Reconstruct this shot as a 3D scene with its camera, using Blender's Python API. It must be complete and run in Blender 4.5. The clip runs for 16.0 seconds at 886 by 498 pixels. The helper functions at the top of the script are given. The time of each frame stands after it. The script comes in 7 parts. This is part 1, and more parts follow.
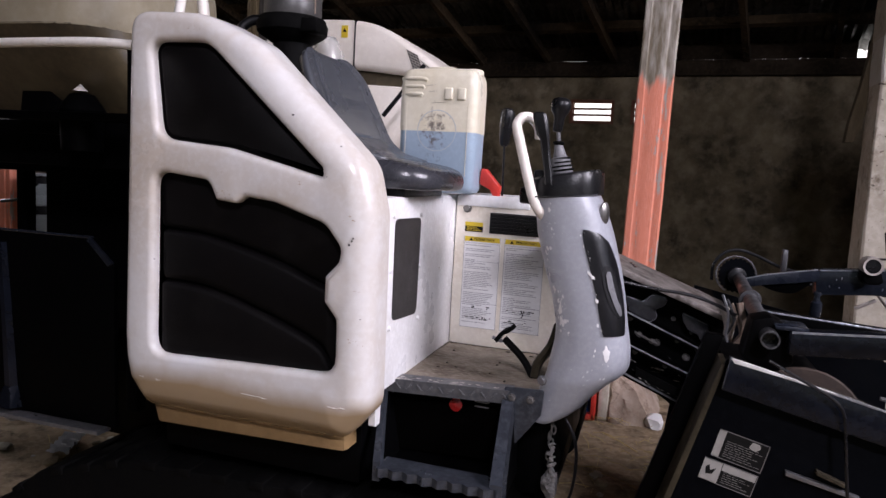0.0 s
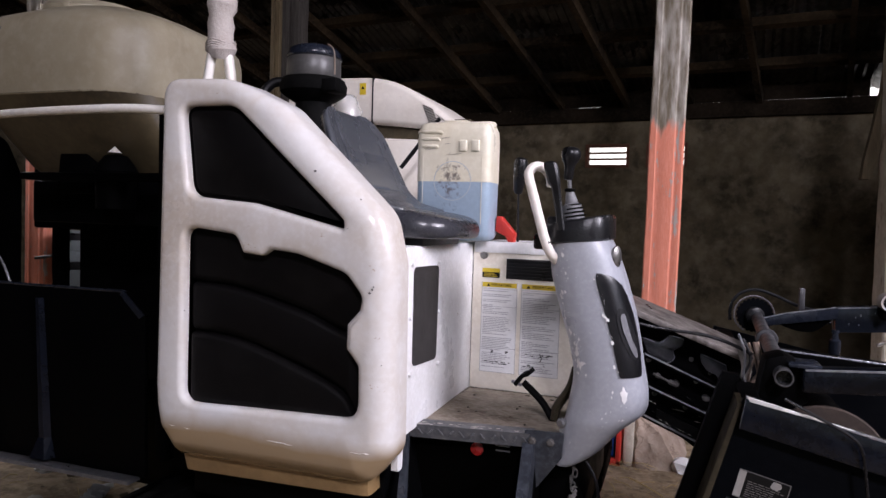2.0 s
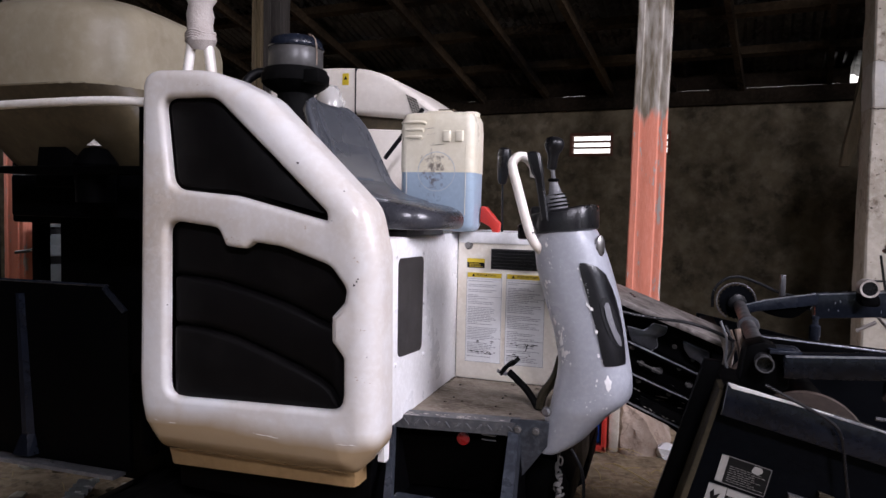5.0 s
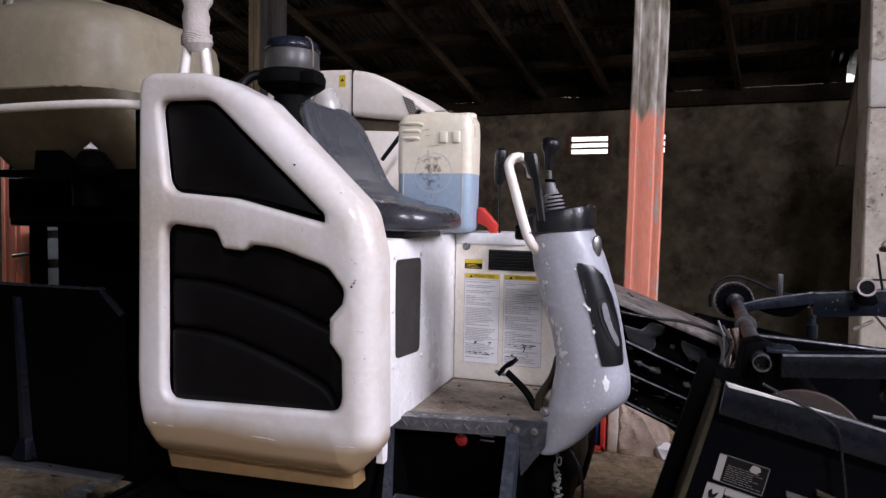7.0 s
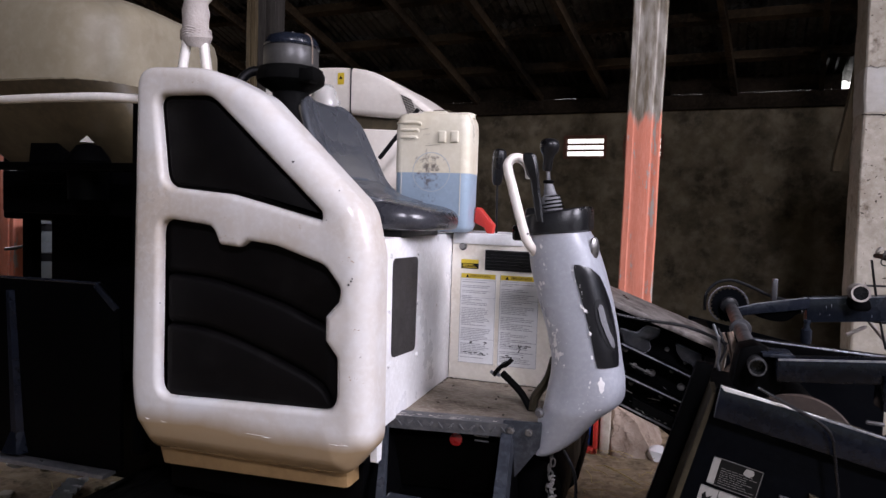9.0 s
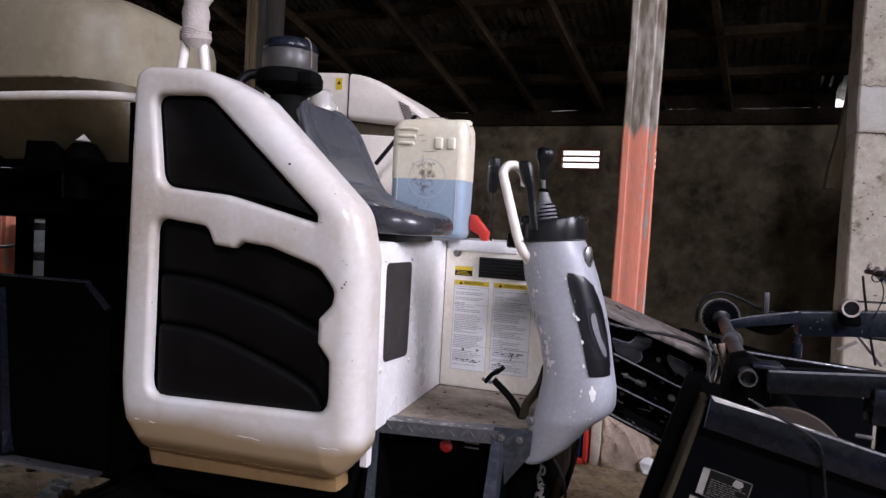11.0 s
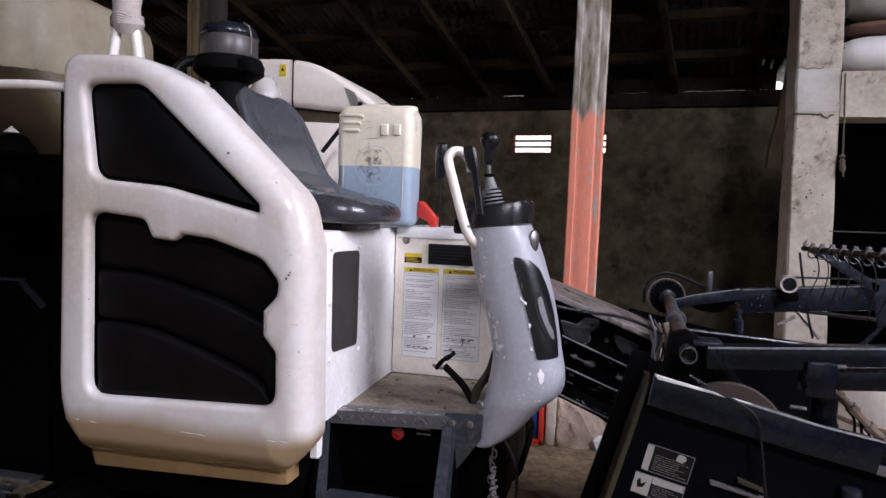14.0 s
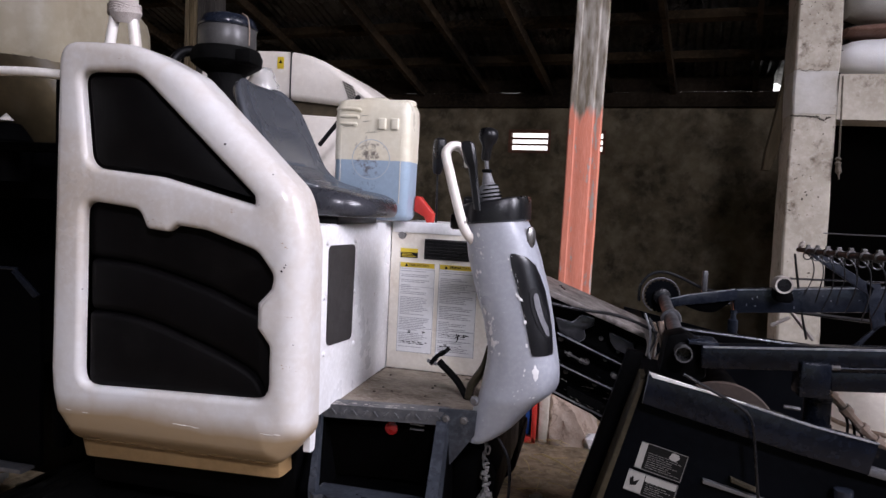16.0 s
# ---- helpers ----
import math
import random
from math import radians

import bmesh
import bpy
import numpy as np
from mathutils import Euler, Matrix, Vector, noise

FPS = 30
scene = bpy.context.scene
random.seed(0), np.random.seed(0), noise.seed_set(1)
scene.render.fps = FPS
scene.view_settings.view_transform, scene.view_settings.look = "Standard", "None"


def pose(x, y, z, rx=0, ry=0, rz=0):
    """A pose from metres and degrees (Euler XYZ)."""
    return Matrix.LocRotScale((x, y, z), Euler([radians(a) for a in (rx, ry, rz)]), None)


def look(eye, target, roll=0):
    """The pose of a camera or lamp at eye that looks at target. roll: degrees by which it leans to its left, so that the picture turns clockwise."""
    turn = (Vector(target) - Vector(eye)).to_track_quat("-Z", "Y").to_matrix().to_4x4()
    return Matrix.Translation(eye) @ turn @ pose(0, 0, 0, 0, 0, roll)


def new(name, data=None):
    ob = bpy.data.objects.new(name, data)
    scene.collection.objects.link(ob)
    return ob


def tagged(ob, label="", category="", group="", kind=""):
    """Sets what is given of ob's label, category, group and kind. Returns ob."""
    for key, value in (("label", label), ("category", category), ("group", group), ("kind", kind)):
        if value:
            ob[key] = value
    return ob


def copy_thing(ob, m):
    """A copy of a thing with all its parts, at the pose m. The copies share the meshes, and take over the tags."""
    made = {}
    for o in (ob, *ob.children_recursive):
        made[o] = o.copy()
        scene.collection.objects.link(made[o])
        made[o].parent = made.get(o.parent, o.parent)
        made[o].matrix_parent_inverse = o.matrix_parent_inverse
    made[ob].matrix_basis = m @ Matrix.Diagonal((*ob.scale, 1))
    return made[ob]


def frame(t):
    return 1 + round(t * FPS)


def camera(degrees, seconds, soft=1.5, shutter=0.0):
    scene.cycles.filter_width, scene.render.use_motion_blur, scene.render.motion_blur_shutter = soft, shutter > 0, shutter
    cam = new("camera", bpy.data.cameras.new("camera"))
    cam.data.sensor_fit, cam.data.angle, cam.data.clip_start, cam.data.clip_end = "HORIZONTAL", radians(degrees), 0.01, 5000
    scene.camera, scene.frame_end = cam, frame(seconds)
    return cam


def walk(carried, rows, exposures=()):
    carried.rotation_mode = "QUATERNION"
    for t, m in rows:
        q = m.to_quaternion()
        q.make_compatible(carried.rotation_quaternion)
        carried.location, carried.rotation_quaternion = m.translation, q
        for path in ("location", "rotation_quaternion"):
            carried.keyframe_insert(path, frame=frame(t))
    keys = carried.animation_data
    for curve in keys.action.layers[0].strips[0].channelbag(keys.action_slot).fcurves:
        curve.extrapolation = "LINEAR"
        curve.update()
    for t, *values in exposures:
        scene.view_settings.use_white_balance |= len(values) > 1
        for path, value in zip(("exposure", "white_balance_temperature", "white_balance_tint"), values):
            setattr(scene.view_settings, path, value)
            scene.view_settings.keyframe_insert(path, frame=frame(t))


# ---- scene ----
EXPOSURE, FRONT_POWER, EAST_POWER = -0.45, 86.0, 318.0
cam = camera(67.2, 16.0)
PATH = [
    (0, (0.1141, 0.2698, 1.2452), (-0.4851, 2.1653, 1.0216), 3.28),
    (0.5, (0.1151, 0.2470, 1.2511), (-0.5689, 2.1154, 1.0501), 1.68),
    (1, (0.1281, 0.2182, 1.2572), (-0.6644, 2.0507, 1.1344), 2.07),
    (1.5, (0.1321, 0.2181, 1.2552), (-0.5892, 2.0809, 1.1637), 2.35),
    (2, (0.1391, 0.2220, 1.2520), (-0.5282, 2.1049, 1.1634), 1.81),
    (2.5, (0.1461, 0.2230, 1.2509), (-0.5004, 2.1129, 1.1389), 1.23),
    (3, (0.1421, 0.2230, 1.2519), (-0.4974, 2.1148, 1.1368), 1.14),
    (3.5, (0.1411, 0.2259, 1.2498), (-0.5075, 2.1129, 1.1129), 1.23),
    (4, (0.1441, 0.2222, 1.2559), (-0.4874, 2.1160, 1.1397), 1.25),
    (6.5, (0.1401, 0.2241, 1.2549), (-0.4834, 2.1207, 1.1325), 1.26),
    (7, (0.1461, 0.2231, 1.2549), (-0.4764, 2.1210, 1.1404), 0.96),
    (7.5, (0.1481, 0.2241, 1.2538), (-0.4614, 2.1259, 1.1381), 1.27),
    (8, (0.1511, 0.2250, 1.2508), (-0.4404, 2.1316, 1.1298), 1.19),
    (8.5, (0.1471, 0.2241, 1.2528), (-0.4543, 2.1281, 1.1430), 1.18),
    (9, (0.1371, 0.2221, 1.2540), (-0.4674, 2.1250, 1.1392), 1.88),
    (11.5, (0.1381, 0.2187, 1.2441), (-0.4502, 2.1279, 1.1620), 3.19),
    (12, (0.1451, 0.2217, 1.2449), (-0.4243, 2.1365, 1.1535), 2.22),
    (12.5, (0.1511, 0.2249, 1.2478), (-0.3962, 2.1460, 1.1650), 2.14),
    (13, (0.1541, 0.2239, 1.2478), (-0.3752, 2.1508, 1.1586), 1.96),
    (13.5, (0.1521, 0.2287, 1.2446), (-0.3674, 2.1570, 1.1383), 2.47),
    (14, (0.1611, 0.2328, 1.2464), (-0.3034, 2.1745, 1.1262), 1.93),
    (14.5, (0.1611, 0.2318, 1.2454), (-0.3084, 2.1729, 1.1373), 2.43),
    (15, (0.1630, 0.2356, 1.2413), (-0.2837, 2.1786, 1.0799), 2.95),
    (15.5, (0.1600, 0.2407, 1.2431), (-0.2776, 2.1872, 1.0935), 2.86),
    (16, (0.1570, 0.2366, 1.2423), (-0.2925, 2.1810, 1.1129), 2.85),
]
walk(cam, [(t, look(eye, target, roll)) for t, eye, target, roll in PATH],
     [(0.0, EXPOSURE, 6650, 13.0), (4.0, EXPOSURE, 6550, 12.0), (9.0, EXPOSURE, 6500, 12.0), (13.0, EXPOSURE, 6480, 12.0), (16.0, EXPOSURE, 6480, 11.0)])

# ---- world, sun and exposure ----
world = bpy.data.worlds.new("world")
scene.world = world
world.use_nodes = True
_n = world.node_tree.nodes
_sky = _n.new("ShaderNodeTexSky")
_sky.sky_type, _sky.sun_disc = "NISHITA", False
_sky.sun_elevation, _sky.sun_rotation = radians(48), radians(150)
world.node_tree.links.new(_sky.outputs[0], _n["Background"].inputs[0])
_n["Background"].inputs[1].default_value = 0.12
sun = new("sun", bpy.data.lights.new("sun", "SUN"))
sun.data.energy, sun.data.angle, sun.data.color = 3.0, radians(0.5), (1.0, 0.95, 0.88)
sun.matrix_world = look((0, 0, 0), (-0.35, 0.55, -0.75))
scene.view_settings.exposure = EXPOSURE

# area lamp added under the closed roof, placed to match the column's shadow
front_lamp = new("front_area_lamp", bpy.data.lights.new("front_area_lamp", "AREA"))
front_lamp.data.shape, front_lamp.data.size, front_lamp.data.size_y = "RECTANGLE", 0.6, 0.45
front_lamp.data.energy, front_lamp.data.color = FRONT_POWER, (0.93, 0.90, 1.055)
front_lamp.matrix_world = look((1.30, -1.8, 3.6), (-0.3, 2.4, 0.8))
front_lamp.data.spread = radians(130)

# area lamp added inside the barn to brighten faces turned east and up
east_lamp = new("east_area_lamp", bpy.data.lights.new("east_area_lamp", "AREA"))
east_lamp.data.shape, east_lamp.data.size, east_lamp.data.size_y = "RECTANGLE", 2.4, 1.8
east_lamp.data.energy, east_lamp.data.color = EAST_POWER, (0.93, 0.90, 1.055)
east_lamp.matrix_world = look((4.3, 0.9, 3.9), (-0.3, 2.3, 0.8))
east_lamp.data.spread = radians(120)

# lamp added for daylight from an unmodelled west opening, far behind the machine
west_sky = new("west_daylight", bpy.data.lights.new("west_daylight", "AREA"))
west_sky.data.shape, west_sky.data.size, west_sky.data.size_y = "RECTANGLE", 1.8, 1.4
west_sky.data.energy, west_sky.data.color = 45.0, (0.955, 0.92, 1.0)
west_sky.matrix_world = look((-6.6, 4.0, 2.5), (-2.6, 3.0, 0.0))
west_sky.data.spread = radians(80)


# ---- materials ----
def rgb(c):
    return (*c, 1.0)


def material(name, base, rough=0.5, metal=0.0, dark=None, light=None, scale=6.0, grain=120.0, bump=0.1,
             amount=0.5, spot=None, spot_at=0.62, spot_scale=14.0, spot_soft=0.06, clear=0.0, stretch=(1, 1, 1), rough_var=0.15, bump_size=None, vary=0.0, spec=0.5, crack=None, crack_scale=2.0, crack_width=0.012, crack_amount=0.8):
    """A surface with blotches at a large scale, grain at a small one, spots of wear or dirt, and fine relief."""
    m = bpy.data.materials.new(name)
    m.use_nodes = True
    nt = m.node_tree
    N, L = nt.nodes, nt.links
    b = N["Principled BSDF"]
    tc = N.new("ShaderNodeTexCoord")
    mp = N.new("ShaderNodeMapping")
    mp.inputs["Scale"].default_value = stretch
    L.new(tc.outputs["Object"], mp.inputs[0])

    def noise_at(sc, detail=6.0, rough_=0.6):
        t = N.new("ShaderNodeTexNoise")
        t.inputs["Scale"].default_value, t.inputs["Detail"].default_value, t.inputs["Roughness"].default_value = sc, detail, rough_
        L.new(mp.outputs[0], t.inputs["Vector"])
        return t

    def mix(fac, a, c):
        x = N.new("ShaderNodeMix")
        x.data_type = "RGBA"
        for s, v in ((x.inputs[6], a), (x.inputs[7], c)):
            if isinstance(v, tuple):
                s.default_value = rgb(v)
            else:
                L.new(v, s)
        L.new(fac, x.inputs[0])
        return x.outputs[2]

    def ramp(src, lo, hi, top=1.0):
        r = N.new("ShaderNodeMapRange")
        r.inputs[1].default_value, r.inputs[2].default_value, r.inputs[4].default_value = lo, hi, top
        L.new(src, r.inputs[0])
        return r.outputs[0]

    dark = dark or tuple(v * 0.7 for v in base)
    light = light or tuple(min(1, v * 1.15) for v in base)
    big, fine = noise_at(scale), noise_at(grain, 3.0)
    col = mix(ramp(big.outputs[0], 0.35, 0.65, amount), base, dark)
    col = mix(ramp(fine.outputs[0], 0.45, 0.75, 0.5), col, light)
    if spot:
        sp = noise_at(spot_scale, 8.0, 0.68)
        col = mix(ramp(sp.outputs[0], spot_at, spot_at + spot_soft), col, spot)
    if crack:
        ck = noise_at(crack_scale, 5.0, 0.55)
        off = N.new("ShaderNodeMath")
        off.operation = "SUBTRACT"
        off.inputs[1].default_value = 0.5
        L.new(ck.outputs[0], off.inputs[0])
        ab_ = N.new("ShaderNodeMath")
        ab_.operation = "ABSOLUTE"
        L.new(off.outputs[0], ab_.inputs[0])
        thin = ramp(ab_.outputs[0], 0.0, crack_width)
        thin.node.inputs[3].default_value, thin.node.inputs[4].default_value = crack_amount, 0.0
        col = mix(thin, col, crack)
    if vary:
        oi = N.new("ShaderNodeObjectInfo")
        hs = N.new("ShaderNodeHueSaturation")
        L.new(ramp(oi.outputs["Random"], 0.0, 1.0, 2 * vary), hs.inputs["Value"])
        mr = hs.inputs["Value"].links[0].from_node
        mr.inputs[3].default_value, mr.inputs[4].default_value = 1 - vary, 1 + vary
        L.new(col, hs.inputs["Color"])
        col = hs.outputs[0]
    L.new(col, b.inputs["Base Color"])
    rr = N.new("ShaderNodeMapRange")
    rr.inputs[3].default_value, rr.inputs[4].default_value = max(0.03, rough - rough_var), min(1, rough + rough_var)
    rr.inputs[1].default_value, rr.inputs[2].default_value = 0.3, 0.7
    L.new(big.outputs[0], rr.inputs[0])
    L.new(rr.outputs[0], b.inputs["Roughness"])
    b.inputs["Metallic"].default_value = metal
    b.inputs["Specular IOR Level"].default_value = spec
    b.inputs["Coat Weight"].default_value = clear
    if bump:
        bp = N.new("ShaderNodeBump")
        bp.inputs["Strength"].default_value, bp.inputs["Distance"].default_value = bump, 0.01
        if bump_size:
            L.new(noise_at(bump_size, 8.0).outputs[0], bp.inputs["Height"])
        else:
            L.new(fine.outputs[0], bp.inputs["Height"])
        L.new(bp.outputs[0], b.inputs["Normal"])
    return m


M = {}
M["white"] = material("white_plastic_aged", (0.64, 0.635, 0.63), 0.22, dark=(0.46, 0.375, 0.28), light=(0.68, 0.67, 0.66), scale=1.9, grain=60, bump=0.03, spot=(0.30, 0.20, 0.11), spot_at=0.665, spot_scale=15, spot_soft=0.10, amount=0.62, rough_var=0.08, crack=(0.40, 0.29, 0.17), crack_scale=2.6, crack_width=0.05, crack_amount=0.17)
M["chip_white"] = material("bright_scratched_plastic", (0.85, 0.84, 0.82), 0.4, scale=20, grain=90, bump=0.0)
# grimy cream, darkened further in place of the shade on the skirt
M["cream"] = material("cream_grimy_plastic", (0.25, 0.162, 0.074), 0.4, dark=(0.165, 0.096, 0.040), scale=5, grain=50, bump=0.04, spot=(0.2, 0.12, 0.06), spot_at=0.68, spot_scale=16, amount=0.8)
M["sheet_white"] = material("white_painted_sheet", (0.78, 0.78, 0.785), 0.34, dark=(0.60, 0.59, 0.57), scale=6, grain=80, bump=0.02, spot=(0.32, 0.27, 0.2), spot_at=0.68, spot_scale=22, amount=0.8)
M["grimy_white"] = material("grimy_white_sheet", (0.76, 0.72, 0.64), 0.45, dark=(0.60, 0.53, 0.42), scale=7, grain=80, bump=0.03, spot=(0.2, 0.15, 0.1), spot_at=0.70, spot_scale=30, amount=0.8)
M["black_mesh"] = material("black_screen", (0.0027, 0.0023, 0.0025), 0.55, dark=(0.0011, 0.0009, 0.0010), light=(0.0070, 0.0061, 0.0062), scale=7, grain=420, bump=0.25, spec=0.10, amount=0.9, spot=(0.0078, 0.0069, 0.0067), spot_at=0.56, spot_scale=5, spot_soft=0.2)
M["grey_screen"] = material("dark_grey_mesh_screen", (0.034, 0.031, 0.030), 0.6, dark=(0.022, 0.020, 0.019), light=(0.055, 0.05, 0.048), scale=6, grain=500, bump=0.3, spec=0.2)
M["black"] = material("black_plastic", (0.006, 0.006, 0.007), 0.32, light=(0.014, 0.014, 0.015), scale=8, grain=160, bump=0.06, spot=(0.045, 0.042, 0.038), spot_at=0.67, spot_scale=18, spec=0.30)
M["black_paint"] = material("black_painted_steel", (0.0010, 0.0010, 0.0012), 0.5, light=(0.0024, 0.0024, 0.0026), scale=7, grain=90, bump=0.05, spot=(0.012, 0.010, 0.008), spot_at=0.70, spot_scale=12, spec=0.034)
M["rubber"] = material("black_rubber", (0.0016, 0.0016, 0.0016), 0.75, light=(0.005, 0.0048, 0.0045), scale=9, grain=90, bump=0.15, spot=(0.010, 0.008, 0.006), spot_at=0.66, spot_scale=9, spec=0.08)
M["steel_dark"] = material("dark_blue_grey_steel", (0.0165, 0.0205, 0.031), 0.27, 0.2, dark=(0.006, 0.0075, 0.0118), light=(0.038, 0.043, 0.055), scale=8, grain=60, bump=0.09, spot=(0.11, 0.10, 0.09), spot_at=0.655, spot_scale=26, spec=0.30, amount=0.85)
# dimmed copy of steel_dark; shade on the near header parts is in its colour
M["steel_dimmed"] = material("dimmed_blue_steel", (0.0068, 0.0090, 0.0155), 0.22, 0.2, dark=(0.0022, 0.0029, 0.005), light=(0.014, 0.0175, 0.027), scale=9, grain=60, bump=0.08, spot=(0.06, 0.056, 0.052), spot_at=0.67, spot_scale=24, spec=0.28, amount=0.9, rough_var=0.10)
M["tube_steel"] = material("dusty_grey_tube", (0.075, 0.075, 0.080), 0.42, 0.3, dark=(0.026, 0.025, 0.026), light=(0.15, 0.15, 0.155), scale=14, grain=60, bump=0.12, amount=0.95, spot=(0.02, 0.016, 0.013), spot_at=0.62, spot_scale=18)
M["bolt_dull"] = material("dull_grimy_bolt", (0.10, 0.095, 0.09), 0.6, 0.3, dark=(0.04, 0.036, 0.032), scale=30, grain=100, bump=0.1)
# almost no reflection: shade under the beam and in the step is this colour
M["dead_black"] = material("dead_black_board", (0.0012, 0.0011, 0.0010), 1.0, dark=(0.0006, 0.0005, 0.0005), light=(0.002, 0.0018, 0.0016), scale=5, grain=40, bump=0.1, spec=0.0)
M["steel_grey"] = material("worn_grey_steel", (0.17, 0.17, 0.18), 0.4, 0.6, dark=(0.08, 0.08, 0.085), light=(0.3, 0.3, 0.3), scale=9, grain=70, bump=0.06, spot=(0.09, 0.06, 0.04), spot_at=0.64, spot_scale=22)
# bright steel for nicks, and for highlights laid along worn edges
M["worn"] = material("bright_edge_steel", (0.50, 0.51, 0.55), 0.30, 0.6, dark=(0.13, 0.14, 0.17), light=(0.7, 0.7, 0.72), scale=11, grain=70, bump=0.05, amount=0.9)
M["rusty"] = material("rusty_sheet", (0.22, 0.16, 0.12), 0.65, 0.2, dark=(0.13, 0.08, 0.05), light=(0.36, 0.32, 0.28), scale=7, grain=60, bump=0.1, spot=(0.10, 0.05, 0.03), spot_at=0.6, spot_scale=12)
M["tan_edge"] = material("tan_dusty_edge", (0.038, 0.030, 0.017), 0.75, dark=(0.014, 0.012, 0.008), light=(0.06, 0.048, 0.03), scale=10, grain=60, bump=0.12, spec=0.2)
M["column"] = material("grey_column_paint", (0.325, 0.338, 0.372), 0.38, dark=(0.25, 0.26, 0.285), light=(0.40, 0.41, 0.44), scale=5, grain=90, bump=0.03, spot=(0.72, 0.7, 0.68), spot_at=0.705, spot_scale=26, spot_soft=0.02)
M["seat"] = material("grey_vinyl", (0.062, 0.067, 0.076), 0.26, dark=(0.050, 0.054, 0.061), light=(0.092, 0.098, 0.108), scale=3, grain=220, bump=0.08, rough_var=0.06, clear=0.25)
M["seat_dark"] = material("dark_grey_vinyl", (0.035, 0.036, 0.042), 0.26, light=(0.075, 0.075, 0.085), scale=6, grain=220, bump=0.06, rough_var=0.06)
M["floorplate"] = material("dusty_floor_plate", (0.24, 0.20, 0.155), 0.75, dark=(0.085, 0.06, 0.038), light=(0.36, 0.32, 0.265), scale=7, grain=60, bump=0.25, amount=1.0, spot=(0.055, 0.036, 0.022), spot_at=0.55, spot_scale=6, spot_soft=0.16, stretch=(1.0, 1.6, 1))
M["hopper"] = material("cream_grain_tank", (0.31, 0.275, 0.195), 0.46, dark=(0.20, 0.165, 0.105), light=(0.345, 0.31, 0.235), scale=3.2, grain=34, bump=0.12, bump_size=9, spot=(0.24, 0.19, 0.12), spot_at=0.62, spot_scale=9, spot_soft=0.14, amount=0.8)
M["chrome"] = material("galvanised_bolt", (0.26, 0.25, 0.24), 0.35, 0.9, scale=30, grain=100, bump=0.03)
M["red"] = material("red_paint", (0.5, 0.03, 0.02), 0.45, scale=12, grain=80, bump=0.03)
M["reflector"] = material("red_reflector", (0.27, 0.013, 0.012), 0.3, dark=(0.16, 0.008, 0.007), scale=60, grain=300, bump=0.15)
M["blue"] = material("blue_plastic", (0.03, 0.12, 0.5), 0.4, scale=12, grain=80, bump=0.03)
M["yellow"] = material("yellow_label", (0.62, 0.45, 0.03), 0.5, scale=20, grain=100, bump=0.0)
M["paper"] = material("pale_warning_label", (0.66, 0.66, 0.66), 0.5, dark=(0.58, 0.56, 0.52), scale=10, grain=90, bump=0.01, spot=(0.3, 0.25, 0.2), spot_at=0.7, spot_scale=35)
M["ink"] = material("grey_print", (0.30, 0.30, 0.31), 0.5, scale=30, grain=200, bump=0.0)
M["ink_black"] = material("black_print", (0.008, 0.008, 0.008), 0.5, scale=30, grain=200, bump=0.0, spec=0.1)
M["concrete"] = material("rough_concrete", (0.48, 0.44, 0.365), 0.9, dark=(0.31, 0.272, 0.213), light=(0.60, 0.565, 0.49), scale=4, grain=30, bump=0.6, spot=(0.14, 0.112, 0.08), spot_at=0.565, spot_scale=7, spot_soft=0.12, bump_size=18, amount=0.8)
M["patch"] = material("pale_cement_patch", (0.50, 0.49, 0.46), 0.9, dark=(0.33, 0.29, 0.22), scale=5, grain=40, bump=0.55, bump_size=22, spot=(0.20, 0.165, 0.12), spot_at=0.61, spot_scale=8, spot_soft=0.09, amount=0.8)
M["plaster"] = material("dark_cement_plaster", (0.172, 0.143, 0.092), 0.92, dark=(0.042, 0.035, 0.022), light=(0.25, 0.215, 0.155), scale=2.4, grain=9, bump=0.5, spot=(0.034, 0.028, 0.018), spot_at=0.54, spot_scale=2.6, spot_soft=0.16, bump_size=7, spec=0.1, amount=0.9)
M["salmon"] = material("salmon_painted_wood", (0.76, 0.255, 0.160), 0.6, dark=(0.56, 0.175, 0.10), light=(0.80, 0.34, 0.25), scale=5, grain=30, bump=0.2, stretch=(4, 4, 0.8), spot=(0.42, 0.37, 0.33), spot_at=0.60, spot_scale=5, spot_soft=0.03)
# lit patches and unlit stretches of the roof timber are blotched into the colour
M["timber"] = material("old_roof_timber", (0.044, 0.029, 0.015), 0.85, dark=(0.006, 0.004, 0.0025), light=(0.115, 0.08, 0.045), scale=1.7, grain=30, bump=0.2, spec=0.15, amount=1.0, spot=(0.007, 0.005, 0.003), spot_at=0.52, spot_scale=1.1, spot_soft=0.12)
# darker copy of the timber; the dimness under the eaves is in its colour
M["dim_timber"] = material("dim_wall_plate", (0.020, 0.014, 0.009), 0.9, dark=(0.005, 0.0035, 0.0022), light=(0.04, 0.03, 0.019), scale=3, grain=30, bump=0.2, spec=0.1, amount=1.0)
# pale patches carry reflected daylight, near-black ones the dark of the roof
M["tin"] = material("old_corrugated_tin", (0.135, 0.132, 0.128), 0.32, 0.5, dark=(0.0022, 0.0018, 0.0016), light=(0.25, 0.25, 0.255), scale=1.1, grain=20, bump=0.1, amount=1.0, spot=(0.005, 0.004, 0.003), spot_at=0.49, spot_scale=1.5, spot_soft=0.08)
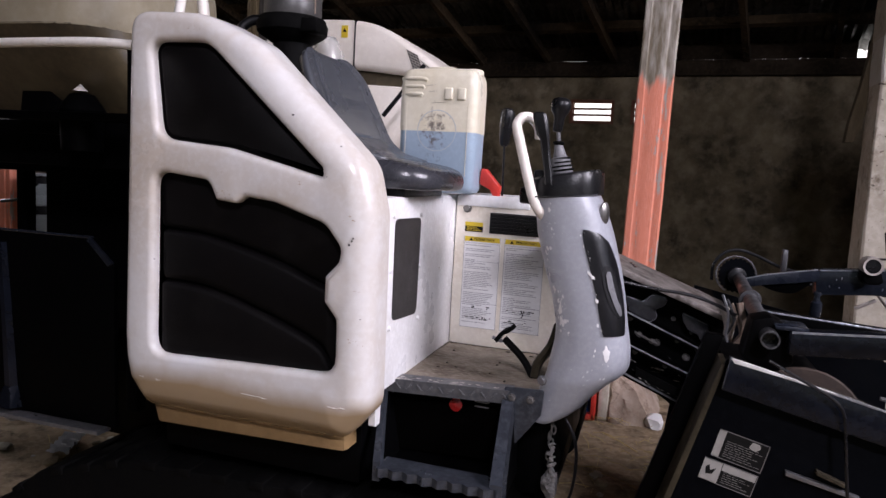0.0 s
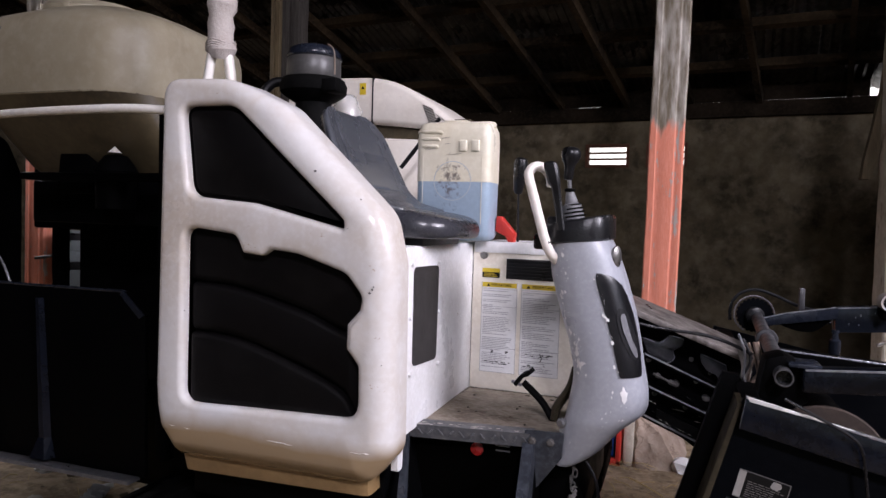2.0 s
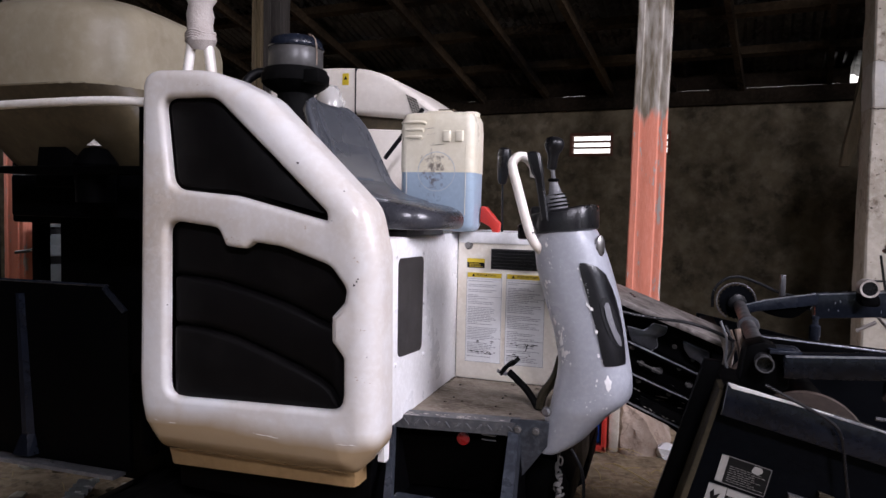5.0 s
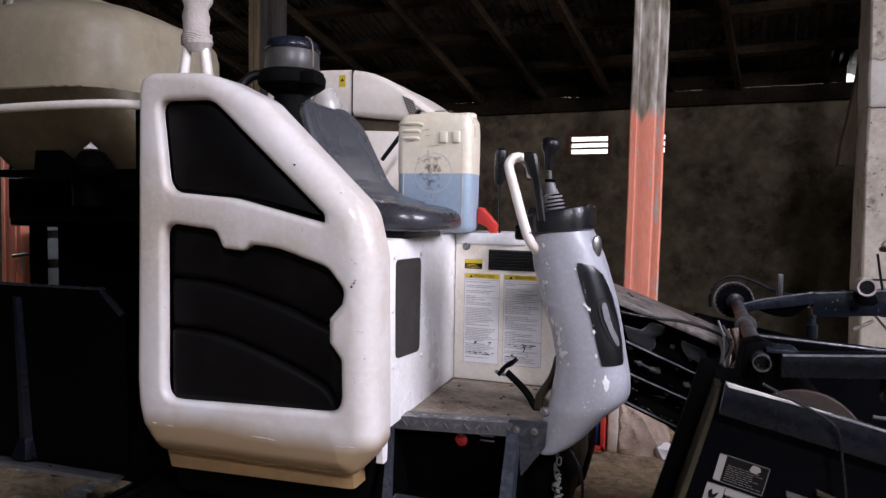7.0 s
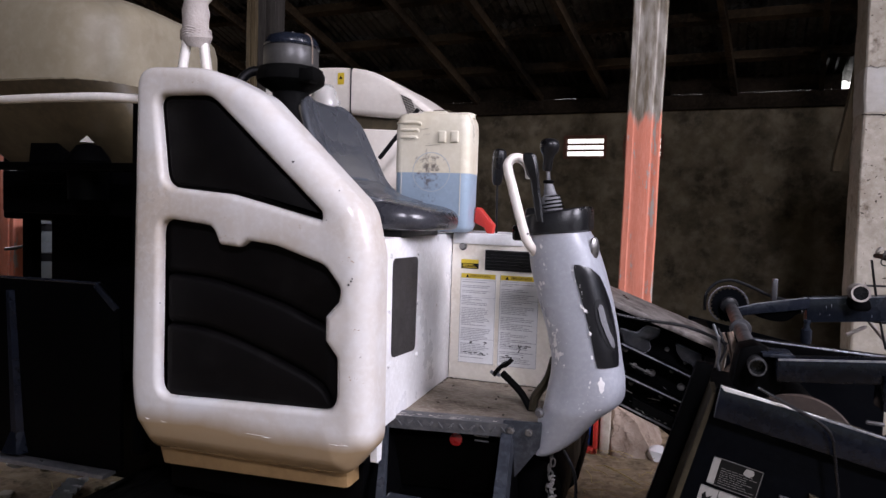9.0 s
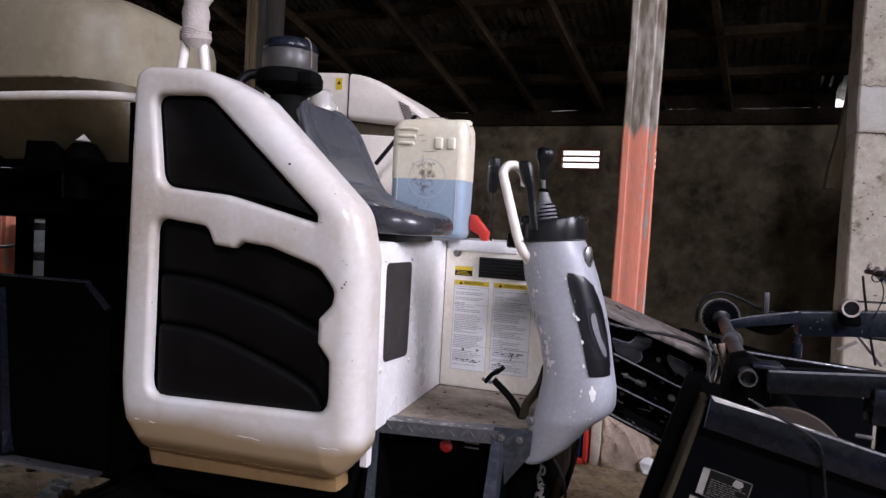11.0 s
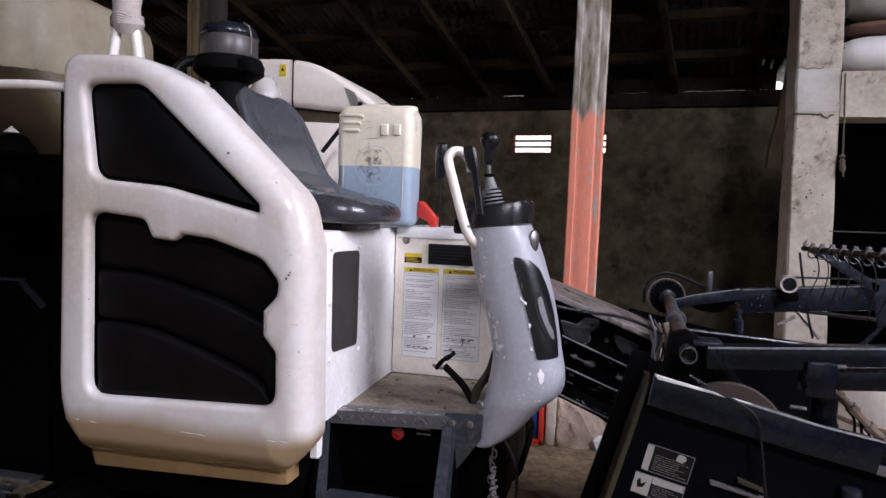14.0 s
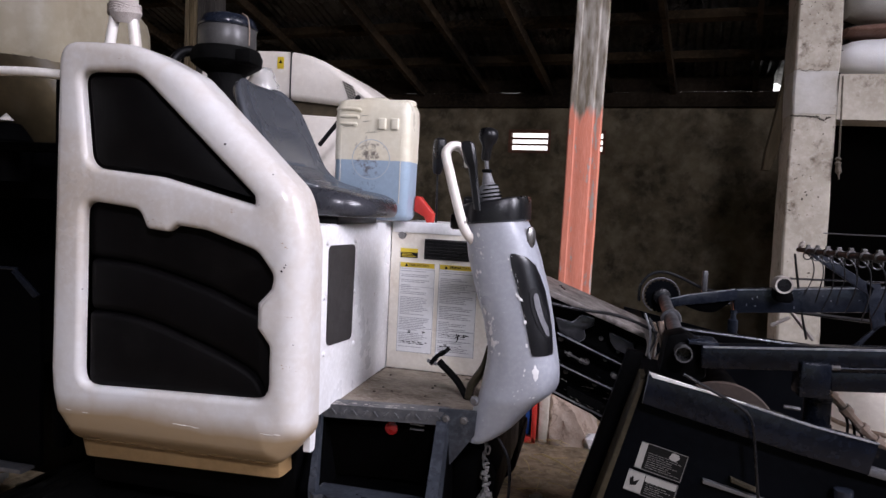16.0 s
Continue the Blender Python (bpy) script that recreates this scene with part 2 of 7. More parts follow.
M["earth"] = material("dusty_earth_floor", (0.37, 0.287, 0.185), 0.95, dark=(0.17, 0.128, 0.082), light=(0.46, 0.38, 0.275), scale=4.2, grain=34, bump=1.0, spot=(0.085, 0.064, 0.042), spot_at=0.50, spot_scale=11, spot_soft=0.20, bump_size=20, amount=1.0, spec=0.1)
M["straw"] = material("dry_straw", (0.42, 0.32, 0.14), 0.8, dark=(0.3, 0.22, 0.1), scale=20, grain=80, bump=0.05)
M["clay"] = material("brick_clay", (0.15, 0.06, 0.035), 0.85, dark=(0.09, 0.04, 0.025), scale=12, grain=60, bump=0.2)
M["jerry"] = material("milky_jerrycan", (0.69, 0.65, 0.53), 0.36, dark=(0.60, 0.52, 0.35), scale=5, grain=60, bump=0.03, spot=(0.5, 0.41, 0.25), spot_at=0.7, spot_scale=9, spot_soft=0.12, amount=0.6)
M["jerry_liquid"] = material("blue_liquid_in_milky_plastic", (0.31, 0.40, 0.49), 0.36, dark=(0.26, 0.33, 0.40), scale=5, grain=60, bump=0.03)
M["hood"] = material("white_hood", (0.74, 0.69, 0.62), 0.42, dark=(0.60, 0.53, 0.44), scale=3, grain=50, bump=0.05, spot=(0.40, 0.31, 0.21), spot_at=0.64, spot_scale=9, spot_soft=0.12, amount=0.8)
M["clearish"] = material("grey_translucent_bowl", (0.060, 0.058, 0.056), 0.38, dark=(0.030, 0.028, 0.026), light=(0.095, 0.092, 0.089), scale=8, grain=90, bump=0.02, spot=(0.11, 0.10, 0.09), spot_at=0.6, spot_scale=6, spot_soft=0.15)
M["cap"] = material("dark_blue_black_cap", (0.010, 0.013, 0.021), 0.2, scale=8, grain=90, bump=0.02)
M["cloth"] = material("grey_rag", (0.42, 0.38, 0.35), 0.95, dark=(0.28, 0.24, 0.21), scale=14, grain=200, bump=0.4, bump_size=60)
M["sack"] = material("woven_white_sack", (0.78, 0.78, 0.78), 0.6, dark=(0.66, 0.65, 0.62), scale=8, grain=160, bump=0.15)
M["cord"] = material("dark_cord", (0.03, 0.025, 0.02), 0.9, scale=40, grain=200, bump=0.1)
M["tube_white"] = material("white_painted_tube", (0.76, 0.73, 0.68), 0.35, dark=(0.6, 0.52, 0.42), scale=14, grain=80, bump=0.02, spot=(0.3, 0.2, 0.12), spot_at=0.7, spot_scale=30)


# ---- building blocks ----
def part(name, bm, mat, parent=None, label="", angle=38, smooth=True, category="", group="", kind=""):
    me = bpy.data.meshes.new(name)
    bmesh.ops.recalc_face_normals(bm, faces=bm.faces)
    bm.to_mesh(me)
    bm.free()
    if smooth:
        me.polygons.foreach_set("use_smooth", [True] * len(me.polygons))
        me.set_sharp_from_angle(angle=radians(angle))
    me.materials.append(M[mat] if isinstance(mat, str) else mat)
    ob = new(name, me)
    if parent is not None:
        ob.parent = parent
    return tagged(ob, label, category, group, kind)


def thing(name, label, category, at=(0, 0, 0), group=""):
    ob = new(name)
    ob.empty_display_size = 0.1
    return tagged(ob, label, category, group)


def box(bm, x0, x1, y0, y1, z0, z1, bev=0.0, seg=2, m=None):
    vs = [bm.verts.new((x, y, z)) for z in (z0, z1) for y in (y0, y1) for x in (x0, x1)]
    fs = [bm.faces.new([vs[i] for i in f]) for f in ((0, 2, 3, 1), (4, 5, 7, 6), (0, 1, 5, 4), (2, 6, 7, 3), (0, 4, 6, 2), (1, 3, 7, 5))]
    if bev:
        ed = list({e for f in fs for e in f.edges})
        r = bmesh.ops.bevel(bm, geom=ed, offset=bev, segments=seg, profile=0.5, affect="EDGES")
        vs = list({v for f in r["faces"] for v in f.verts} | {v for v in vs if v.is_valid})
    if m is not None:
        bmesh.ops.transform(bm, matrix=m, verts=vs)
    return bm


def B():
    return bmesh.new()


def prism(bm, pts, axis, a0, a1, bev=0.0, seg=2):
    """A polygon in the plane across the axis, pulled from a0 to a1. pts: (x, z) for y, (y, z) for x, (x, y) for z."""
    def put(p, a):
        return {"y": (p[0], a, p[1]), "x": (a, p[0], p[1]), "z": (p[0], p[1], a)}[axis]
    lo, hi = [bm.verts.new(put(p, a0)) for p in pts], [bm.verts.new(put(p, a1)) for p in pts]
    fs = [bm.faces.new(lo), bm.faces.new(hi[::-1])]
    n = len(pts)
    for i in range(n):
        fs.append(bm.faces.new((lo[i], lo[(i + 1) % n], hi[(i + 1) % n], hi[i])))
    if bev:
        bmesh.ops.recalc_face_normals(bm, faces=fs)
        ed = list({e for f in fs[:2] for e in f.edges})
        bmesh.ops.bevel(bm, geom=ed, offset=bev, segments=seg, profile=0.5, affect="EDGES")
    return bm


def sweep(bm, pts, r, n=12, caps=True, flat=1.0):
    """A round bar along points; r is one radius or one for each point."""
    pts = [Vector(p) for p in pts]
    rs = r if isinstance(r, (list, tuple)) else [r] * len(pts)
    rings, up = [], None
    for i, p in enumerate(pts):
        d = (pts[min(i + 1, len(pts) - 1)] - pts[max(i - 1, 0)]).normalized()
        if up is None:
            up = Vector((0, 0, 1)) if abs(d.z) < 0.9 else Vector((0, 1, 0))
        s = d.cross(up).normalized()
        up = s.cross(d).normalized()
        rings.append([bm.verts.new(p + rs[i] * (math.cos(2 * math.pi * k / n) * s + flat * math.sin(2 * math.pi * k / n) * up)) for k in range(n)])
    for a, b in zip(rings, rings[1:]):
        for k in range(n):
            bm.faces.new((a[k], a[(k + 1) % n], b[(k + 1) % n], b[k]))
    if caps:
        bm.faces.new(rings[0][::-1])
        bm.faces.new(rings[-1])
    return bm


def bend(pts, steps=6, closed=False):
    """A smooth line through points."""
    P = [Vector(p) for p in pts]
    out = []
    n = len(P)
    for i in range(n if closed else n - 1):
        if closed:
            a, b, c, d = P[(i - 1) % n], P[i], P[(i + 1) % n], P[(i + 2) % n]
        else:
            a, b, c, d = P[max(i - 1, 0)], P[i], P[i + 1], P[min(i + 2, n - 1)]
        for s in range(steps):
            t = s / steps
            out.append(0.5 * (2 * b + (c - a) * t + (2 * a - 5 * b + 4 * c - d) * t * t + (3 * b - a - 3 * c + d) * t ** 3))
    if not closed:
        out.append(P[-1])
    return out


def lathe(bm, prof, at=(0, 0, 0), n=24, m=None):
    """A turned shape about z from (radius, height) pairs."""
    rings = []
    for r, h in prof:
        if r < 1e-5:
            rings.append([bm.verts.new((0, 0, h))])
        else:
            rings.append([bm.verts.new((r * math.cos(2 * math.pi * k / n), r * math.sin(2 * math.pi * k / n), h)) for k in range(n)])
    for a, b in zip(rings, rings[1:]):
        for k in range(n):
            q = [a[k % len(a)], a[(k + 1) % len(a)], b[(k + 1) % len(b)], b[k % len(b)]]
            q = list(dict.fromkeys(q))
            if len(q) > 2:
                bm.faces.new(q)
    for ring in (rings[0], rings[-1]):
        if len(ring) > 2:
            bm.faces.new(ring)
    mm = Matrix.Translation(at) @ (m if m is not None else Matrix())
    bmesh.ops.transform(bm, matrix=mm, verts=[v for r in rings for v in r])
    return bm


def loft(bm, rings, caps=True):
    rows = [[bm.verts.new(p) for p in r] for r in rings]
    n = len(rows[0])
    for a, b in zip(rows, rows[1:]):
        for k in range(n):
            bm.faces.new((a[k], a[(k + 1) % n], b[(k + 1) % n], b[k]))
    if caps:
        bm.faces.new(rows[0][::-1])
        bm.faces.new(rows[-1])
    return bm


def squircle(cx, cy, hx, hy, z, n=32, p=4.0, rot=0.0):
    out = []
    for k in range(n):
        a = 2 * math.pi * k / n
        c, s = math.cos(a), math.sin(a)
        f = (abs(c) ** p + abs(s) ** p) ** (-1 / p)
        x, y = hx * c * f, hy * s * f
        out.append((cx + x * math.cos(rot) - y * math.sin(rot), cy + x * math.sin(rot) + y * math.cos(rot), z))
    return out


def rounded(pts, r=0.02, seg=5):
    """A polygon with its corners rounded; a point may carry its own radius."""
    out = []
    n = len(pts)
    for i in range(n):
        p = Vector(pts[i][:2])
        rad = pts[i][2] if len(pts[i]) > 2 else r
        a, b = Vector(pts[i - 1][:2]) - p, Vector(pts[(i + 1) % n][:2]) - p
        la, lb = a.length, b.length
        a, b = a / la, b / lb
        ang = a.angle(b)
        t = min(rad / max(math.tan(ang / 2), 1e-3), 0.48 * la, 0.48 * lb)
        p0, p1 = p + a * t, p + b * t
        for s in range(seg + 1):
            u = s / seg
            out.append(((1 - u) ** 2 * p0 + 2 * u * (1 - u) * p + u * u * p1).to_tuple())
    return out


def inset(loop, d):
    """The loop moved inwards by d (a number, or a function of the point)."""
    n = len(loop)
    area = sum(loop[i][0] * loop[(i + 1) % n][1] - loop[(i + 1) % n][0] * loop[i][1] for i in range(n))
    sg = 1 if area > 0 else -1
    out = []
    for i in range(n):
        a, b = Vector(loop[i - 1]), Vector(loop[(i + 1) % n])
        t = (b - a).normalized()
        nrm = Vector((-t.y, t.x)) * sg
        p = Vector(loop[i])
        out.append((p + nrm * (d(p) if callable(d) else d)).to_tuple())
    return out


def bend_flat(pts, steps=5):
    """A smooth line through (x, z) points."""
    return [(p.x, p.z) for p in bend([(x, 0, z) for x, z in pts], steps)]


def turned(p, q):
    """The pose whose z axis runs from p to q."""
    d = Vector(q) - Vector(p)
    return Matrix.Translation(p) @ d.to_track_quat("Z", "Y").to_matrix().to_4x4()


def bolt(parent, at, way=(0, -1, 0), r=0.008, name="bolt", mat="chrome"):
    bm = B()
    lathe(bm, [(r * 1.35, 0), (r * 1.35, r * 0.25), (r, r * 0.3), (r, r * 0.85), (r * 0.8, r)], n=8, m=turned(at, Vector(at) + Vector(way)))
    return part(name, bm, mat, parent)


# ---- the barn ----
WALL_YAW = -6.0
BARN = pose(-0.6, 7.25, 0, 0, 0, WALL_YAW)   # origin on the back wall's inner face; its x runs along the wall, its y outwards


def barn_part(name, bm, mat, label="", kind="structure", category="", parent=None, angle=38):
    bmesh.ops.transform(bm, matrix=BARN, verts=bm.verts)
    return part(name, bm, mat, parent, label, angle=angle, category=category, kind=kind)


EAVE, PITCH = 2.57, 17.0
RIDGE_Y = -7.6


def roof_z(y):
    """The underside of the roof, in the barn's frame."""
    return EAVE + math.tan(radians(PITCH)) * (abs(RIDGE_Y) - abs(y - RIDGE_Y))


# back wall, with two vent blocks let into it
VENTS = [(0.0, 1.955, 0.44), (0.582, 1.955, 0.386)]
VH = 0.225
bm = B()
xs = [-9.0] + [v for c, _, w in VENTS for v in (c - w / 2, c + w / 2)] + [9.0]
z0, z1 = 1.955 - VH / 2, 1.955 + VH / 2
box(bm, -9, 9, 0, 0.09, -0.3, z0)
box(bm, -9, 9, 0, 0.09, z1, 2.30)
for a, b in ((xs[0], xs[1]), (xs[2], xs[3]), (xs[4], xs[5])):
    box(bm, a, b, 0, 0.09, z0, z1)
barn_part("wall_north", bm, "plaster", "dark stained cement plaster wall with pale blotches")
for i, (c, z, VW) in enumerate(VENTS):
    bm = B()
    box(bm, c - VW / 2, c + VW / 2, -0.012, 0.075, z1 - 0.022, z1 + 0.008, 0.004)
    box(bm, c - VW / 2, c + VW / 2, -0.012, 0.075, z0 - 0.008, z0 + 0.022, 0.004)
    for sx in (-1, 1):
        xa = c + sx * (VW / 2 - 0.012)
        box(bm, xa - 0.014, xa + 0.014, -0.012, 0.075, z0, z1, 0.004)
    for k in (1, 2):
        zz = z0 + 0.02 + (VH - 0.04) * k / 3
        box(bm, c - VW / 2 + 0.02, c + VW / 2 - 0.02, -0.004, 0.07, zz - 0.008, zz + 0.008, 0.003)
    barn_part("window_%d" % (i + 1), bm, "clay", "fired clay vent block with three open slots", category="vent block")
# assumed side and front walls that close the barn; a wide doorway stands open in the front
GABLE = [(0.09, -0.3), (0.09, 2.55), (-7.6, 4.85), (-15.5, 2.45), (-15.5, -0.3)]
bm = B(); prism(bm, GABLE, "x", -9.18, -9.0); barn_part("wall_west", bm, "plaster", "dark cement plaster side wall")
bm = B()
prism(bm, [(0.09, -0.3), (0.09, 2.55), (-2.9, 3.46), (-2.9, -0.3)], "x", 6.4, 6.58)
prism(bm, [(-7.2, -0.3), (-7.2, 4.75), (-7.6, 4.85), (-15.5, 2.45), (-15.5, -0.3)], "x", 6.4, 6.58)
prism(bm, [(-2.9, 3.2), (-2.9, 3.46), (-7.2, 4.75), (-7.2, 3.2)], "x", 6.4, 6.58)
barn_part("wall_east", bm, "plaster", "dark cement plaster side wall")
bm = B(); box(bm, -9.18, 0.6, -10.9, -10.72, -0.3, 5.2); box(bm, 5.2, 9.18, -10.9, -10.72, -0.3, 5.2); box(bm, 0.6, 5.2, -10.9, -10.72, 4.5, 5.2)
barn_part("wall_south", bm, "plaster", "dark cement plaster front wall with an open doorway")
# wall plate, rafters, purlins, corrugated sheets
bm = B(); box(bm, -9, 9, -0.05, 0.09, 2.30, 2.444, 0.006)
re_ = random.Random(21)
x = -9.0
while x < 9.0:
    w = re_.uniform(0.15, 0.6)
    e = x + w
    if x < 2.262 < e:
        e = 2.262
    if 2.262 <= x < 2.335:
        x = 2.335
        e = x + w
    box(bm, x, min(e, 9.0), -0.012, 0.003, 2.446 + re_.choice((0.003, 0.0052, 0.0058, 0.0064, 0.007)), 2.612)
    x = e
barn_part("trim", bm, "dim_timber", "dark timber wall plate")
roof_frame = thing("roof_frame", "old dark timber roof frame of rafters and purlins", "roof frame")
RAFTERS = [-2.85 - 0.7 * k for k in range(9, -1, -1)] + [-2.17, -1.18, -0.485, 0.205, 0.80, 1.39, 2.10] + [2.10 + 0.7 * k for k in range(1, 10)]
for k, x in enumerate(RAFTERS):
    bm = B()
    rings = []
    for st in range(7):
        y = 0.10 - st * 1.28
        zt, dx = roof_z(y) - 0.075, 0.010 * math.sin(k * 1.7 + st * 1.1)
        w, d = 0.024 + 0.004 * math.sin(k + st), 0.085 + 0.012 * math.sin(k * 3 + st)
        rings.append([(x + dx - w, y, zt - d), (x + dx + w, y, zt - d), (x + dx + w, y, zt), (x + dx - w, y, zt)])
    rings = [[(px + 0.084 * py, py, pz) for px, py, pz in r] for r in rings]     # the rafters are sheared to fit the camera's view
    loft(bm, rings)
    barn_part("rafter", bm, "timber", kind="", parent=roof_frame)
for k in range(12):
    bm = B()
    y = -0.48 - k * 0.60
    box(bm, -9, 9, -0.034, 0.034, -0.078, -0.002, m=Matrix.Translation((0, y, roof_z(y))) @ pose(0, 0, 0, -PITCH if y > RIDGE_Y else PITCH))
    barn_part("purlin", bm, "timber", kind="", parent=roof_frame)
bm = B()
for row in range(5):
    ya, yb = 0.16 - row * 1.72, 0.16 - (row + 1) * 1.72 - 0.12
    lift = 0.012 * (row % 2) + 0.006
    nx = 740
    xs = [-9.2 + 18.4 * i / nx for i in range(nx + 1)]
    for (p, q) in ((ya, yb),):
        a = [bm.verts.new((x, p, roof_z(p) + lift + 0.02 + 0.014 * math.sin(2 * math.pi * x / 0.076))) for x in xs]
        b = [bm.verts.new((x, q, roof_z(q) + lift + 0.035 + 0.014 * math.sin(2 * math.pi * x / 0.076))) for x in xs]
        for i in range(nx):
            if row == 1 and -8.32 < xs[i] < -7.95:      # a strip is left out of the sheets, open to the sky
                continue
            bm.faces.new((a[i], a[i + 1], b[i + 1], b[i]))
barn_part("ceiling", bm, "tin", "old corrugated tin roof sheets in pale and near-black patches")
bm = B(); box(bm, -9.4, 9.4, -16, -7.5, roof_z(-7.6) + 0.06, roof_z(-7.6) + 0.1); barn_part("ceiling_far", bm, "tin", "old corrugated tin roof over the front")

# bright daylight beyond the vents and the gap under the eaves
glow = bpy.data.materials.new("bright_outdoors")
glow.use_nodes = True
_e = glow.node_tree.nodes.new("ShaderNodeEmission")
_e.inputs[0].default_value, _e.inputs[1].default_value = (1.0, 0.98, 0.96, 1.0), 2.4
glow.node_tree.links.new(_e.outputs[0], glow.node_tree.nodes["Material Output"].inputs[0])
bm = B(); box(bm, -2.5, 4.5, 1.6, 1.62, 0.6, 4.2); barn_part("backdrop", bm, glow, "plain bright daylight outside")

# ground: one sheet to the horizon, finer and uneven where it is seen
bm = B()
n = 120
fx = sorted(set([-400, -60] + [-5 + 10 * i / n for i in range(n + 1)] + [60, 400]))
fy = sorted(set([-400, -60] + [-1 + 9 * i / n for i in range(n + 1)] + [60, 400]))
grid = []
for y in fy:
    row = []
    for x in fx:
        h = 0.0
        if -5 < x < 5 and -1 < y < 8:
            h = 0.022 * noise.noise((x * 1.3, y * 1.3, 0)) + 0.010 * noise.noise((x * 6, y * 6, 3)) + 0.004 * noise.noise((x * 18, y * 18, 5))
        row.append(bm.verts.new((x, y, h)))
    grid.append(row)
for a, b in zip(grid, grid[1:]):
    for i in range(len(fx) - 1):
        bm.faces.new((a[i], a[i + 1], b[i + 1], b[i]))
part("ground", bm, "earth", None, "dusty trodden earth floor with straw and grit", kind="structure")

# salmon post on a broken concrete foot
post = thing("wooden_post", "square timber post, salmon paint below, bare weathered wood above", "post")
def post_loft(za, zb, mat, name, hw=0.082):
    bm = B()
    rings = []
    for k in range(33):
        z = za + (zb - za) * k / 32
        cx, cy = 0.048 + 0.006 * (z - 1.2) + 0.003 * noise.noise((3, 0, z * 2)), 4.06
        w = hw + 0.003 * noise.noise((0, 0, z * 4))
        rings.append([(cx + px * w, cy + py * w, z) for px, py in ((-1, -0.82), (-0.93, -0.95), (-0.62, -1.0), (-0.56, -0.965), (-0.30, -0.965), (-0.24, -0.995), (0.42, -0.995), (0.50, -0.94), (0.58, -0.94), (0.66, -0.98), (0.9, -0.98), (1, -0.82), (1, 0.8), (0.8, 1), (-0.8, 1), (-1, 0.8))])
    loft(bm, rings)
    return part(name, bm, mat, post, angle=30)
# salmon paint ends in a ragged line some 1.8 m up; the wood above is bare
def painted_wood():
    m = M["salmon"]
    N, L = m.node_tree.nodes, m.node_tree.links
    b = N["Principled BSDF"]
    paint = b.inputs["Base Color"].links[0].from_socket
    def stretched(sc, st):
        tc, mp, t = N.new("ShaderNodeTexCoord"), N.new("ShaderNodeMapping"), N.new("ShaderNodeTexNoise")
        mp.inputs["Scale"].default_value = st
        t.inputs["Scale"].default_value, t.inputs["Detail"].default_value = sc, 6
        L.new(tc.outputs["Object"], mp.inputs[0])
        L.new(mp.outputs[0], t.inputs["Vector"])
        return t, tc
    grain_, tc = stretched(14.0, (2.0, 2.0, 0.45))
    cr = N.new("ShaderNodeValToRGB")
    cr.color_ramp.elements[0].position, cr.color_ramp.elements[1].position = 0.36, 0.64
    cr.color_ramp.elements[0].color, cr.color_ramp.elements[1].color = (0.15, 0.122, 0.08, 1), (0.46, 0.425, 0.37, 1)
    L.new(grain_.outputs[0], cr.inputs[0])
    edge, _ = stretched(3.0, (9, 9, 1.2))
    sep, add, mr, mx = N.new("ShaderNodeSeparateXYZ"), N.new("ShaderNodeMath"), N.new("ShaderNodeMapRange"), N.new("ShaderNodeMix")
    add.operation = "MULTIPLY_ADD"
    add.inputs[1].default_value = 0.30
    L.new(tc.outputs["Object"], sep.inputs[0])
    L.new(edge.outputs[0], add.inputs[0])
    L.new(sep.outputs[2], add.inputs[2])
    mr.inputs[1].default_value, mr.inputs[2].default_value = 1.91, 1.97
    L.new(add.outputs[0], mr.inputs[0])
    mx.data_type = "RGBA"
    L.new(mr.outputs[0], mx.inputs[0])
    L.new(paint, mx.inputs[6])
    L.new(cr.outputs[0], mx.inputs[7])
    L.new(mx.outputs[2], b.inputs["Base Color"])


painted_wood()
post_loft(0.2, 4.0, "salmon", "shaft", 0.090)
bm = B()
rings = []
for z, xl, xr, yf in ((-0.03, -0.050, 0.238, 3.775), (0.03, -0.048, 0.208, 3.785), (0.08, -0.047, 0.184, 3.80), (0.125, -0.047, 0.158, 3.812), (0.17, -0.046, 0.118, 3.83), (0.205, -0.047, 0.084, 3.845), (0.232, -0.045, 0.045, 3.87), (0.248, -0.036, 0.015, 3.90)):
    base = []
    for (ax, ay), (bx, by) in zip(((xl, yf + 0.02), (xl + 0.02, yf), (xr - 0.035, yf), (xr, yf + 0.05), (xr, 4.28), (xl, 4.28)), ((xl + 0.02, yf), (xr - 0.035, yf), (xr, yf + 0.05), (xr, 4.28), (xl, 4.28), (xl, yf + 0.02))):
        base += [(ax + (bx - ax) * q / 6, ay + (by - ay) * q / 6) for q in range(6)]
    rings.append([(x + 0.020 * noise.noise((x * 26, y * 26, z * 26)), y + 0.026 * noise.noise((x * 20 + 7, y * 20, z * 20)), z + 0.010 * noise.noise((x * 15, y * 15, z * 9))) for x, y in base])
loft(bm, rings)
part("foot", bm, material("pinkish_concrete_foot", (0.44, 0.345, 0.275), 0.95, dark=(0.23, 0.165, 0.12), light=(0.46, 0.39, 0.32), scale=6, grain=30, bump=1.0, bump_size=12, amount=0.85, spot=(0.15, 0.10, 0.07), spot_at=0.60, spot_scale=9, spot_soft=0.1, crack=(0.14, 0.10, 0.07), crack_scale=5, crack_width=0.014, crack_amount=0.6), post, "crumbling pinkish concrete foot", angle=30)

# concrete pillar with a beam that carries sacks
pillar = thing("concrete_pillar", "rough grey concrete pillar with a pale cement patch", "pillar")


def lean(z):
    return 1.398 - 0.012 * (z - 1.6)


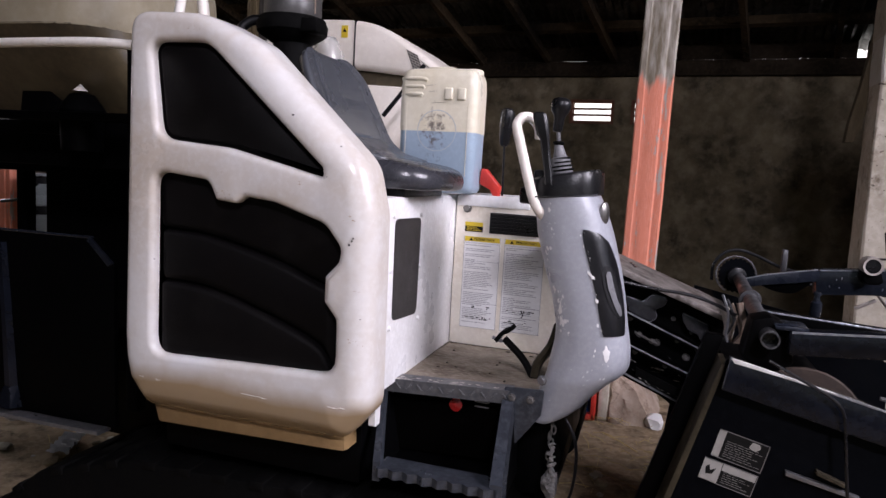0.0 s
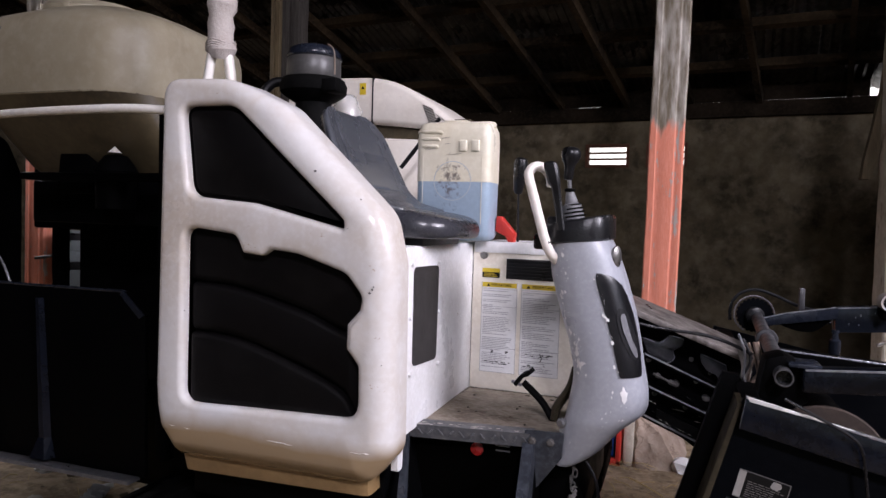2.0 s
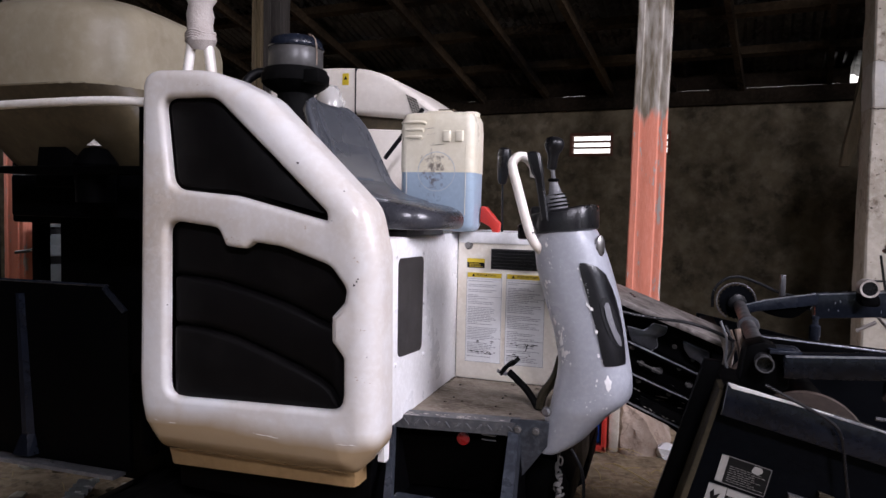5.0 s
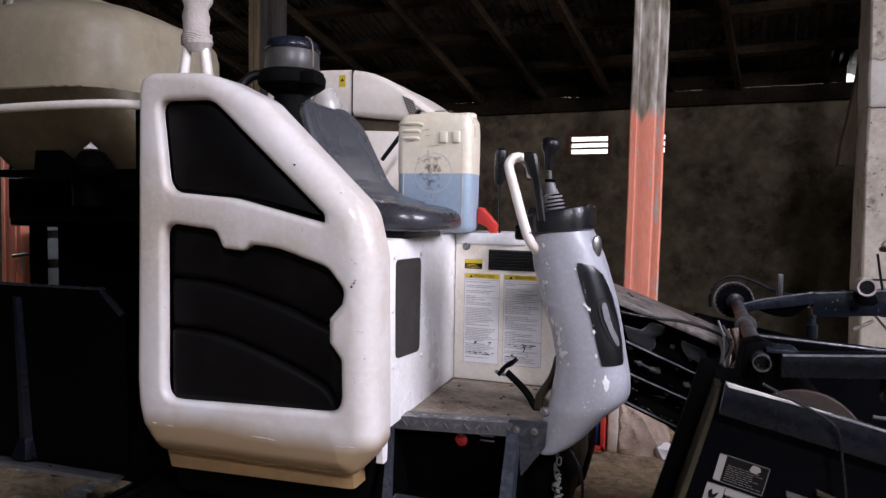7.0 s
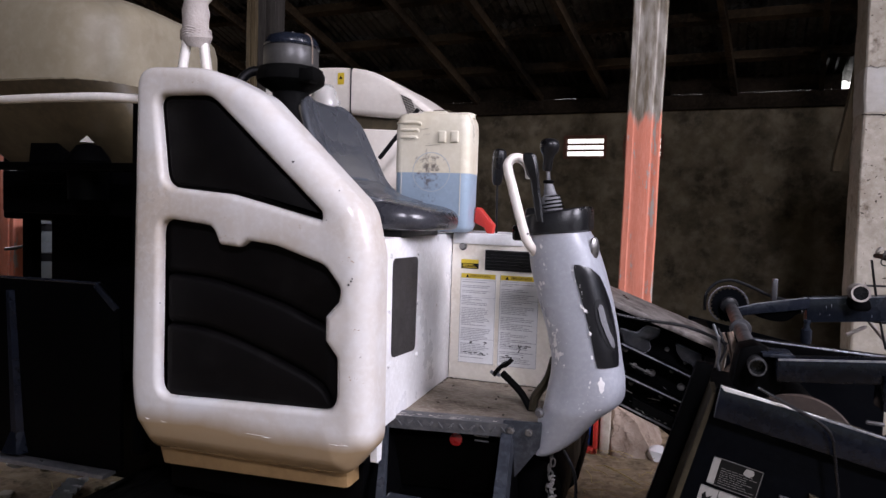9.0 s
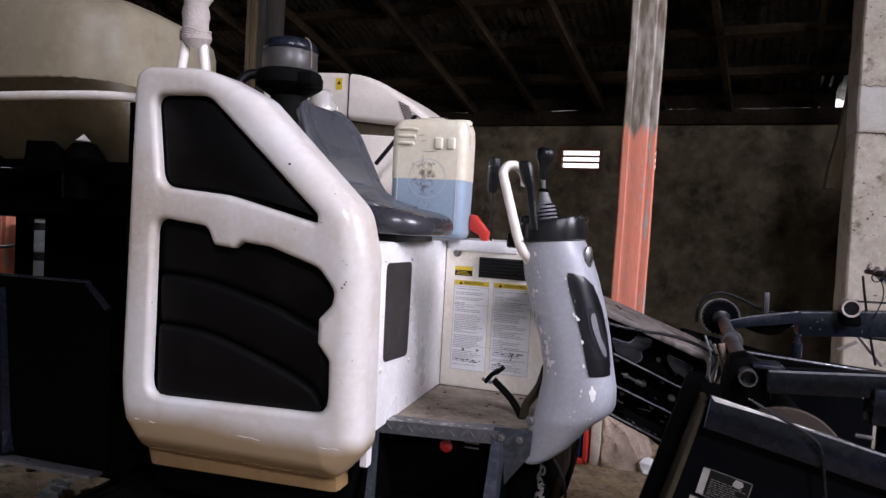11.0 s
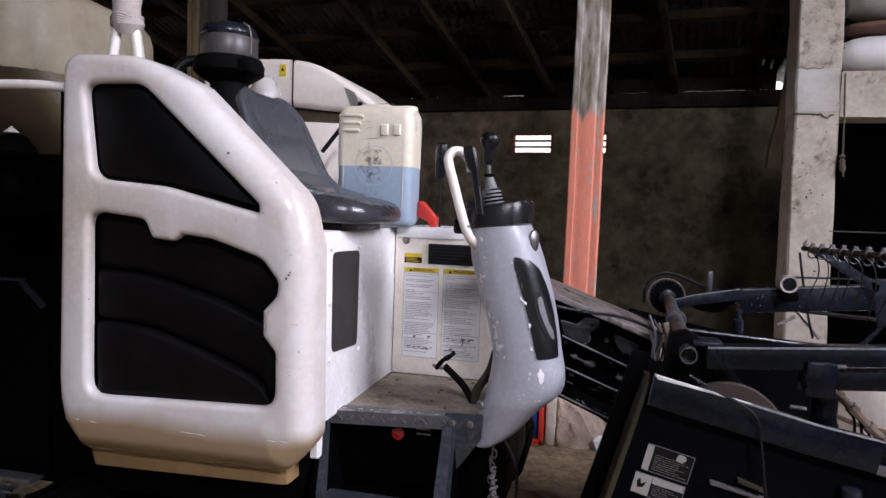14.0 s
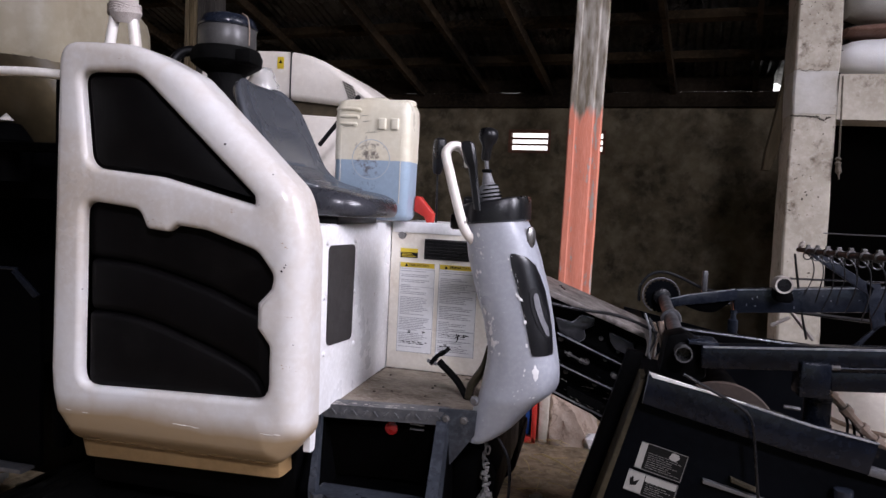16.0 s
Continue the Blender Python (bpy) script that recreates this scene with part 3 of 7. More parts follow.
PIL = ((-1, -0.92), (-0.92, -1), (-0.5, -1), (0, -1), (0.5, -1), (0.92, -1), (1, -0.92), (1, 0), (1, 1), (-1, 1), (-1, 0))
bm = B()
loft(bm, [[(lean(z) + px * 0.124 + 0.010 * noise.noise((px * 3, py, z * 5)), 4.88 + py * 0.124 + 0.010 * noise.noise((px, py * 3, 9 + z * 5)), z) for px, py in PIL] for z in [-0.1 + 4.1 * k / 30 for k in range(31)]])
part("shaft", bm, "concrete", pillar, angle=30)
bm = B()
loft(bm, [[(lean(z) + px * g + 0.010 * noise.noise((px * 3, py, z * 5)), 4.88 + py * g + 0.010 * noise.noise((px, py * 3, 9 + z * 5)), z + 0.012 * noise.noise((px * 2, 0, z)) * (1 if z > 2.1 else 0)) for px, py in PIL] for z, g in [(1.910, 0.120), (1.913, 0.1262)] + [(1.913 + 0.25 * k / 6, 0.1268) for k in range(1, 7)] + [(2.172, 0.1255), (2.18, 0.119)]])
part("cement_patch", bm, "patch", pillar, "pale smooth cement patch", angle=30)
rk = random.Random(3)
M["pit"] = material("dark_concrete_pit", (0.10, 0.085, 0.065), 0.95, dark=(0.05, 0.042, 0.03), scale=30, grain=90, bump=0.2)
bm = B()
for k in range(170):
    z = rk.uniform(0.9, 3.2)
    if 1.91 < z < 2.17 and rk.random() < 0.8:
        continue
    x, r = lean(z) + rk.uniform(-0.112, 0.112), 0.0018 + 0.0065 * rk.random() ** 3
    w, tl = rk.uniform(0.5, 1.8), rk.uniform(-0.6, 0.6)
    bm.faces.new([bm.verts.new((x + w * r * math.cos(q) * rk.uniform(0.5, 1.2), 4.7535 + 0.010 * noise.noise(((x - lean(z)) / 0.124, -3, 9 + z * 5)), z + r * math.sin(q + tl) * rk.uniform(0.5, 1.2))) for q in [2 * math.pi * i / 8 for i in range(8)]])
part("pitting", bm, "pit", pillar, "small dark pits in the concrete", smooth=False, kind="stuff")
bm = B()
sweep(bm, [(1.275 + 0.14 * k / 20, 4.7465, 2.176 + 0.006 * math.sin(k * 0.7) + rk.gauss(0, 0.002)) for k in range(21)], [0.0008 + 0.0022 * rk.random() for k in range(21)], 5)
part("crack_line", bm, "pit", pillar, "thin crack over the cement patch", angle=60)
bm = B()
sweep(bm, [(1.262 + 0.224 * k / 40, 4.7475, 1.903 - 0.012 * (k / 40) - (0.016 if 28 < k < 36 else 0.0) + rk.gauss(0, 0.003)) for k in range(41)], [0.0022 + 0.0028 * rk.random() for k in range(41)], 5)
part("crack_line", bm, "cord", pillar, "jagged dark crack across the pillar", angle=60)
beam = thing("concrete_beam", "rough grey concrete beam beside the pillar", "beam")
bm = B()
loft(bm, [[(x, 4.76 + 0.006 * noise.noise((x * 5, 0, 1)), 1.882 + 0.01 * noise.noise((x * 4, 2, 1))), (x, 5.02, 1.88), (x, 5.02, 2.156), (x, 4.76 + 0.006 * noise.noise((x * 5, 5, 1)), 2.156 + 0.008 * noise.noise((x * 4, 9, 1)))] for x in [lean(1.9) + 0.125 + 0.1 * k for k in range(45)]])
part("beam_body", bm, "concrete", beam, angle=30)


def sack(cx, cy, z, hx, hy, h, mat, label, seed):
    s = thing("grain_sack", label, "sack", group="sacks on the beam")
    bm = B()
    rings = []
    for k in range(13):
        t = k / 12
        e = math.sin(math.pi * min(max(t, 0.02), 0.98)) ** 0.22
        x = cx - hx + 2 * hx * t
        rings.append([(x, cy + hy * e * math.cos(a) * (1 + 0.06 * noise.noise((t * 5, a, seed))), z + h / 2 + h / 2 * e * max(-0.92, math.sin(a)) * (1 + 0.08 * noise.noise((t * 6, a * 1.5, seed + 4)))) for a in [2 * math.pi * q / 20 for q in range(20)]])
    loft(bm, rings)
    part("bag", bm, mat, s, angle=70)
    bm = B()
    sweep(bm, [(cx - hx + 2 * hx * t, cy - hy * 0.93 * math.sin(math.pi * min(max(t, 0.05), 0.95)) ** 0.35, z + h * 0.62 - 0.05 * t + 0.01 * math.sin(t * 40)) for t in [k / 24 for k in range(25)]], 0.004, 5)
    part("stitching", bm, "cord", s, "dark stitched seam")
    return s


M["sack_grey"] = material("dusty_grey_sack", (0.36, 0.35, 0.32), 0.8, dark=(0.24, 0.23, 0.2), scale=8, grain=140, bump=0.15)
M["sack_rust"] = material("stained_woven_sack", (0.16, 0.08, 0.055), 0.8, dark=(0.08, 0.04, 0.03), light=(0.28, 0.2, 0.16), scale=9, grain=120, bump=0.2)
sack(1.97, 4.92, 2.150, 0.43, 0.17, 0.26, "sack", "full white woven grain sack on the beam", 1)
sack(2.86, 4.92, 2.150, 0.40, 0.17, 0.24, "sack", "full white woven grain sack on the beam", 5)
sack(1.99, 4.92, 2.395, 0.42, 0.17, 0.09, "sack_rust", "flat brown stained sack on a white sack", 8)
sack(2.05, 4.98, 2.475, 0.46, 0.20, 0.28, "sack_grey", "dusty grey woven sack on top of the pile", 12)
cordo = thing("hanging_rope", "frayed dark rope hanging beside the pillar", "rope")
bm = B()
sweep(bm, bend([(1.528, 4.735, 2.14), (1.532, 4.735, 2.02), (1.538, 4.735, 1.90), (1.541, 4.735, 1.78), (1.545, 4.735, 1.68), (1.543, 4.735, 1.62), (1.556, 4.735, 1.52)], 6), [0.004 + 0.002 * abs(math.sin(k * 1.9)) + (0.016 * abs(math.sin(k * 1.3)) if 26 < k < 34 else 0) for k in range(37)], 7)
part("strand", bm, material("frayed_brown_rope", (0.10, 0.085, 0.065), 0.95, dark=(0.04, 0.033, 0.025), light=(0.2, 0.17, 0.13), scale=30, grain=200, bump=0.3), cordo, angle=30)

M["dim_wood2"] = material("rough_brown_board", (0.085, 0.065, 0.035), 0.9, dark=(0.04, 0.03, 0.016), light=(0.13, 0.10, 0.06), scale=6, grain=30, bump=0.3, stretch=(6, 6, 0.6))
brace = thing("timber_brace", "rough brown timber brace leaning behind the pillar", "brace")
bm = B()
loft(bm, [[(x - w, 4.99, z), (x + w, 4.97, z), (x + w, 5.06, z), (x - w, 5.06, z)] for x, z, w in ((1.31, 2.70, 0.012), (1.305, 2.40, 0.018), (1.29, 2.15, 0.026), (1.262, 1.90, 0.034), (1.225, 1.70, 0.034), (1.20, 1.58, 0.02))])
part("board", bm, "dim_wood2", brace, angle=30)

# boards added where the space under the beam is only dark
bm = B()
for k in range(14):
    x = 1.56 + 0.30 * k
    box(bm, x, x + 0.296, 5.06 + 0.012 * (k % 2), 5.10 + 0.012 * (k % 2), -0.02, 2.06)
part("wall_partition", bm, "dead_black", None, "near-black boards filling the dark gap under the beam", kind="structure")

# second salmon post, far timber post, drum: seen behind the machine
p2 = copy_thing(post, pose(-3.87, -0.55, 0))
tagged(p2, "square timber post, salmon paint below, bare wood above, behind the machine", "post")
tp = thing("timber_post", "tall unpainted weathered timber post, its lit left face as pale strips", "post")
# one wood in two tones: dim front face, bright lit left face
M["dim_wood"] = material("dim_brown_wood", (0.05, 0.044, 0.038), 0.85, dark=(0.016, 0.013, 0.010), light=(0.09, 0.08, 0.068), scale=5, grain=30, bump=0.25, stretch=(7, 7, 0.5), amount=0.9)
M["batten"] = material("lit_face_brown", (0.15, 0.11, 0.055), 0.8, dark=(0.055, 0.038, 0.018), light=(0.25, 0.19, 0.105), scale=6, grain=30, bump=0.3, stretch=(7, 7, 0.4), amount=0.9)
bm = B()
loft(bm, [[(-2.545 + px * 0.068 + 0.008 * noise.noise((px, py, z)), 4.45 + py * 0.068, z) for px, py in ((-1, -1), (-0.2, -1), (-0.15, -0.94), (0.1, -0.94), (0.15, -1), (1, -1), (1, 1), (-1, 1))] for z in (-0.05, 0.6, 1.2, 1.8, 2.4, 3.0, 3.6, 4.2)])
part("shaft", bm, "dim_wood", tp, angle=30)
# pale strips added to stand for the post's lit left face
for x0, x1 in ((-2.690, -2.658), (-2.652, -2.617)):
    bm = B()
    loft(bm, [[(x0 + 0.003 * noise.noise((x0, 1, z * 2)), 4.36, z), (x1, 4.355, z), (x1, 4.42, z), (x0, 4.42, z)] for z in (-0.05, 0.6, 1.2, 1.8, 2.4, 3.0, 3.6, 4.2)])
    part("batten", bm, "batten", tp, "pale strip for the post's lit left face", angle=30)
drum = thing("plastic_drum", "pale blue plastic drum with a dark band", "drum")
M["drum"] = material("pale_blue_plastic", (0.25, 0.29, 0.30), 0.5, dark=(0.14, 0.165, 0.175), scale=6, grain=60, bump=0.03, spot=(0.15, 0.13, 0.1), spot_at=0.68)
DX, DY = -3.505, 3.45
bm = B(); lathe(bm, [(0.10, 0), (0.115, 0.01), (0.118, 0.35), (0.112, 0.38), (0.118, 0.41), (0.118, 0.858), (0.110, 0.862)], at=(DX, DY, 0.0), n=28); part("lower_barrel", bm, "drum", drum)
bm = B(); lathe(bm, [(0.108, 0.860), (0.108, 0.915)], at=(DX, DY, 0.0), n=28); part("band", bm, "black", drum, "dark band")
bm = B(); lathe(bm, [(0.110, 0.913), (0.118, 0.918), (0.118, 0.975), (0.115, 0.980), (0.118, 0.986), (0.118, 1.044), (0.106, 1.048)], at=(DX, DY, 0.0), n=28); part("upper_barrel", bm, "drum", drum)
bm = B(); lathe(bm, [(0.104, 1.046), (0.104, 1.094)], at=(DX, DY, 0.0), n=28); part("neck", bm, "black", drum, "dark neck")
bm = B(); lathe(bm, [(0.105, 1.093), (0.119, 1.095), (0.119, 1.106), (0.0, 1.112)], at=(DX, DY, 0.0), n=28); part("lid", bm, "drum", drum)
bm = B(); sweep(bm, bend([(-3.66, 3.30, 0.93), (-3.56, 3.31, 0.945), (-3.50, 3.31, 0.965), (-3.46, 3.31, 1.01), (-3.40, 3.32, 1.05)], 5), 0.010, 8); part("hose", bm, "black", drum, "black hose across the drum")


# crate, rubble and straw by the post's foot
crate = thing("plastic_crate", "red plastic crate with a blue box inside, on the floor", "crate")
for x0, x1, y0, y1, z0, z1 in ((-0.175, -0.150, 3.52, 3.56, 0.0, 0.30), (-0.45, -0.425, 3.52, 3.56, 0.0, 0.30), (-0.45, -0.15, 3.52, 3.56, 0.0, 0.035), (-0.45, -0.15, 3.52, 3.56, 0.27, 0.30), (-0.175, -0.150, 3.56, 3.90, 0.0, 0.30), (-0.45, -0.425, 3.56, 3.90, 0.0, 0.30), (-0.45, -0.15, 3.90, 3.94, 0.0, 0.30)):
    bm = B(); box(bm, x0 + 0.048, x1 + 0.048, y0 + 0.23, y1 + 0.23, z0, z1, 0.005); part("crate_rail", bm, "red", crate)
bm = B(); box(bm, -0.36, -0.137, 3.80, 4.08, 0.0, 0.26, 0.012); part("blue_box", bm, "blue", crate, "blue plastic box")


def stone(x, y, z, r, seed, mat, name="stone", label="small broken stone on the earth floor", flat=0.6):
    bm = B()
    bmesh.ops.create_icosphere(bm, subdivisions=2, radius=r)
    for v in bm.verts:
        k = 1 + 0.45 * noise.noise(Vector(v.co) * (1.6 / r) + Vector((seed, seed * 2, 0)))
        v.co = Vector((v.co.x * k, v.co.y * k, v.co.z * k * flat)) + Vector((x, y, z + r * flat * 0.6))
    ob = part(name, bm, mat, None, label, angle=25, category="stone", group="stones on the floor")
    return ob


block = thing("concrete_block", "narrow grey concrete block standing beside the post", "block")
bm = B(); box(bm, -0.094, -0.040, 3.79, 4.10, -0.01, 0.33, 0.014); part("block_body", bm, "concrete", block)
stone(0.200, 3.80, 0.0, 0.050, 3, "sack", label="pale broken piece of cement on the floor", flat=1.0)
rr = random.Random(4)
for k in range(26):
    stone(rr.uniform(-3.4, -1.3) if k < 20 else rr.uniform(-0.25, 0.5), rr.uniform(2.1, 4.2) if k < 20 else rr.uniform(2.9, 3.6), 0.0, rr.uniform(0.012, 0.04), k, rr.choice(("concrete", "earth", "earth")))
for k in range(34):
    stone(rr.uniform(-2.75, -1.95), rr.uniform(2.15, 2.75), 0.0, 0.006 + 0.03 * rr.random() ** 2, 60 + k, rr.choice(("concrete", "earth", "plaster", "patch")), flat=0.5)
M["film"] = material("pale_plastic_film", (0.55, 0.56, 0.58), 0.28, dark=(0.3, 0.3, 0.31), scale=30, grain=60, bump=0.2)


def ribbon(p, q, width, n, crumple, label, seed, mat="film"):
    """A crumpled strip lying on the ground from p to q."""
    s = thing("plastic_scrap", label, "scrap")
    p, q = Vector(p), Vector(q)
    side = Vector((-(q - p).y, (q - p).x, 0)).normalized() * width / 2
    bm = B()
    top, low = [], []
    for i in range(n + 1):
        c = p.lerp(q, i / n)
        for j in (-1, -0.33, 0.33, 1):
            z = c.z + crumple * (0.5 + 0.5 * math.sin(i * 2.4 + j)) + crumple * 0.6 * noise.noise((i * 0.9, j * 2, seed))
            v = c + side * j * (1 + 0.25 * noise.noise((i * 0.7, j, seed + 3)))
            top.append(bm.verts.new((v.x, v.y, z + 0.004)))
            low.append(bm.verts.new((v.x, v.y, z)))
    for i in range(n):
        for j in range(3):
            a, b, c, d = 4 * i + j, 4 * i + j + 1, 4 * i + j + 5, 4 * i + j + 4
            bm.faces.new((top[a], top[b], top[c], top[d]))
            bm.faces.new((low[d], low[c], low[b], low[a]))
    part("strip", bm, mat, s, angle=20)
    return s


ribbon((-2.229, 2.479, 0.012), (-2.136, 2.304, 0.012), 0.085, 12, 0.022, "crumpled strip of pale plastic sheet on the floor", 1)
ribbon((-2.093, 2.595, 0.012), (-2.035, 2.564, 0.012), 0.022, 4, 0.006, "small pale scrap of plastic on the floor", 4)
straw = B()
for k in range(260):
    if k % 2 == 0:
        x, y = rr.uniform(-0.35, 0.45), rr.uniform(2.9, 3.85)
    else:
        x, y = rr.uniform(-3.2, -1.3), rr.uniform(2.1, 4.2)
    a, ln = rr.uniform(0, 6.28), rr.uniform(0.03, 0.16)
    dx, dy = ln * math.cos(a), ln * math.sin(a)
    z = 0.012 + rr.uniform(0, 0.014)
    sweep(straw, [(x, y, z), (x + dx / 2, y + dy / 2, z + rr.uniform(0, 0.012)), (x + dx, y + dy, z)], rr.choice((0.0010, 0.0014, 0.0020)), 4)
sweep(straw, [(-0.05, 3.60, 0.006), (0.04, 3.51, 0.010), (0.125, 3.42, 0.006)], 0.0032, 5)
sweep(straw, [(-0.13, 3.50, 0.006), (-0.10, 3.42, 0.012), (-0.09, 3.36, 0.006)], 0.0025, 5)
part("straw_litter", straw, "straw", None, "dry straw scattered on the earth floor", kind="stuff", category="straw")


# ---- the combine harvester ----
rig = thing("combine_harvester", "small white combine harvester with grey steering column, parked in a barn", "combine harvester")
PY = 1.535           # outer face of the engine side panel
FX, BY = -0.46, 2.19  # front of the engine cover; inner wall of the footwell
DECK, TOP = 0.735, 1.185

# engine side panel with two screened openings
outer = rounded([(-1.048, 0.640, 0.05), (-1.080, 0.706, 0.055), (-1.066, 1.575, 0.05), (-0.87, 1.570, 0.25), (-0.735, 1.507, 0.12), (-0.470, 1.257, 0.10), (-0.444, 1.15, 0.12), (-0.438, 0.722, 0.06), (-0.500, 0.646, 0.06)], seg=7)
dense = []
for i, p in enumerate(outer):
    q = outer[(i + 1) % len(outer)]
    k = max(1, int((Vector(q) - Vector(p)).length / 0.05))
    dense += [(Vector(p).lerp(Vector(q), j / k)).to_tuple() for j in range(k)]
outer = dense
win_top = rounded([(-1.010, 1.508, 0.03), (-0.86, 1.506, 0.08), (-0.565, 1.243, 0.015), (-0.563, 1.222, 0.012), (-0.80, 1.276, 0.2), (-0.985, 1.290, 0.045)], seg=6)
win_low = rounded([(-0.996, 1.216, 0.035), (-0.848, 1.201, 0.03), (-0.828, 1.158, 0.012), (-0.776, 1.154, 0.015), (-0.752, 1.170, 0.02), (-0.68, 1.163, 0.1), (-0.555, 1.125, 0.05), (-0.514, 1.075, 0.03), (-0.520, 1.045, 0.008), (-0.550, 1.012, 0.006), (-0.550, 0.957, 0.008), (-0.520, 0.921, 0.015), (-0.518, 0.80, 0.05), (-0.60, 0.796, 0.04), (-0.998, 0.781, 0.04)], seg=4)


def edge_r(p):
    """The width of the rounded border: broad along the slope and the front edge, tighter behind."""
    w = max(0.0, min(1.0, (0.80 - p.y) / 0.12))
    return (0.018 + 0.034 * max(0.0, min(1.0, (p.x + 1.0) / 0.35))) * (1 - w) + 0.047 * w


def moulded(outline, holes, y, back, lip=0.014, depth=0.026):
    bm = B()
    rings = []
    for k in range(6):
        a = math.pi / 2 * k / 5
        def flat(p):
            return max(0.0, min(1.0, (0.76 - p.y) / 0.10))     # the lower border is a plain slope, not a round
        def run(p, k=k, a=a):
            return edge_r(p) * ((1 - math.sin(a)) * (1 - flat(p)) + (1 - k / 5) * flat(p))
        lp = inset(outline, run)
        rings.append([(q[0], y + edge_r(Vector(p)) * 0.9 * ((1 - math.cos(a)) * (1 - flat(Vector(p))) + (k / 5) ** 1.3 * flat(Vector(p))), q[1]) for p, q in zip(outline, lp)])
    rings.append([(x, back, z) for x, z in outline])
    rings.append([(x, back, z) for x, z in inset(outline, 0.012)])
    rings.append([(x, y + 0.05, z) for x, z in inset(outline, 0.02)])
    rows = [[bm.verts.new(p) for p in r] for r in rings]
    n = len(rows[0])
    for a, b in zip(rows, rows[1:]):
        for k in range(n):
            bm.faces.new((a[k], a[(k + 1) % n], b[(k + 1) % n], b[k]))
    edges = [bm.edges.get((rows[0][k], rows[0][(k + 1) % n])) for k in range(n)]
    for h in holes:
        hr = []
        for k in range(5):
            a = math.pi / 2 * k / 4
            hr.append([bm.verts.new((x, y + lip * (1 - math.cos(a)), z)) for x, z in inset(h, -lip * (1 - math.sin(a)))])
        hr.append([bm.verts.new((x, y + depth, z)) for x, z in h])
        m = len(h)
        for a, b in zip(hr, hr[1:]):
            for k in range(m):
                bm.faces.new((a[k], a[(k + 1) % m], b[(k + 1) % m], b[k]))
        edges += [bm.edges.get((hr[0][k], hr[0][(k + 1) % m])) for k in range(m)]
    bmesh.ops.triangle_fill(bm, edges=edges, use_beauty=True, normal=(0, -1, 0))
    return bm


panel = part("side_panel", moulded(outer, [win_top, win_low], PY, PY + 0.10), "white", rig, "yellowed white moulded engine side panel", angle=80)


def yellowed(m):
    """Yellow-brown tone on the lower border of the panel, with a wandering upper edge."""
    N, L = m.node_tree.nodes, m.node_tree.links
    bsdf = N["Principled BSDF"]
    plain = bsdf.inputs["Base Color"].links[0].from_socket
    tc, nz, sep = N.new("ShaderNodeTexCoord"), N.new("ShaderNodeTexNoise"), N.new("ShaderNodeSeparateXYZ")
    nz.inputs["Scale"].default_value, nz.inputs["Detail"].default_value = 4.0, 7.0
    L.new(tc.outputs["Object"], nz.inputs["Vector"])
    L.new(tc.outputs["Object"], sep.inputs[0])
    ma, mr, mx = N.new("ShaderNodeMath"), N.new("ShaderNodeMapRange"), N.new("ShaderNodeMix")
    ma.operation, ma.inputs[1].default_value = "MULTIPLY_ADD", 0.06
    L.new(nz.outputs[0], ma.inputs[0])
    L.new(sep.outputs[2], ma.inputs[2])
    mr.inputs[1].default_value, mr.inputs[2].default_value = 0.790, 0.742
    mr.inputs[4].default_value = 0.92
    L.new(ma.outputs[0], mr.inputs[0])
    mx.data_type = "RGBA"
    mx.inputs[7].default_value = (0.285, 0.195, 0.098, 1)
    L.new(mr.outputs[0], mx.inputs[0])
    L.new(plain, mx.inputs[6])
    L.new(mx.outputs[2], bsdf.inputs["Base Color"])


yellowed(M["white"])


def pillow(loop, y, rise, back):
    """A screen whose field stands proud of a sunk border."""
    bm = B()
    rings = [[(x, back, z) for x, z in inset(loop, -0.012)], [(x, y, z) for x, z in inset(loop, -0.012)], [(x, y, z) for x, z in inset(loop, 0.006)], [(x, y - rise * 0.7, z) for x, z in inset(loop, 0.010)], [(x, y - rise, z) for x, z in inset(loop, 0.014)]]
    loft(bm, rings)
    return bm


part("screen", pillow(win_top, PY + 0.032, 0.010, PY + 0.04), "black_mesh", panel, "black upper screen", angle=60)
bm = B(); prism(bm, inset(win_low, -0.012), "y", PY + 0.062, PY + 0.066); part("screen", bm, "black_mesh", panel, "black lower screen with stepped ridges")


def height_of(pts):
    """The height along a smooth line through (x, z) points."""
    line = bend([(x, 0, z) for x, z in pts], 6)

    def at(x):
        for a, b in zip(line, line[1:]):
            if x <= b.x:
                return a.z + (b.z - a.z) * max(0.0, (x - a.x) / max(1e-6, b.x - a.x))
        return line[-1].z
    return at


def swell(top, low, xa, xb, y0):
    """A raised field of the lower screen: rounded along its upper edge, drawn in along its lower one."""
    bm = B()
    xs = [xa + (xb - xa) * k / 40 for k in range(41)]
    rows = []
    for x in xs:
        t, b = top(x), low(x)
        h = t - b
        side = 0.008 * max(0.0, 1 - min(x - xa, xb - x) / 0.008) ** 2
        prof = ((t + 0.003, 0.024), (t - 0.001, 0.008), (t - 0.005, 0.002), (t - min(0.012, h * 0.3), 0.0), (b + min(0.026, h * 0.5), 0.0), (b + min(0.012, h * 0.25), 0.004), (b + 0.004, 0.014), (b, 0.024))
        rows.append([bm.verts.new((x, y0 + d + side, z)) for z, d in prof])
    for r, q in zip(rows, rows[1:]):
        for i in range(7):
            bm.faces.new((r[i], q[i], q[i + 1], r[i + 1]))
    return part("ridge", bm, "black_mesh", panel, angle=60)


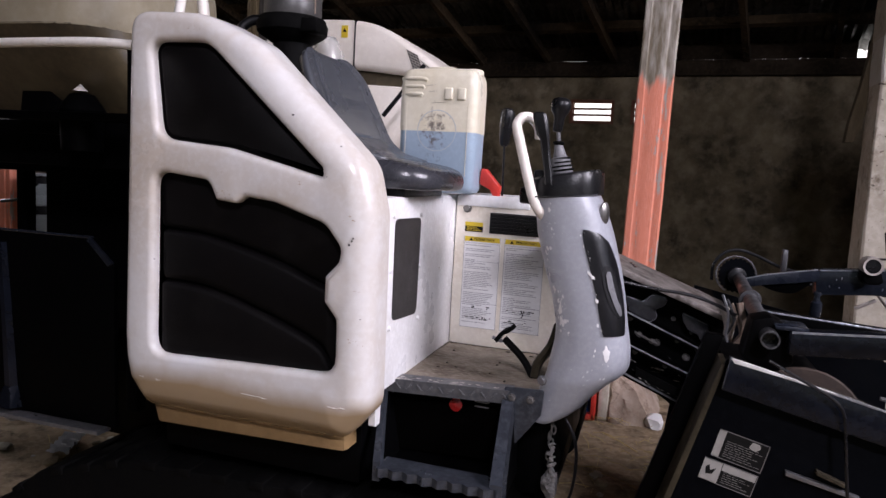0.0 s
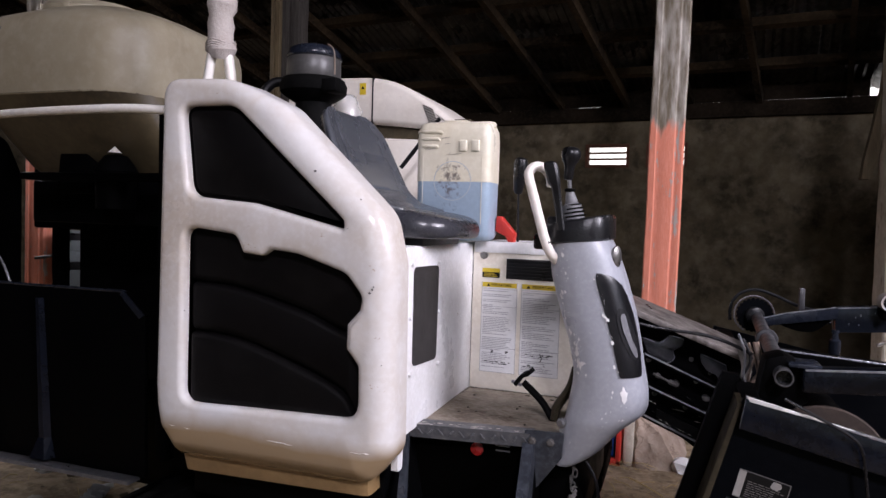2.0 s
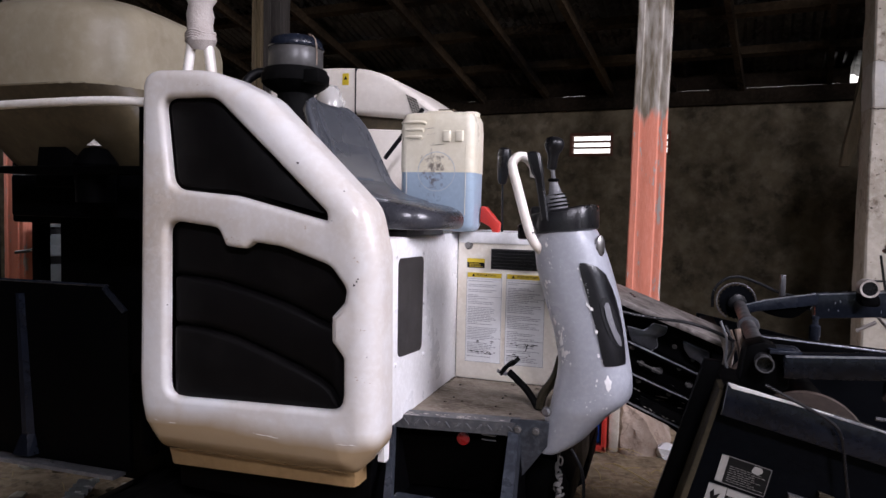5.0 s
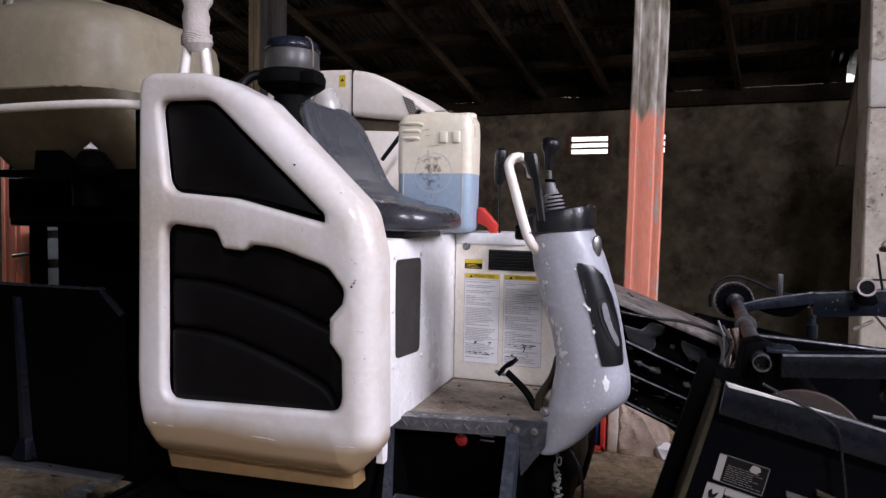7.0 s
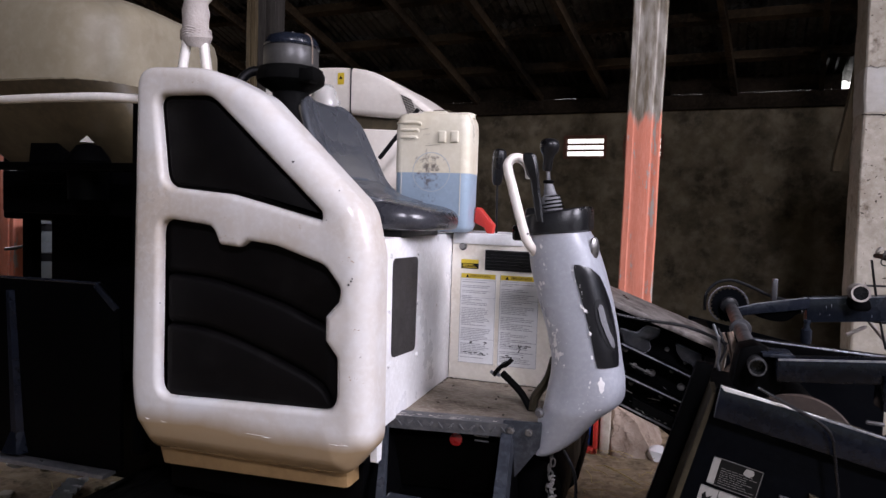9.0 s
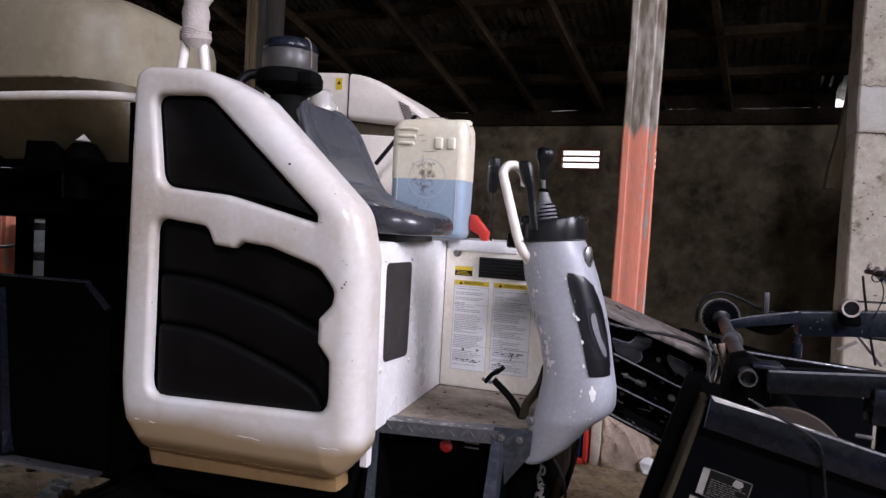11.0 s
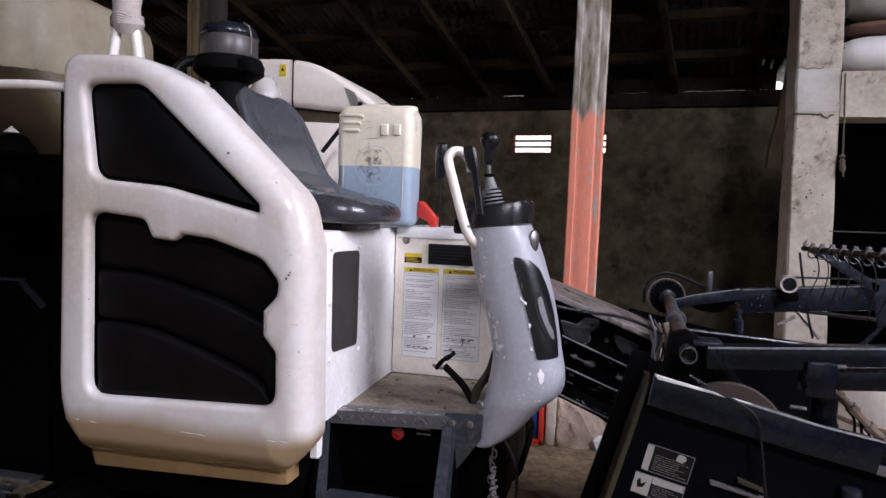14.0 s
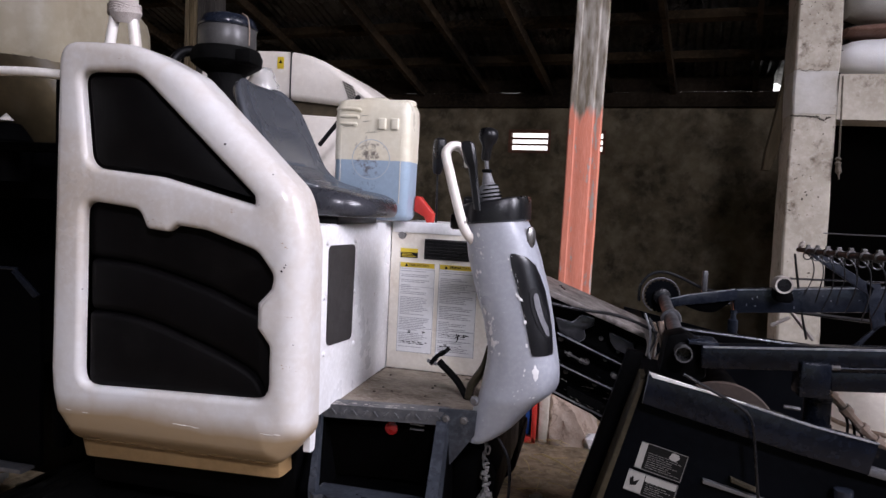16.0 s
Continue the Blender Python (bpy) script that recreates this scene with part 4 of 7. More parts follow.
RIDGE_A = height_of([(-1.01, 1.077), (-0.89, 1.071), (-0.815, 1.058), (-0.738, 1.040), (-0.664, 1.019), (-0.60, 0.994), (-0.553, 0.978), (-0.50, 0.955)])
RIDGE_B = height_of([(-1.01, 0.955), (-0.894, 0.950), (-0.815, 0.936), (-0.738, 0.913), (-0.664, 0.889), (-0.600, 0.864), (-0.565, 0.845), (-0.545, 0.820), (-0.535, 0.79)])
swell(lambda x: 1.235, RIDGE_A, -1.005, -0.505, PY + 0.034)
swell(RIDGE_A, RIDGE_B, -0.994, -0.535, PY + 0.027)
swell(RIDGE_B, lambda x: 0.772 + 0.03 * (x + 1.0), -0.990, -0.538, PY + 0.020)
for k, (x, z, r) in enumerate(((-0.635, 1.351, 0.0026), (-0.487, 1.094, 0.0019), (-0.493, 1.086, 0.0023), (-0.484, 1.10, 0.0013), (-0.55, 1.225, 0.0011), (-0.99, 1.01, 0.0012), (-0.46, 0.93, 0.0011), (-0.52, 1.29, 0.0013))):
    bm = B(); prism(bm, [(x + r * math.cos(a) * (1 + 0.4 * math.sin(3 * a + k)), z + r * math.sin(a) * (1 + 0.3 * math.cos(2 * a + k))) for a in [2 * math.pi * i / 9 for i in range(9)]], "y", PY - 0.0008, PY + 0.002); part("speck", bm, "ink_black", panel, "dark speck", smooth=False)
M["grime"] = material("brown_grime", (0.36, 0.25, 0.14), 0.5, dark=(0.22, 0.14, 0.07), scale=20, grain=90, bump=0.02)
rg = random.Random(17)


def grime(points, size, n):
    """Small brown smears round some places of the panel's face."""
    bm = B()
    for px, pz in points:
        for k in range(n):
            x, z = px + rg.gauss(0, 0.010), pz + rg.gauss(0, 0.004)
            r = size * (0.2 + 0.8 * rg.random() ** 3)
            bm.faces.new([bm.verts.new((x + 2.4 * r * math.cos(q) * rg.uniform(0.5, 1.2), PY - 0.0005, z + r * math.sin(q) * rg.uniform(0.5, 1.2))) for q in [2 * math.pi * i / 9 for i in range(9)]])
    return part("grime", bm, "grime", panel, "brown grime smears", smooth=False, kind="stuff")


grime([(-0.802, 1.176), (-0.80, 1.172), (-0.62, 1.205), (-0.485, 1.14), (-0.475, 0.99), (-0.47, 0.88), (-0.88, 1.531), (-1.035, 1.05)], 0.0014, 7)
bm = B()
for x, z, ln in ((-0.745, 0.7245, 0.05), (-0.70, 0.7225, 0.02), (-0.985, 0.722, 0.018), (-1.03, 0.724, 0.014), (-0.53, 0.729, 0.03), (-0.50, 0.731, 0.016)):
    sweep(bm, [(x, PY - 0.0002, z), (x + ln / 2, PY - 0.0003, z - 0.001), (x + ln, PY - 0.0002, z - 0.0006)], [0.0004, 0.0013, 0.0004], 5, flat=0.4)
part("scuffing", bm, "chip_white", panel, "pale scratches along the lower crease", kind="stuff")
bm = B()
loft(bm, [[(cx + sx * dx + bx, PY + 0.056 + dy + 0.10 * (0.67 - z), z + 0.016 * (cx + sx * dx + 1.04) / 0.55) for cx, sx, bx in ((-1.046, 1, 0.2 * (0.65 - z)), (-0.512, -1, 0.0)) for dx, dy in (((0, 0.06), (0.0, 0.014), (0.004, 0.004), (0.014, 0.0)) if sx > 0 else ((0.014, 0.0), (0.004, 0.004), (0.0, 0.014), (0, 0.06)))] for z in (0.68, 0.65, 0.625, 0.598, 0.590)])
part("skirt", bm, "cream", panel, "grimy yellowed lower skirt")

# engine cover and footwell
bm = B(); box(bm, -1.02, FX, PY + 0.10, BY + 0.26, DECK - 0.006, TOP, 0.006); cover = part("engine_cover", bm, "sheet_white", rig, "white painted sheet engine cover under the seat")
bm = B(); prism(bm, rounded([(1.712, 0.893), (1.876, 0.882), (1.880, 1.131), (1.707, 1.135)], 0.02), "x", FX - 0.002, FX + 0.003); part("screen", bm, "grey_screen", cover, "dark grey screened opening")
for y, z in ((1.697, 1.142), (1.884, 1.138), (1.692, 1.013), (1.887, 1.006), (1.698, 0.876), (1.894, 0.866)):
    bolt(cover, (FX, y, z), (1, 0, 0), 0.0055, "screw", "sheet_white")
bm = B(); prism(bm, rounded([(1.632, 0.66), (1.660, 0.66), (1.664, 0.735), (1.632, 0.745)], 0.006), "x", FX - 0.012, FX + 0.004); part("bracket", bm, "sheet_white", cover)
bm = B(); box(bm, FX + 0.002, -0.04, BY, BY + 0.02, DECK, TOP - 0.002, 0.004); wallp = part("footwell_wall", bm, "grimy_white", rig, "grimy cream footwell wall with warning labels")
bm = B(); box(bm, FX + 0.006, -0.235, BY - 0.006, BY + 0.26, TOP - 0.030, TOP + 0.004, 0.004); part("top_flange", bm, "sheet_white", wallp, "white folded top edge")
bm = B(); box(bm, -0.352, -0.200, BY - 0.004, BY + 0.001, 1.078, 1.140, 0.002); part("vent", bm, "black", wallp, "black louvred vent")
for k in range(6):
    zz = 1.083 + k * 0.0098
    bm = B(); box(bm, -0.348, -0.204, BY - 0.0095, BY - 0.003, zz, zz + 0.0045, 0.001); part("slat", bm, "black", wallp)
bolt(wallp, (-0.423, BY, 1.148), (0, -1, 0), 0.010)


def writing(text, size, at, mat, parent, name="lettering"):
    cu = bpy.data.curves.new("lettering", "FONT")
    cu.body, cu.size, cu.align_x, cu.align_y, cu.extrude = text, size, "CENTER", "CENTER", 0.0002
    ob = bpy.data.objects.new("lettering", cu)
    me = bpy.data.meshes.new_from_object(ob)
    bpy.data.objects.remove(ob)
    me.transform(at)
    me.materials.clear()
    me.materials.append(M[mat])
    o = new(name, me)
    o.parent = parent
    return o


def warning_label(x0, x1, z0, z1, seed):
    y = BY - 0.0012
    bm = B(); box(bm, x0, x1, y, BY + 0.001, z0, z1); lab = part("warning_label", bm, "paper", wallp, "pale warning label with yellow heading", smooth=False)
    bm = B(); box(bm, x0 + 0.002, x1 - 0.002, y - 0.0008, y + 0.0004, z1 - 0.0155, z1 - 0.001); part("heading", bm, "yellow", lab, "yellow heading band", smooth=False)
    writing("PERHATIAN", 0.0118, Matrix.Translation(((x0 + x1) / 2 + 0.006, y - 0.0014, z1 - 0.0083)) @ pose(0, 0, 0, 90), "ink_black", lab)
    bm = B(); prism(bm, [(x0 + 0.016, z1 - 0.0135), (x0 + 0.027, z1 - 0.0135), (x0 + 0.0215, z1 - 0.004)], "y", y - 0.0014, y - 0.0006); part("hazard_triangle", bm, "ink_black", lab, smooth=False)
    r = random.Random(seed)
    bm = B()
    z = z1 - 0.026
    while z > z0 + 0.012:
        ln = r.uniform(0.55, 0.97) if r.random() < 0.8 else 0.3
        x = x0 + 0.006
        end = x0 + 0.006 + (x1 - x0 - 0.012) * ln
        while x < end:
            w = r.uniform(0.004, 0.016)
            box(bm, x, min(x + w, end), y - 0.0006, y, z - 0.0022, z)
            x += w + 0.0018
        z -= 0.0052 if r.random() < 0.88 else 0.011
    part("print", bm, "ink", lab, "small grey print", smooth=False)
    bm = B()
    for k in range(16):
        x, zz = r.uniform(x0 + 0.012, x1 - 0.02), r.choice((z0 + 0.026, z0 + 0.031, z0 + 0.060, z0 + 0.064))
        box(bm, x, x + r.uniform(0.003, 0.011), y - 0.0008, y, zz, zz + r.uniform(0.0016, 0.0036))
    part("bold_print", bm, "ink_black", lab, "worn bold print", smooth=False)
    bm = B()
    for zz in (z0 + 0.075, z1 - 0.075, z1 - 0.021):
        box(bm, x0, x1, y - 0.0006, y, zz, zz + 0.0011)
    for a, b, c, d in ((x0, x1, z0, z0 + 0.0012), (x0, x0 + 0.0012, z0, z1), (x1 - 0.0012, x1, z0, z1)):
        box(bm, a, b, y - 0.0006, y, c, d)
    part("border", bm, "ink", lab, smooth=False)
    return lab


warning_label(-0.427, -0.316, 0.789, 1.066, 3)
lab2 = warning_label(-0.303, -0.185, 0.789, 1.066, 8)
bm = B()
sweep(bm, [(-0.241, BY - 0.0015, 0.858), (-0.234, BY - 0.0015, 0.846), (-0.239, BY - 0.0015, 0.834)], 0.0014, 5); sweep(bm, [(-0.244, BY - 0.0015, 0.846), (-0.229, BY - 0.0015, 0.853)], 0.001, 5)
part("pictogram", bm, "ink_black", lab2)
bm = B(); box(bm, -0.427, -0.372, BY - 0.001, BY + 0.001, 1.079, 1.108); sm = part("small_label", bm, "ink_black", wallp, "small yellow and black label", smooth=False)
bm = B(); box(bm, -0.427, -0.372, BY - 0.0018, BY - 0.0008, 1.096, 1.108); part("heading", bm, "yellow", sm, smooth=False)
bm = B()
for k in range(3):
    box(bm, -0.422, -0.378 - 0.006 * k, BY - 0.0016, BY - 0.0008, 1.0825 + 0.0045 * k, 1.0842 + 0.0045 * k)
part("print", bm, "yellow", sm, smooth=False)

# deck, with its worn front edge and chequered lip
bm = B()
loft(bm, [[(-0.487, 1.762, DECK - 0.028), (-0.110, 1.83, DECK - 0.028), (-0.02, 1.86, DECK - 0.028), (-0.02, BY, DECK - 0.028), (-0.487, BY, DECK - 0.028)], [(-0.487, 1.762, DECK), (-0.110, 1.83, DECK), (-0.02, 1.86, DECK), (-0.02, BY, DECK), (-0.487, BY, DECK)]])
deck = part("deck", bm, "floorplate", rig, "dusty worn footwell floor plate")
M["worn_paint"] = material("pale_worn_metal", (0.5, 0.46, 0.42), 0.5, scale=20, grain=90, bump=0.02)
M["chequer"] = material("worn_chequer_plate", (0.085, 0.088, 0.095), 0.42, 0.3, dark=(0.035, 0.037, 0.042), light=(0.17, 0.17, 0.17), scale=9, grain=60, bump=0.15, spot=(0.36, 0.33, 0.29), spot_at=0.66, spot_scale=13, spot_soft=0.08)
bm = B()
loft(bm, [[(-0.492, 1.752, DECK + 0.004), (-0.487, 1.80, DECK + 0.004), (-0.487, 1.80, DECK - 0.001), (-0.492, 1.756, DECK - 0.030)], [(-0.180, 1.800, DECK + 0.004), (-0.180, 1.85, DECK + 0.004), (-0.180, 1.85, DECK - 0.001), (-0.180, 1.804, DECK - 0.030)]])
lip = part("deck_lip", bm, "chequer", rig, "worn chequer-plate deck lip")
for k in range(12):
    t = (k + 0.5) / 12
    bm = B(); box(bm, -0.009, 0.009, -0.0012, 0.002, -0.002, 0.002, 0.0008, m=Matrix.Translation((-0.49 + 0.31 * t, 1.752 + 0.048 * t, DECK - 0.013)) @ pose(0, 0, 0, 0, 50 if k % 2 else -50, 9)); part("tread_bar", bm, "chequer", lip)

M["dirt"] = material("caked_dark_dirt", (0.045, 0.034, 0.024), 0.95, dark=(0.02, 0.015, 0.01), light=(0.09, 0.07, 0.05), scale=30, grain=120, bump=0.5)
rd = random.Random(9)


def dirt_line(p, q, n, r):
    """Caked dirt along a seam."""
    bm = B()
    pts = [Vector(p).lerp(Vector(q), k / n) + Vector((rd.uniform(-1, 1), rd.uniform(-1, 1), 0)) * r * 0.5 for k in range(n + 1)]
    sweep(bm, pts, [r * rd.uniform(0.25, 1.3) for _ in pts], 6, flat=0.5)
    return part("seam_dirt", bm, "dirt", deck, "caked dirt in the seam", angle=60)


dirt_line((-0.47, 1.80, DECK), (FX + 0.004, BY - 0.01, DECK), 34, 0.004)
dirt_line((FX + 0.01, BY - 0.004, DECK), (-0.13, BY - 0.004, DECK), 30, 0.004)
for k in range(26):
    x, y = rd.uniform(-0.42, -0.16), rd.uniform(1.86, 2.17)
    if x > -0.27 or k % 3 == 0:
        bm = B(); lathe(bm, [(0.0035, 0.0), (0.003, 0.002), (0.0, 0.003)], at=(x, y, DECK), n=7, m=Matrix.Diagonal((rd.uniform(0.5, 2.2), rd.uniform(0.5, 1.8), 1, 1))); part("crumb", bm, "dirt", deck)
bm = B()
for k in range(34):
    t = rd.random()
    x, y = -0.47 + 0.29 * t, 1.758 + 0.046 * t + rd.uniform(0.002, 0.022)
    r = rd.uniform(0.001, 0.004)
    bm.faces.new([bm.verts.new((x + 2.2 * r * math.cos(q) * rd.uniform(0.6, 1.3), y + r * math.sin(q) * rd.uniform(0.5, 1.2), DECK + 0.0046)) for q in [2 * math.pi * i / 8 for i in range(8)]])
part("worn_paint", bm, "worn_paint", lip, "pale specks worn through the paint", smooth=False, kind="stuff")

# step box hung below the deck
# the back's near-black colour replaces the shade inside the step
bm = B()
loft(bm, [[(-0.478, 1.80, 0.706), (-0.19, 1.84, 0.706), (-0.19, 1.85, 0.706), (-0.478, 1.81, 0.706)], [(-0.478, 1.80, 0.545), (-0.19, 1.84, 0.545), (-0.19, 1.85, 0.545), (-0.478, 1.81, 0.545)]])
stepb = part("step_box", bm, "dead_black", rig, "black back of the boarding step")
M["step_steel"] = material("worn_blue_grey_steel", (0.046, 0.053, 0.066), 0.34, 0.35, dark=(0.018, 0.021, 0.028), light=(0.105, 0.115, 0.132), scale=7, grain=60, bump=0.1, amount=0.9, spot=(0.26, 0.26, 0.26), spot_at=0.66, spot_scale=24, spot_soft=0.05)
for x0, x1, b0, b1, ya, dp in ((-0.494, -0.482, -0.460, -0.442, 1.754, 0.016), (-0.198, -0.172, -0.182, -0.154, 1.796, 0.05)):
    bm = B()
    loft(bm, [[(x0, ya, 0.716), (x1, ya, 0.716), (x1, ya + dp, 0.716), (x0, ya + dp, 0.716)], [(b0, 1.640, 0.575), (b1, 1.640, 0.575), (b1, 1.645 + dp, 0.560), (b0, 1.645 + dp, 0.560)], [(b0 + 0.001, 1.638, 0.530), (b1, 1.638, 0.530), (b1, 1.645 + dp, 0.530), (b0 + 0.001, 1.645 + dp, 0.530)]])
    side = part("step_side", bm, "step_steel", stepb, "worn blue-grey steel step side", angle=20)
    bm = B(); loft(bm, [[(x0 if x0 < -0.4 else x1 - 0.006, ya + 0.05, 0.716), (x0 + 0.006 if x0 < -0.4 else x1, ya + 0.05, 0.716), (x0 + 0.006 if x0 < -0.4 else x1, 1.86, 0.716), (x0 if x0 < -0.4 else x1 - 0.006, 1.86, 0.716)], [(b0 if x0 < -0.4 else b1 - 0.006, 1.70, 0.530), (b0 + 0.006 if x0 < -0.4 else b1, 1.70, 0.530), (b0 + 0.006 if x0 < -0.4 else b1, 1.82, 0.530), (b0 if x0 < -0.4 else b1 - 0.006, 1.82, 0.530)]])
    part("side_web", bm, "black_paint", side)
bm = B()
teeth = [(-0.448 + 0.285 * k / 40, 1.632 - 0.005 * math.sin(k * math.pi / 2.5)) for k in range(41)]
prism(bm, teeth + [(-0.163, 1.70), (-0.448, 1.70)], "z", 0.545, 0.566)
part("step_tread", bm, "step_steel", stepb, "worn wavy-edged steel tread")
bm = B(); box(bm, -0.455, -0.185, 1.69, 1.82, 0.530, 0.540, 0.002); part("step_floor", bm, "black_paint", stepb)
bm = B(); lathe(bm, [(0.0165, 0), (0.0165, 0.004), (0.012, 0.006), (0.0, 0.0065)], n=20, m=turned((-0.318, 1.817, 0.678), (-0.318, 1.7, 0.678))); part("reflector", bm, "reflector", stepb, "round red reflector")
for k in range(2):
    bm = B(); box(bm, -0.272, -0.236, 1.823, 1.828, 0.690 - 0.012 * k, 0.693 - 0.012 * k); part("slot", bm, "steel_grey", stepb)
bm = B(); prism(bm, rounded([(-0.196, 0.748), (-0.100, 0.752), (-0.104, 0.690), (-0.176, 0.590), (-0.186, 0.60)], 0.006), "y", 1.800, 1.808, 0.001); gus = part("gusset_plate", bm, "step_steel", rig, "blue-grey steel gusset plate with two bolts")
bolt(gus, (-0.176, 1.800, 0.724), (0, -1, 0), 0.0075, "bolt", "bolt_dull"); bolt(gus, (-0.131, 1.800, 0.725), (0, -1, 0), 0.0075, "bolt", "bolt_dull")

# pedal
bm = B(); sweep(bm, bend([(-0.150, 1.95, 0.73), (-0.157, 1.95, 0.742), (-0.186, 1.95, 0.784), (-0.236, 1.95, 0.828)], 5), 0.0098, 8); ped = part("brake_pedal", bm, "rubber", rig, "worn black foot pedal")
bm = B()
loft(bm, [[(-0.254 + 0.040 * u + px, 1.95 + py, 0.822 + 0.044 * u + 0.006 * math.sin(u * 5) + pz) for px, py, pz in ((-0.003, -0.024, 0.004), (0.005, -0.024, -0.003), (0.005, 0.024, -0.003), (-0.003, 0.024, 0.004))] for u in (0.0, 0.25, 0.5, 0.75, 1.0)])
part("pad", bm, "rubber", ped, "worn black rubber pad")
bm = B(); sweep(bm, [(-0.262, 1.93, 0.832), (-0.238, 1.94, 0.822)], 0.005, 6); part("pad_clip", bm, "steel_grey", ped)
bm = B(); sweep(bm, bend([(-0.10, 1.97, 0.875), (-0.115, 1.97, 0.82), (-0.145, 1.96, 0.77), (-0.15, 1.95, 0.735)], 5), [0.012] * 16, 8, flat=2.0); part("pedal_bracket", bm, "tan_edge", ped)

# seat: a moulded bucket back over a thick glossy cushion
STATION = [(-0.50, 1.266, 0.150), (-0.53, 1.275, 0.168), (-0.57, 1.284, 0.182), (-0.605, 1.297, 0.190), (-0.642, 1.330, 0.190), (-0.668, 1.377, 0.189), (-0.694, 1.430, 0.186), (-0.719, 1.484, 0.176), (-0.737, 1.514, 0.156), (-0.749, 1.533, 0.124), (-0.756, 1.543, 0.080)]
SPINE = bend(STATION, 4)


def power(v, e):
    return math.copysign(abs(v) ** e, v)


def bucket(a, b, width, out, thick, side):
    """A rounded slab along the seat's spine between two of its stations."""
    rings = []
    lo, hi = 4 * a, 4 * b
    for i in range(lo, hi + 1):
        x, z, hw = SPINE[i]
        p, n_ = SPINE[max(i - 1, 0)], SPINE[min(i + 1, len(SPINE) - 1)]
        tx, tz = n_[0] - p[0], n_[1] - p[1]
        ln = math.hypot(tx, tz)
        nx, nz = tz / ln, -tx / ln
        end = min(1.0, 0.35 + 0.3 * min(i - lo, hi - i))
        ring = []
        for k in range(32):
            an = 2 * math.pi * k / 32
            q, h = power(math.cos(an), 0.5), power(math.sin(an), 0.8)
            off = out - thick / 2 + thick / 2 * h * end + side * abs(q) ** 4
            ring.append((x + nx * off, 1.90 + hw * width * q * (0.9 + 0.1 * end), z + nz * off))
        rings.append(ring)
    bm = B()
    loft(bm, rings)
    return bm


seat = part("seat_shell", bucket(0, 10, 1.0, 0.0, 0.045, 0.024), "seat", rig, "grey moulded vinyl tractor seat", angle=80)
bm = B()
rings = []
for h, k in ((0.0, 0.90), (0.05, 0.955), (0.16, 0.985), (0.34, 1.0), (0.52, 0.995), (0.68, 0.97), (0.82, 0.915), (0.92, 0.82), (0.98, 0.66), (1.0, 0.40), (1.005, 0.12)):
    ring = []
    for x, y, _ in squircle(-0.515, 1.90, 0.137 * k, 0.188 * k, 0, 48, 3.0):
        back = (-0.378 - x) / 0.274
        ring.append((x, y, 1.203 + h * (0.056 + 0.034 * back) + 0.012 * max(0.0, abs(y - 1.90) / 0.188 - 0.5) * (1 if h > 0.6 else 0)))
    rings.append(ring)
loft(bm, rings)
part("cushion", bm, "seat_dark", seat, "glossy dark grey cushion", angle=80)
part("back_pad", bucket(4, 6, 0.68, 0.004, 0.010, 0.005), "seat", seat, "grey lower back pad", angle=80)
part("back_pad", bucket(6, 9, 0.68, 0.004, 0.010, 0.005), "seat", seat, "grey upper back pad", angle=80)
bm = B(); box(bm, -0.72, -0.46, 1.76, 2.05, TOP - 0.002, 1.204, 0.004); part("seat_base", bm, "black", rig)

# air cleaner behind the seat
bm = B(); lathe(bm, [(0.066, 0.0), (0.081, 0.004), (0.084, 0.012), (0.083, 0.062), (0.078, 0.072), (0.0, 0.074)], at=(-0.957, 2.06, 1.668), n=40); ac = part("air_cleaner", bm, "clearish", rig, "grey translucent air cleaner bowl")
bm = B(); lathe(bm, [(0.078, 0.0), (0.084, 0.002), (0.085, 0.007), (0.081, 0.010), (0.080, 0.020), (0.072, 0.032), (0.050, 0.040), (0.014, 0.043), (0.013, 0.050), (0.0, 0.051)], at=(-0.955, 2.06, 1.734), n=40); part("cap", bm, "cap", ac, "dark blue-black cap")
bm = B(); lathe(bm, [(0.05, -0.12), (0.055, -0.06), (0.092, -0.036), (0.102, -0.028), (0.104, -0.004), (0.098, 0.006), (0.094, 0.014), (0.07, 0.018)], at=(-0.957, 2.06, 1.659), n=40); part("clamp", bm, "rubber", ac, "black clamp ring")
bm = B(); box(bm, -0.890, -0.838, 1.985, 2.05, 1.622, 1.662, 0.006); part("clamp_lug", bm, "rubber", ac)
bm = B(); lathe(bm, [(0.052, 0), (0.056, 0.12), (0.05, 0.22), (0.058, 0.40), (0.05, 0.45)], at=(-0.955, 2.06, 1.18), n=24); part("intake_pipe", bm, "rubber", ac)
bm = B(); sweep(bm, bend([(-1.02, 2.04, 1.665), (-1.075, 2.02, 1.66), (-1.105, 2.0, 1.61), (-1.10, 1.97, 1.50), (-1.06, 1.95, 1.40)], 5), 0.015, 10); part("hose", bm, "black", ac)
bm = B(); sweep(bm, bend([(-0.882, 2.01, 1.766), (-0.864, 2.01, 1.754), (-0.857, 2.01, 1.725), (-0.856, 2.01, 1.675)], 5), 0.0022, 6); part("bail_wire", bm, "rusty", ac, "thin rusty wire clip")
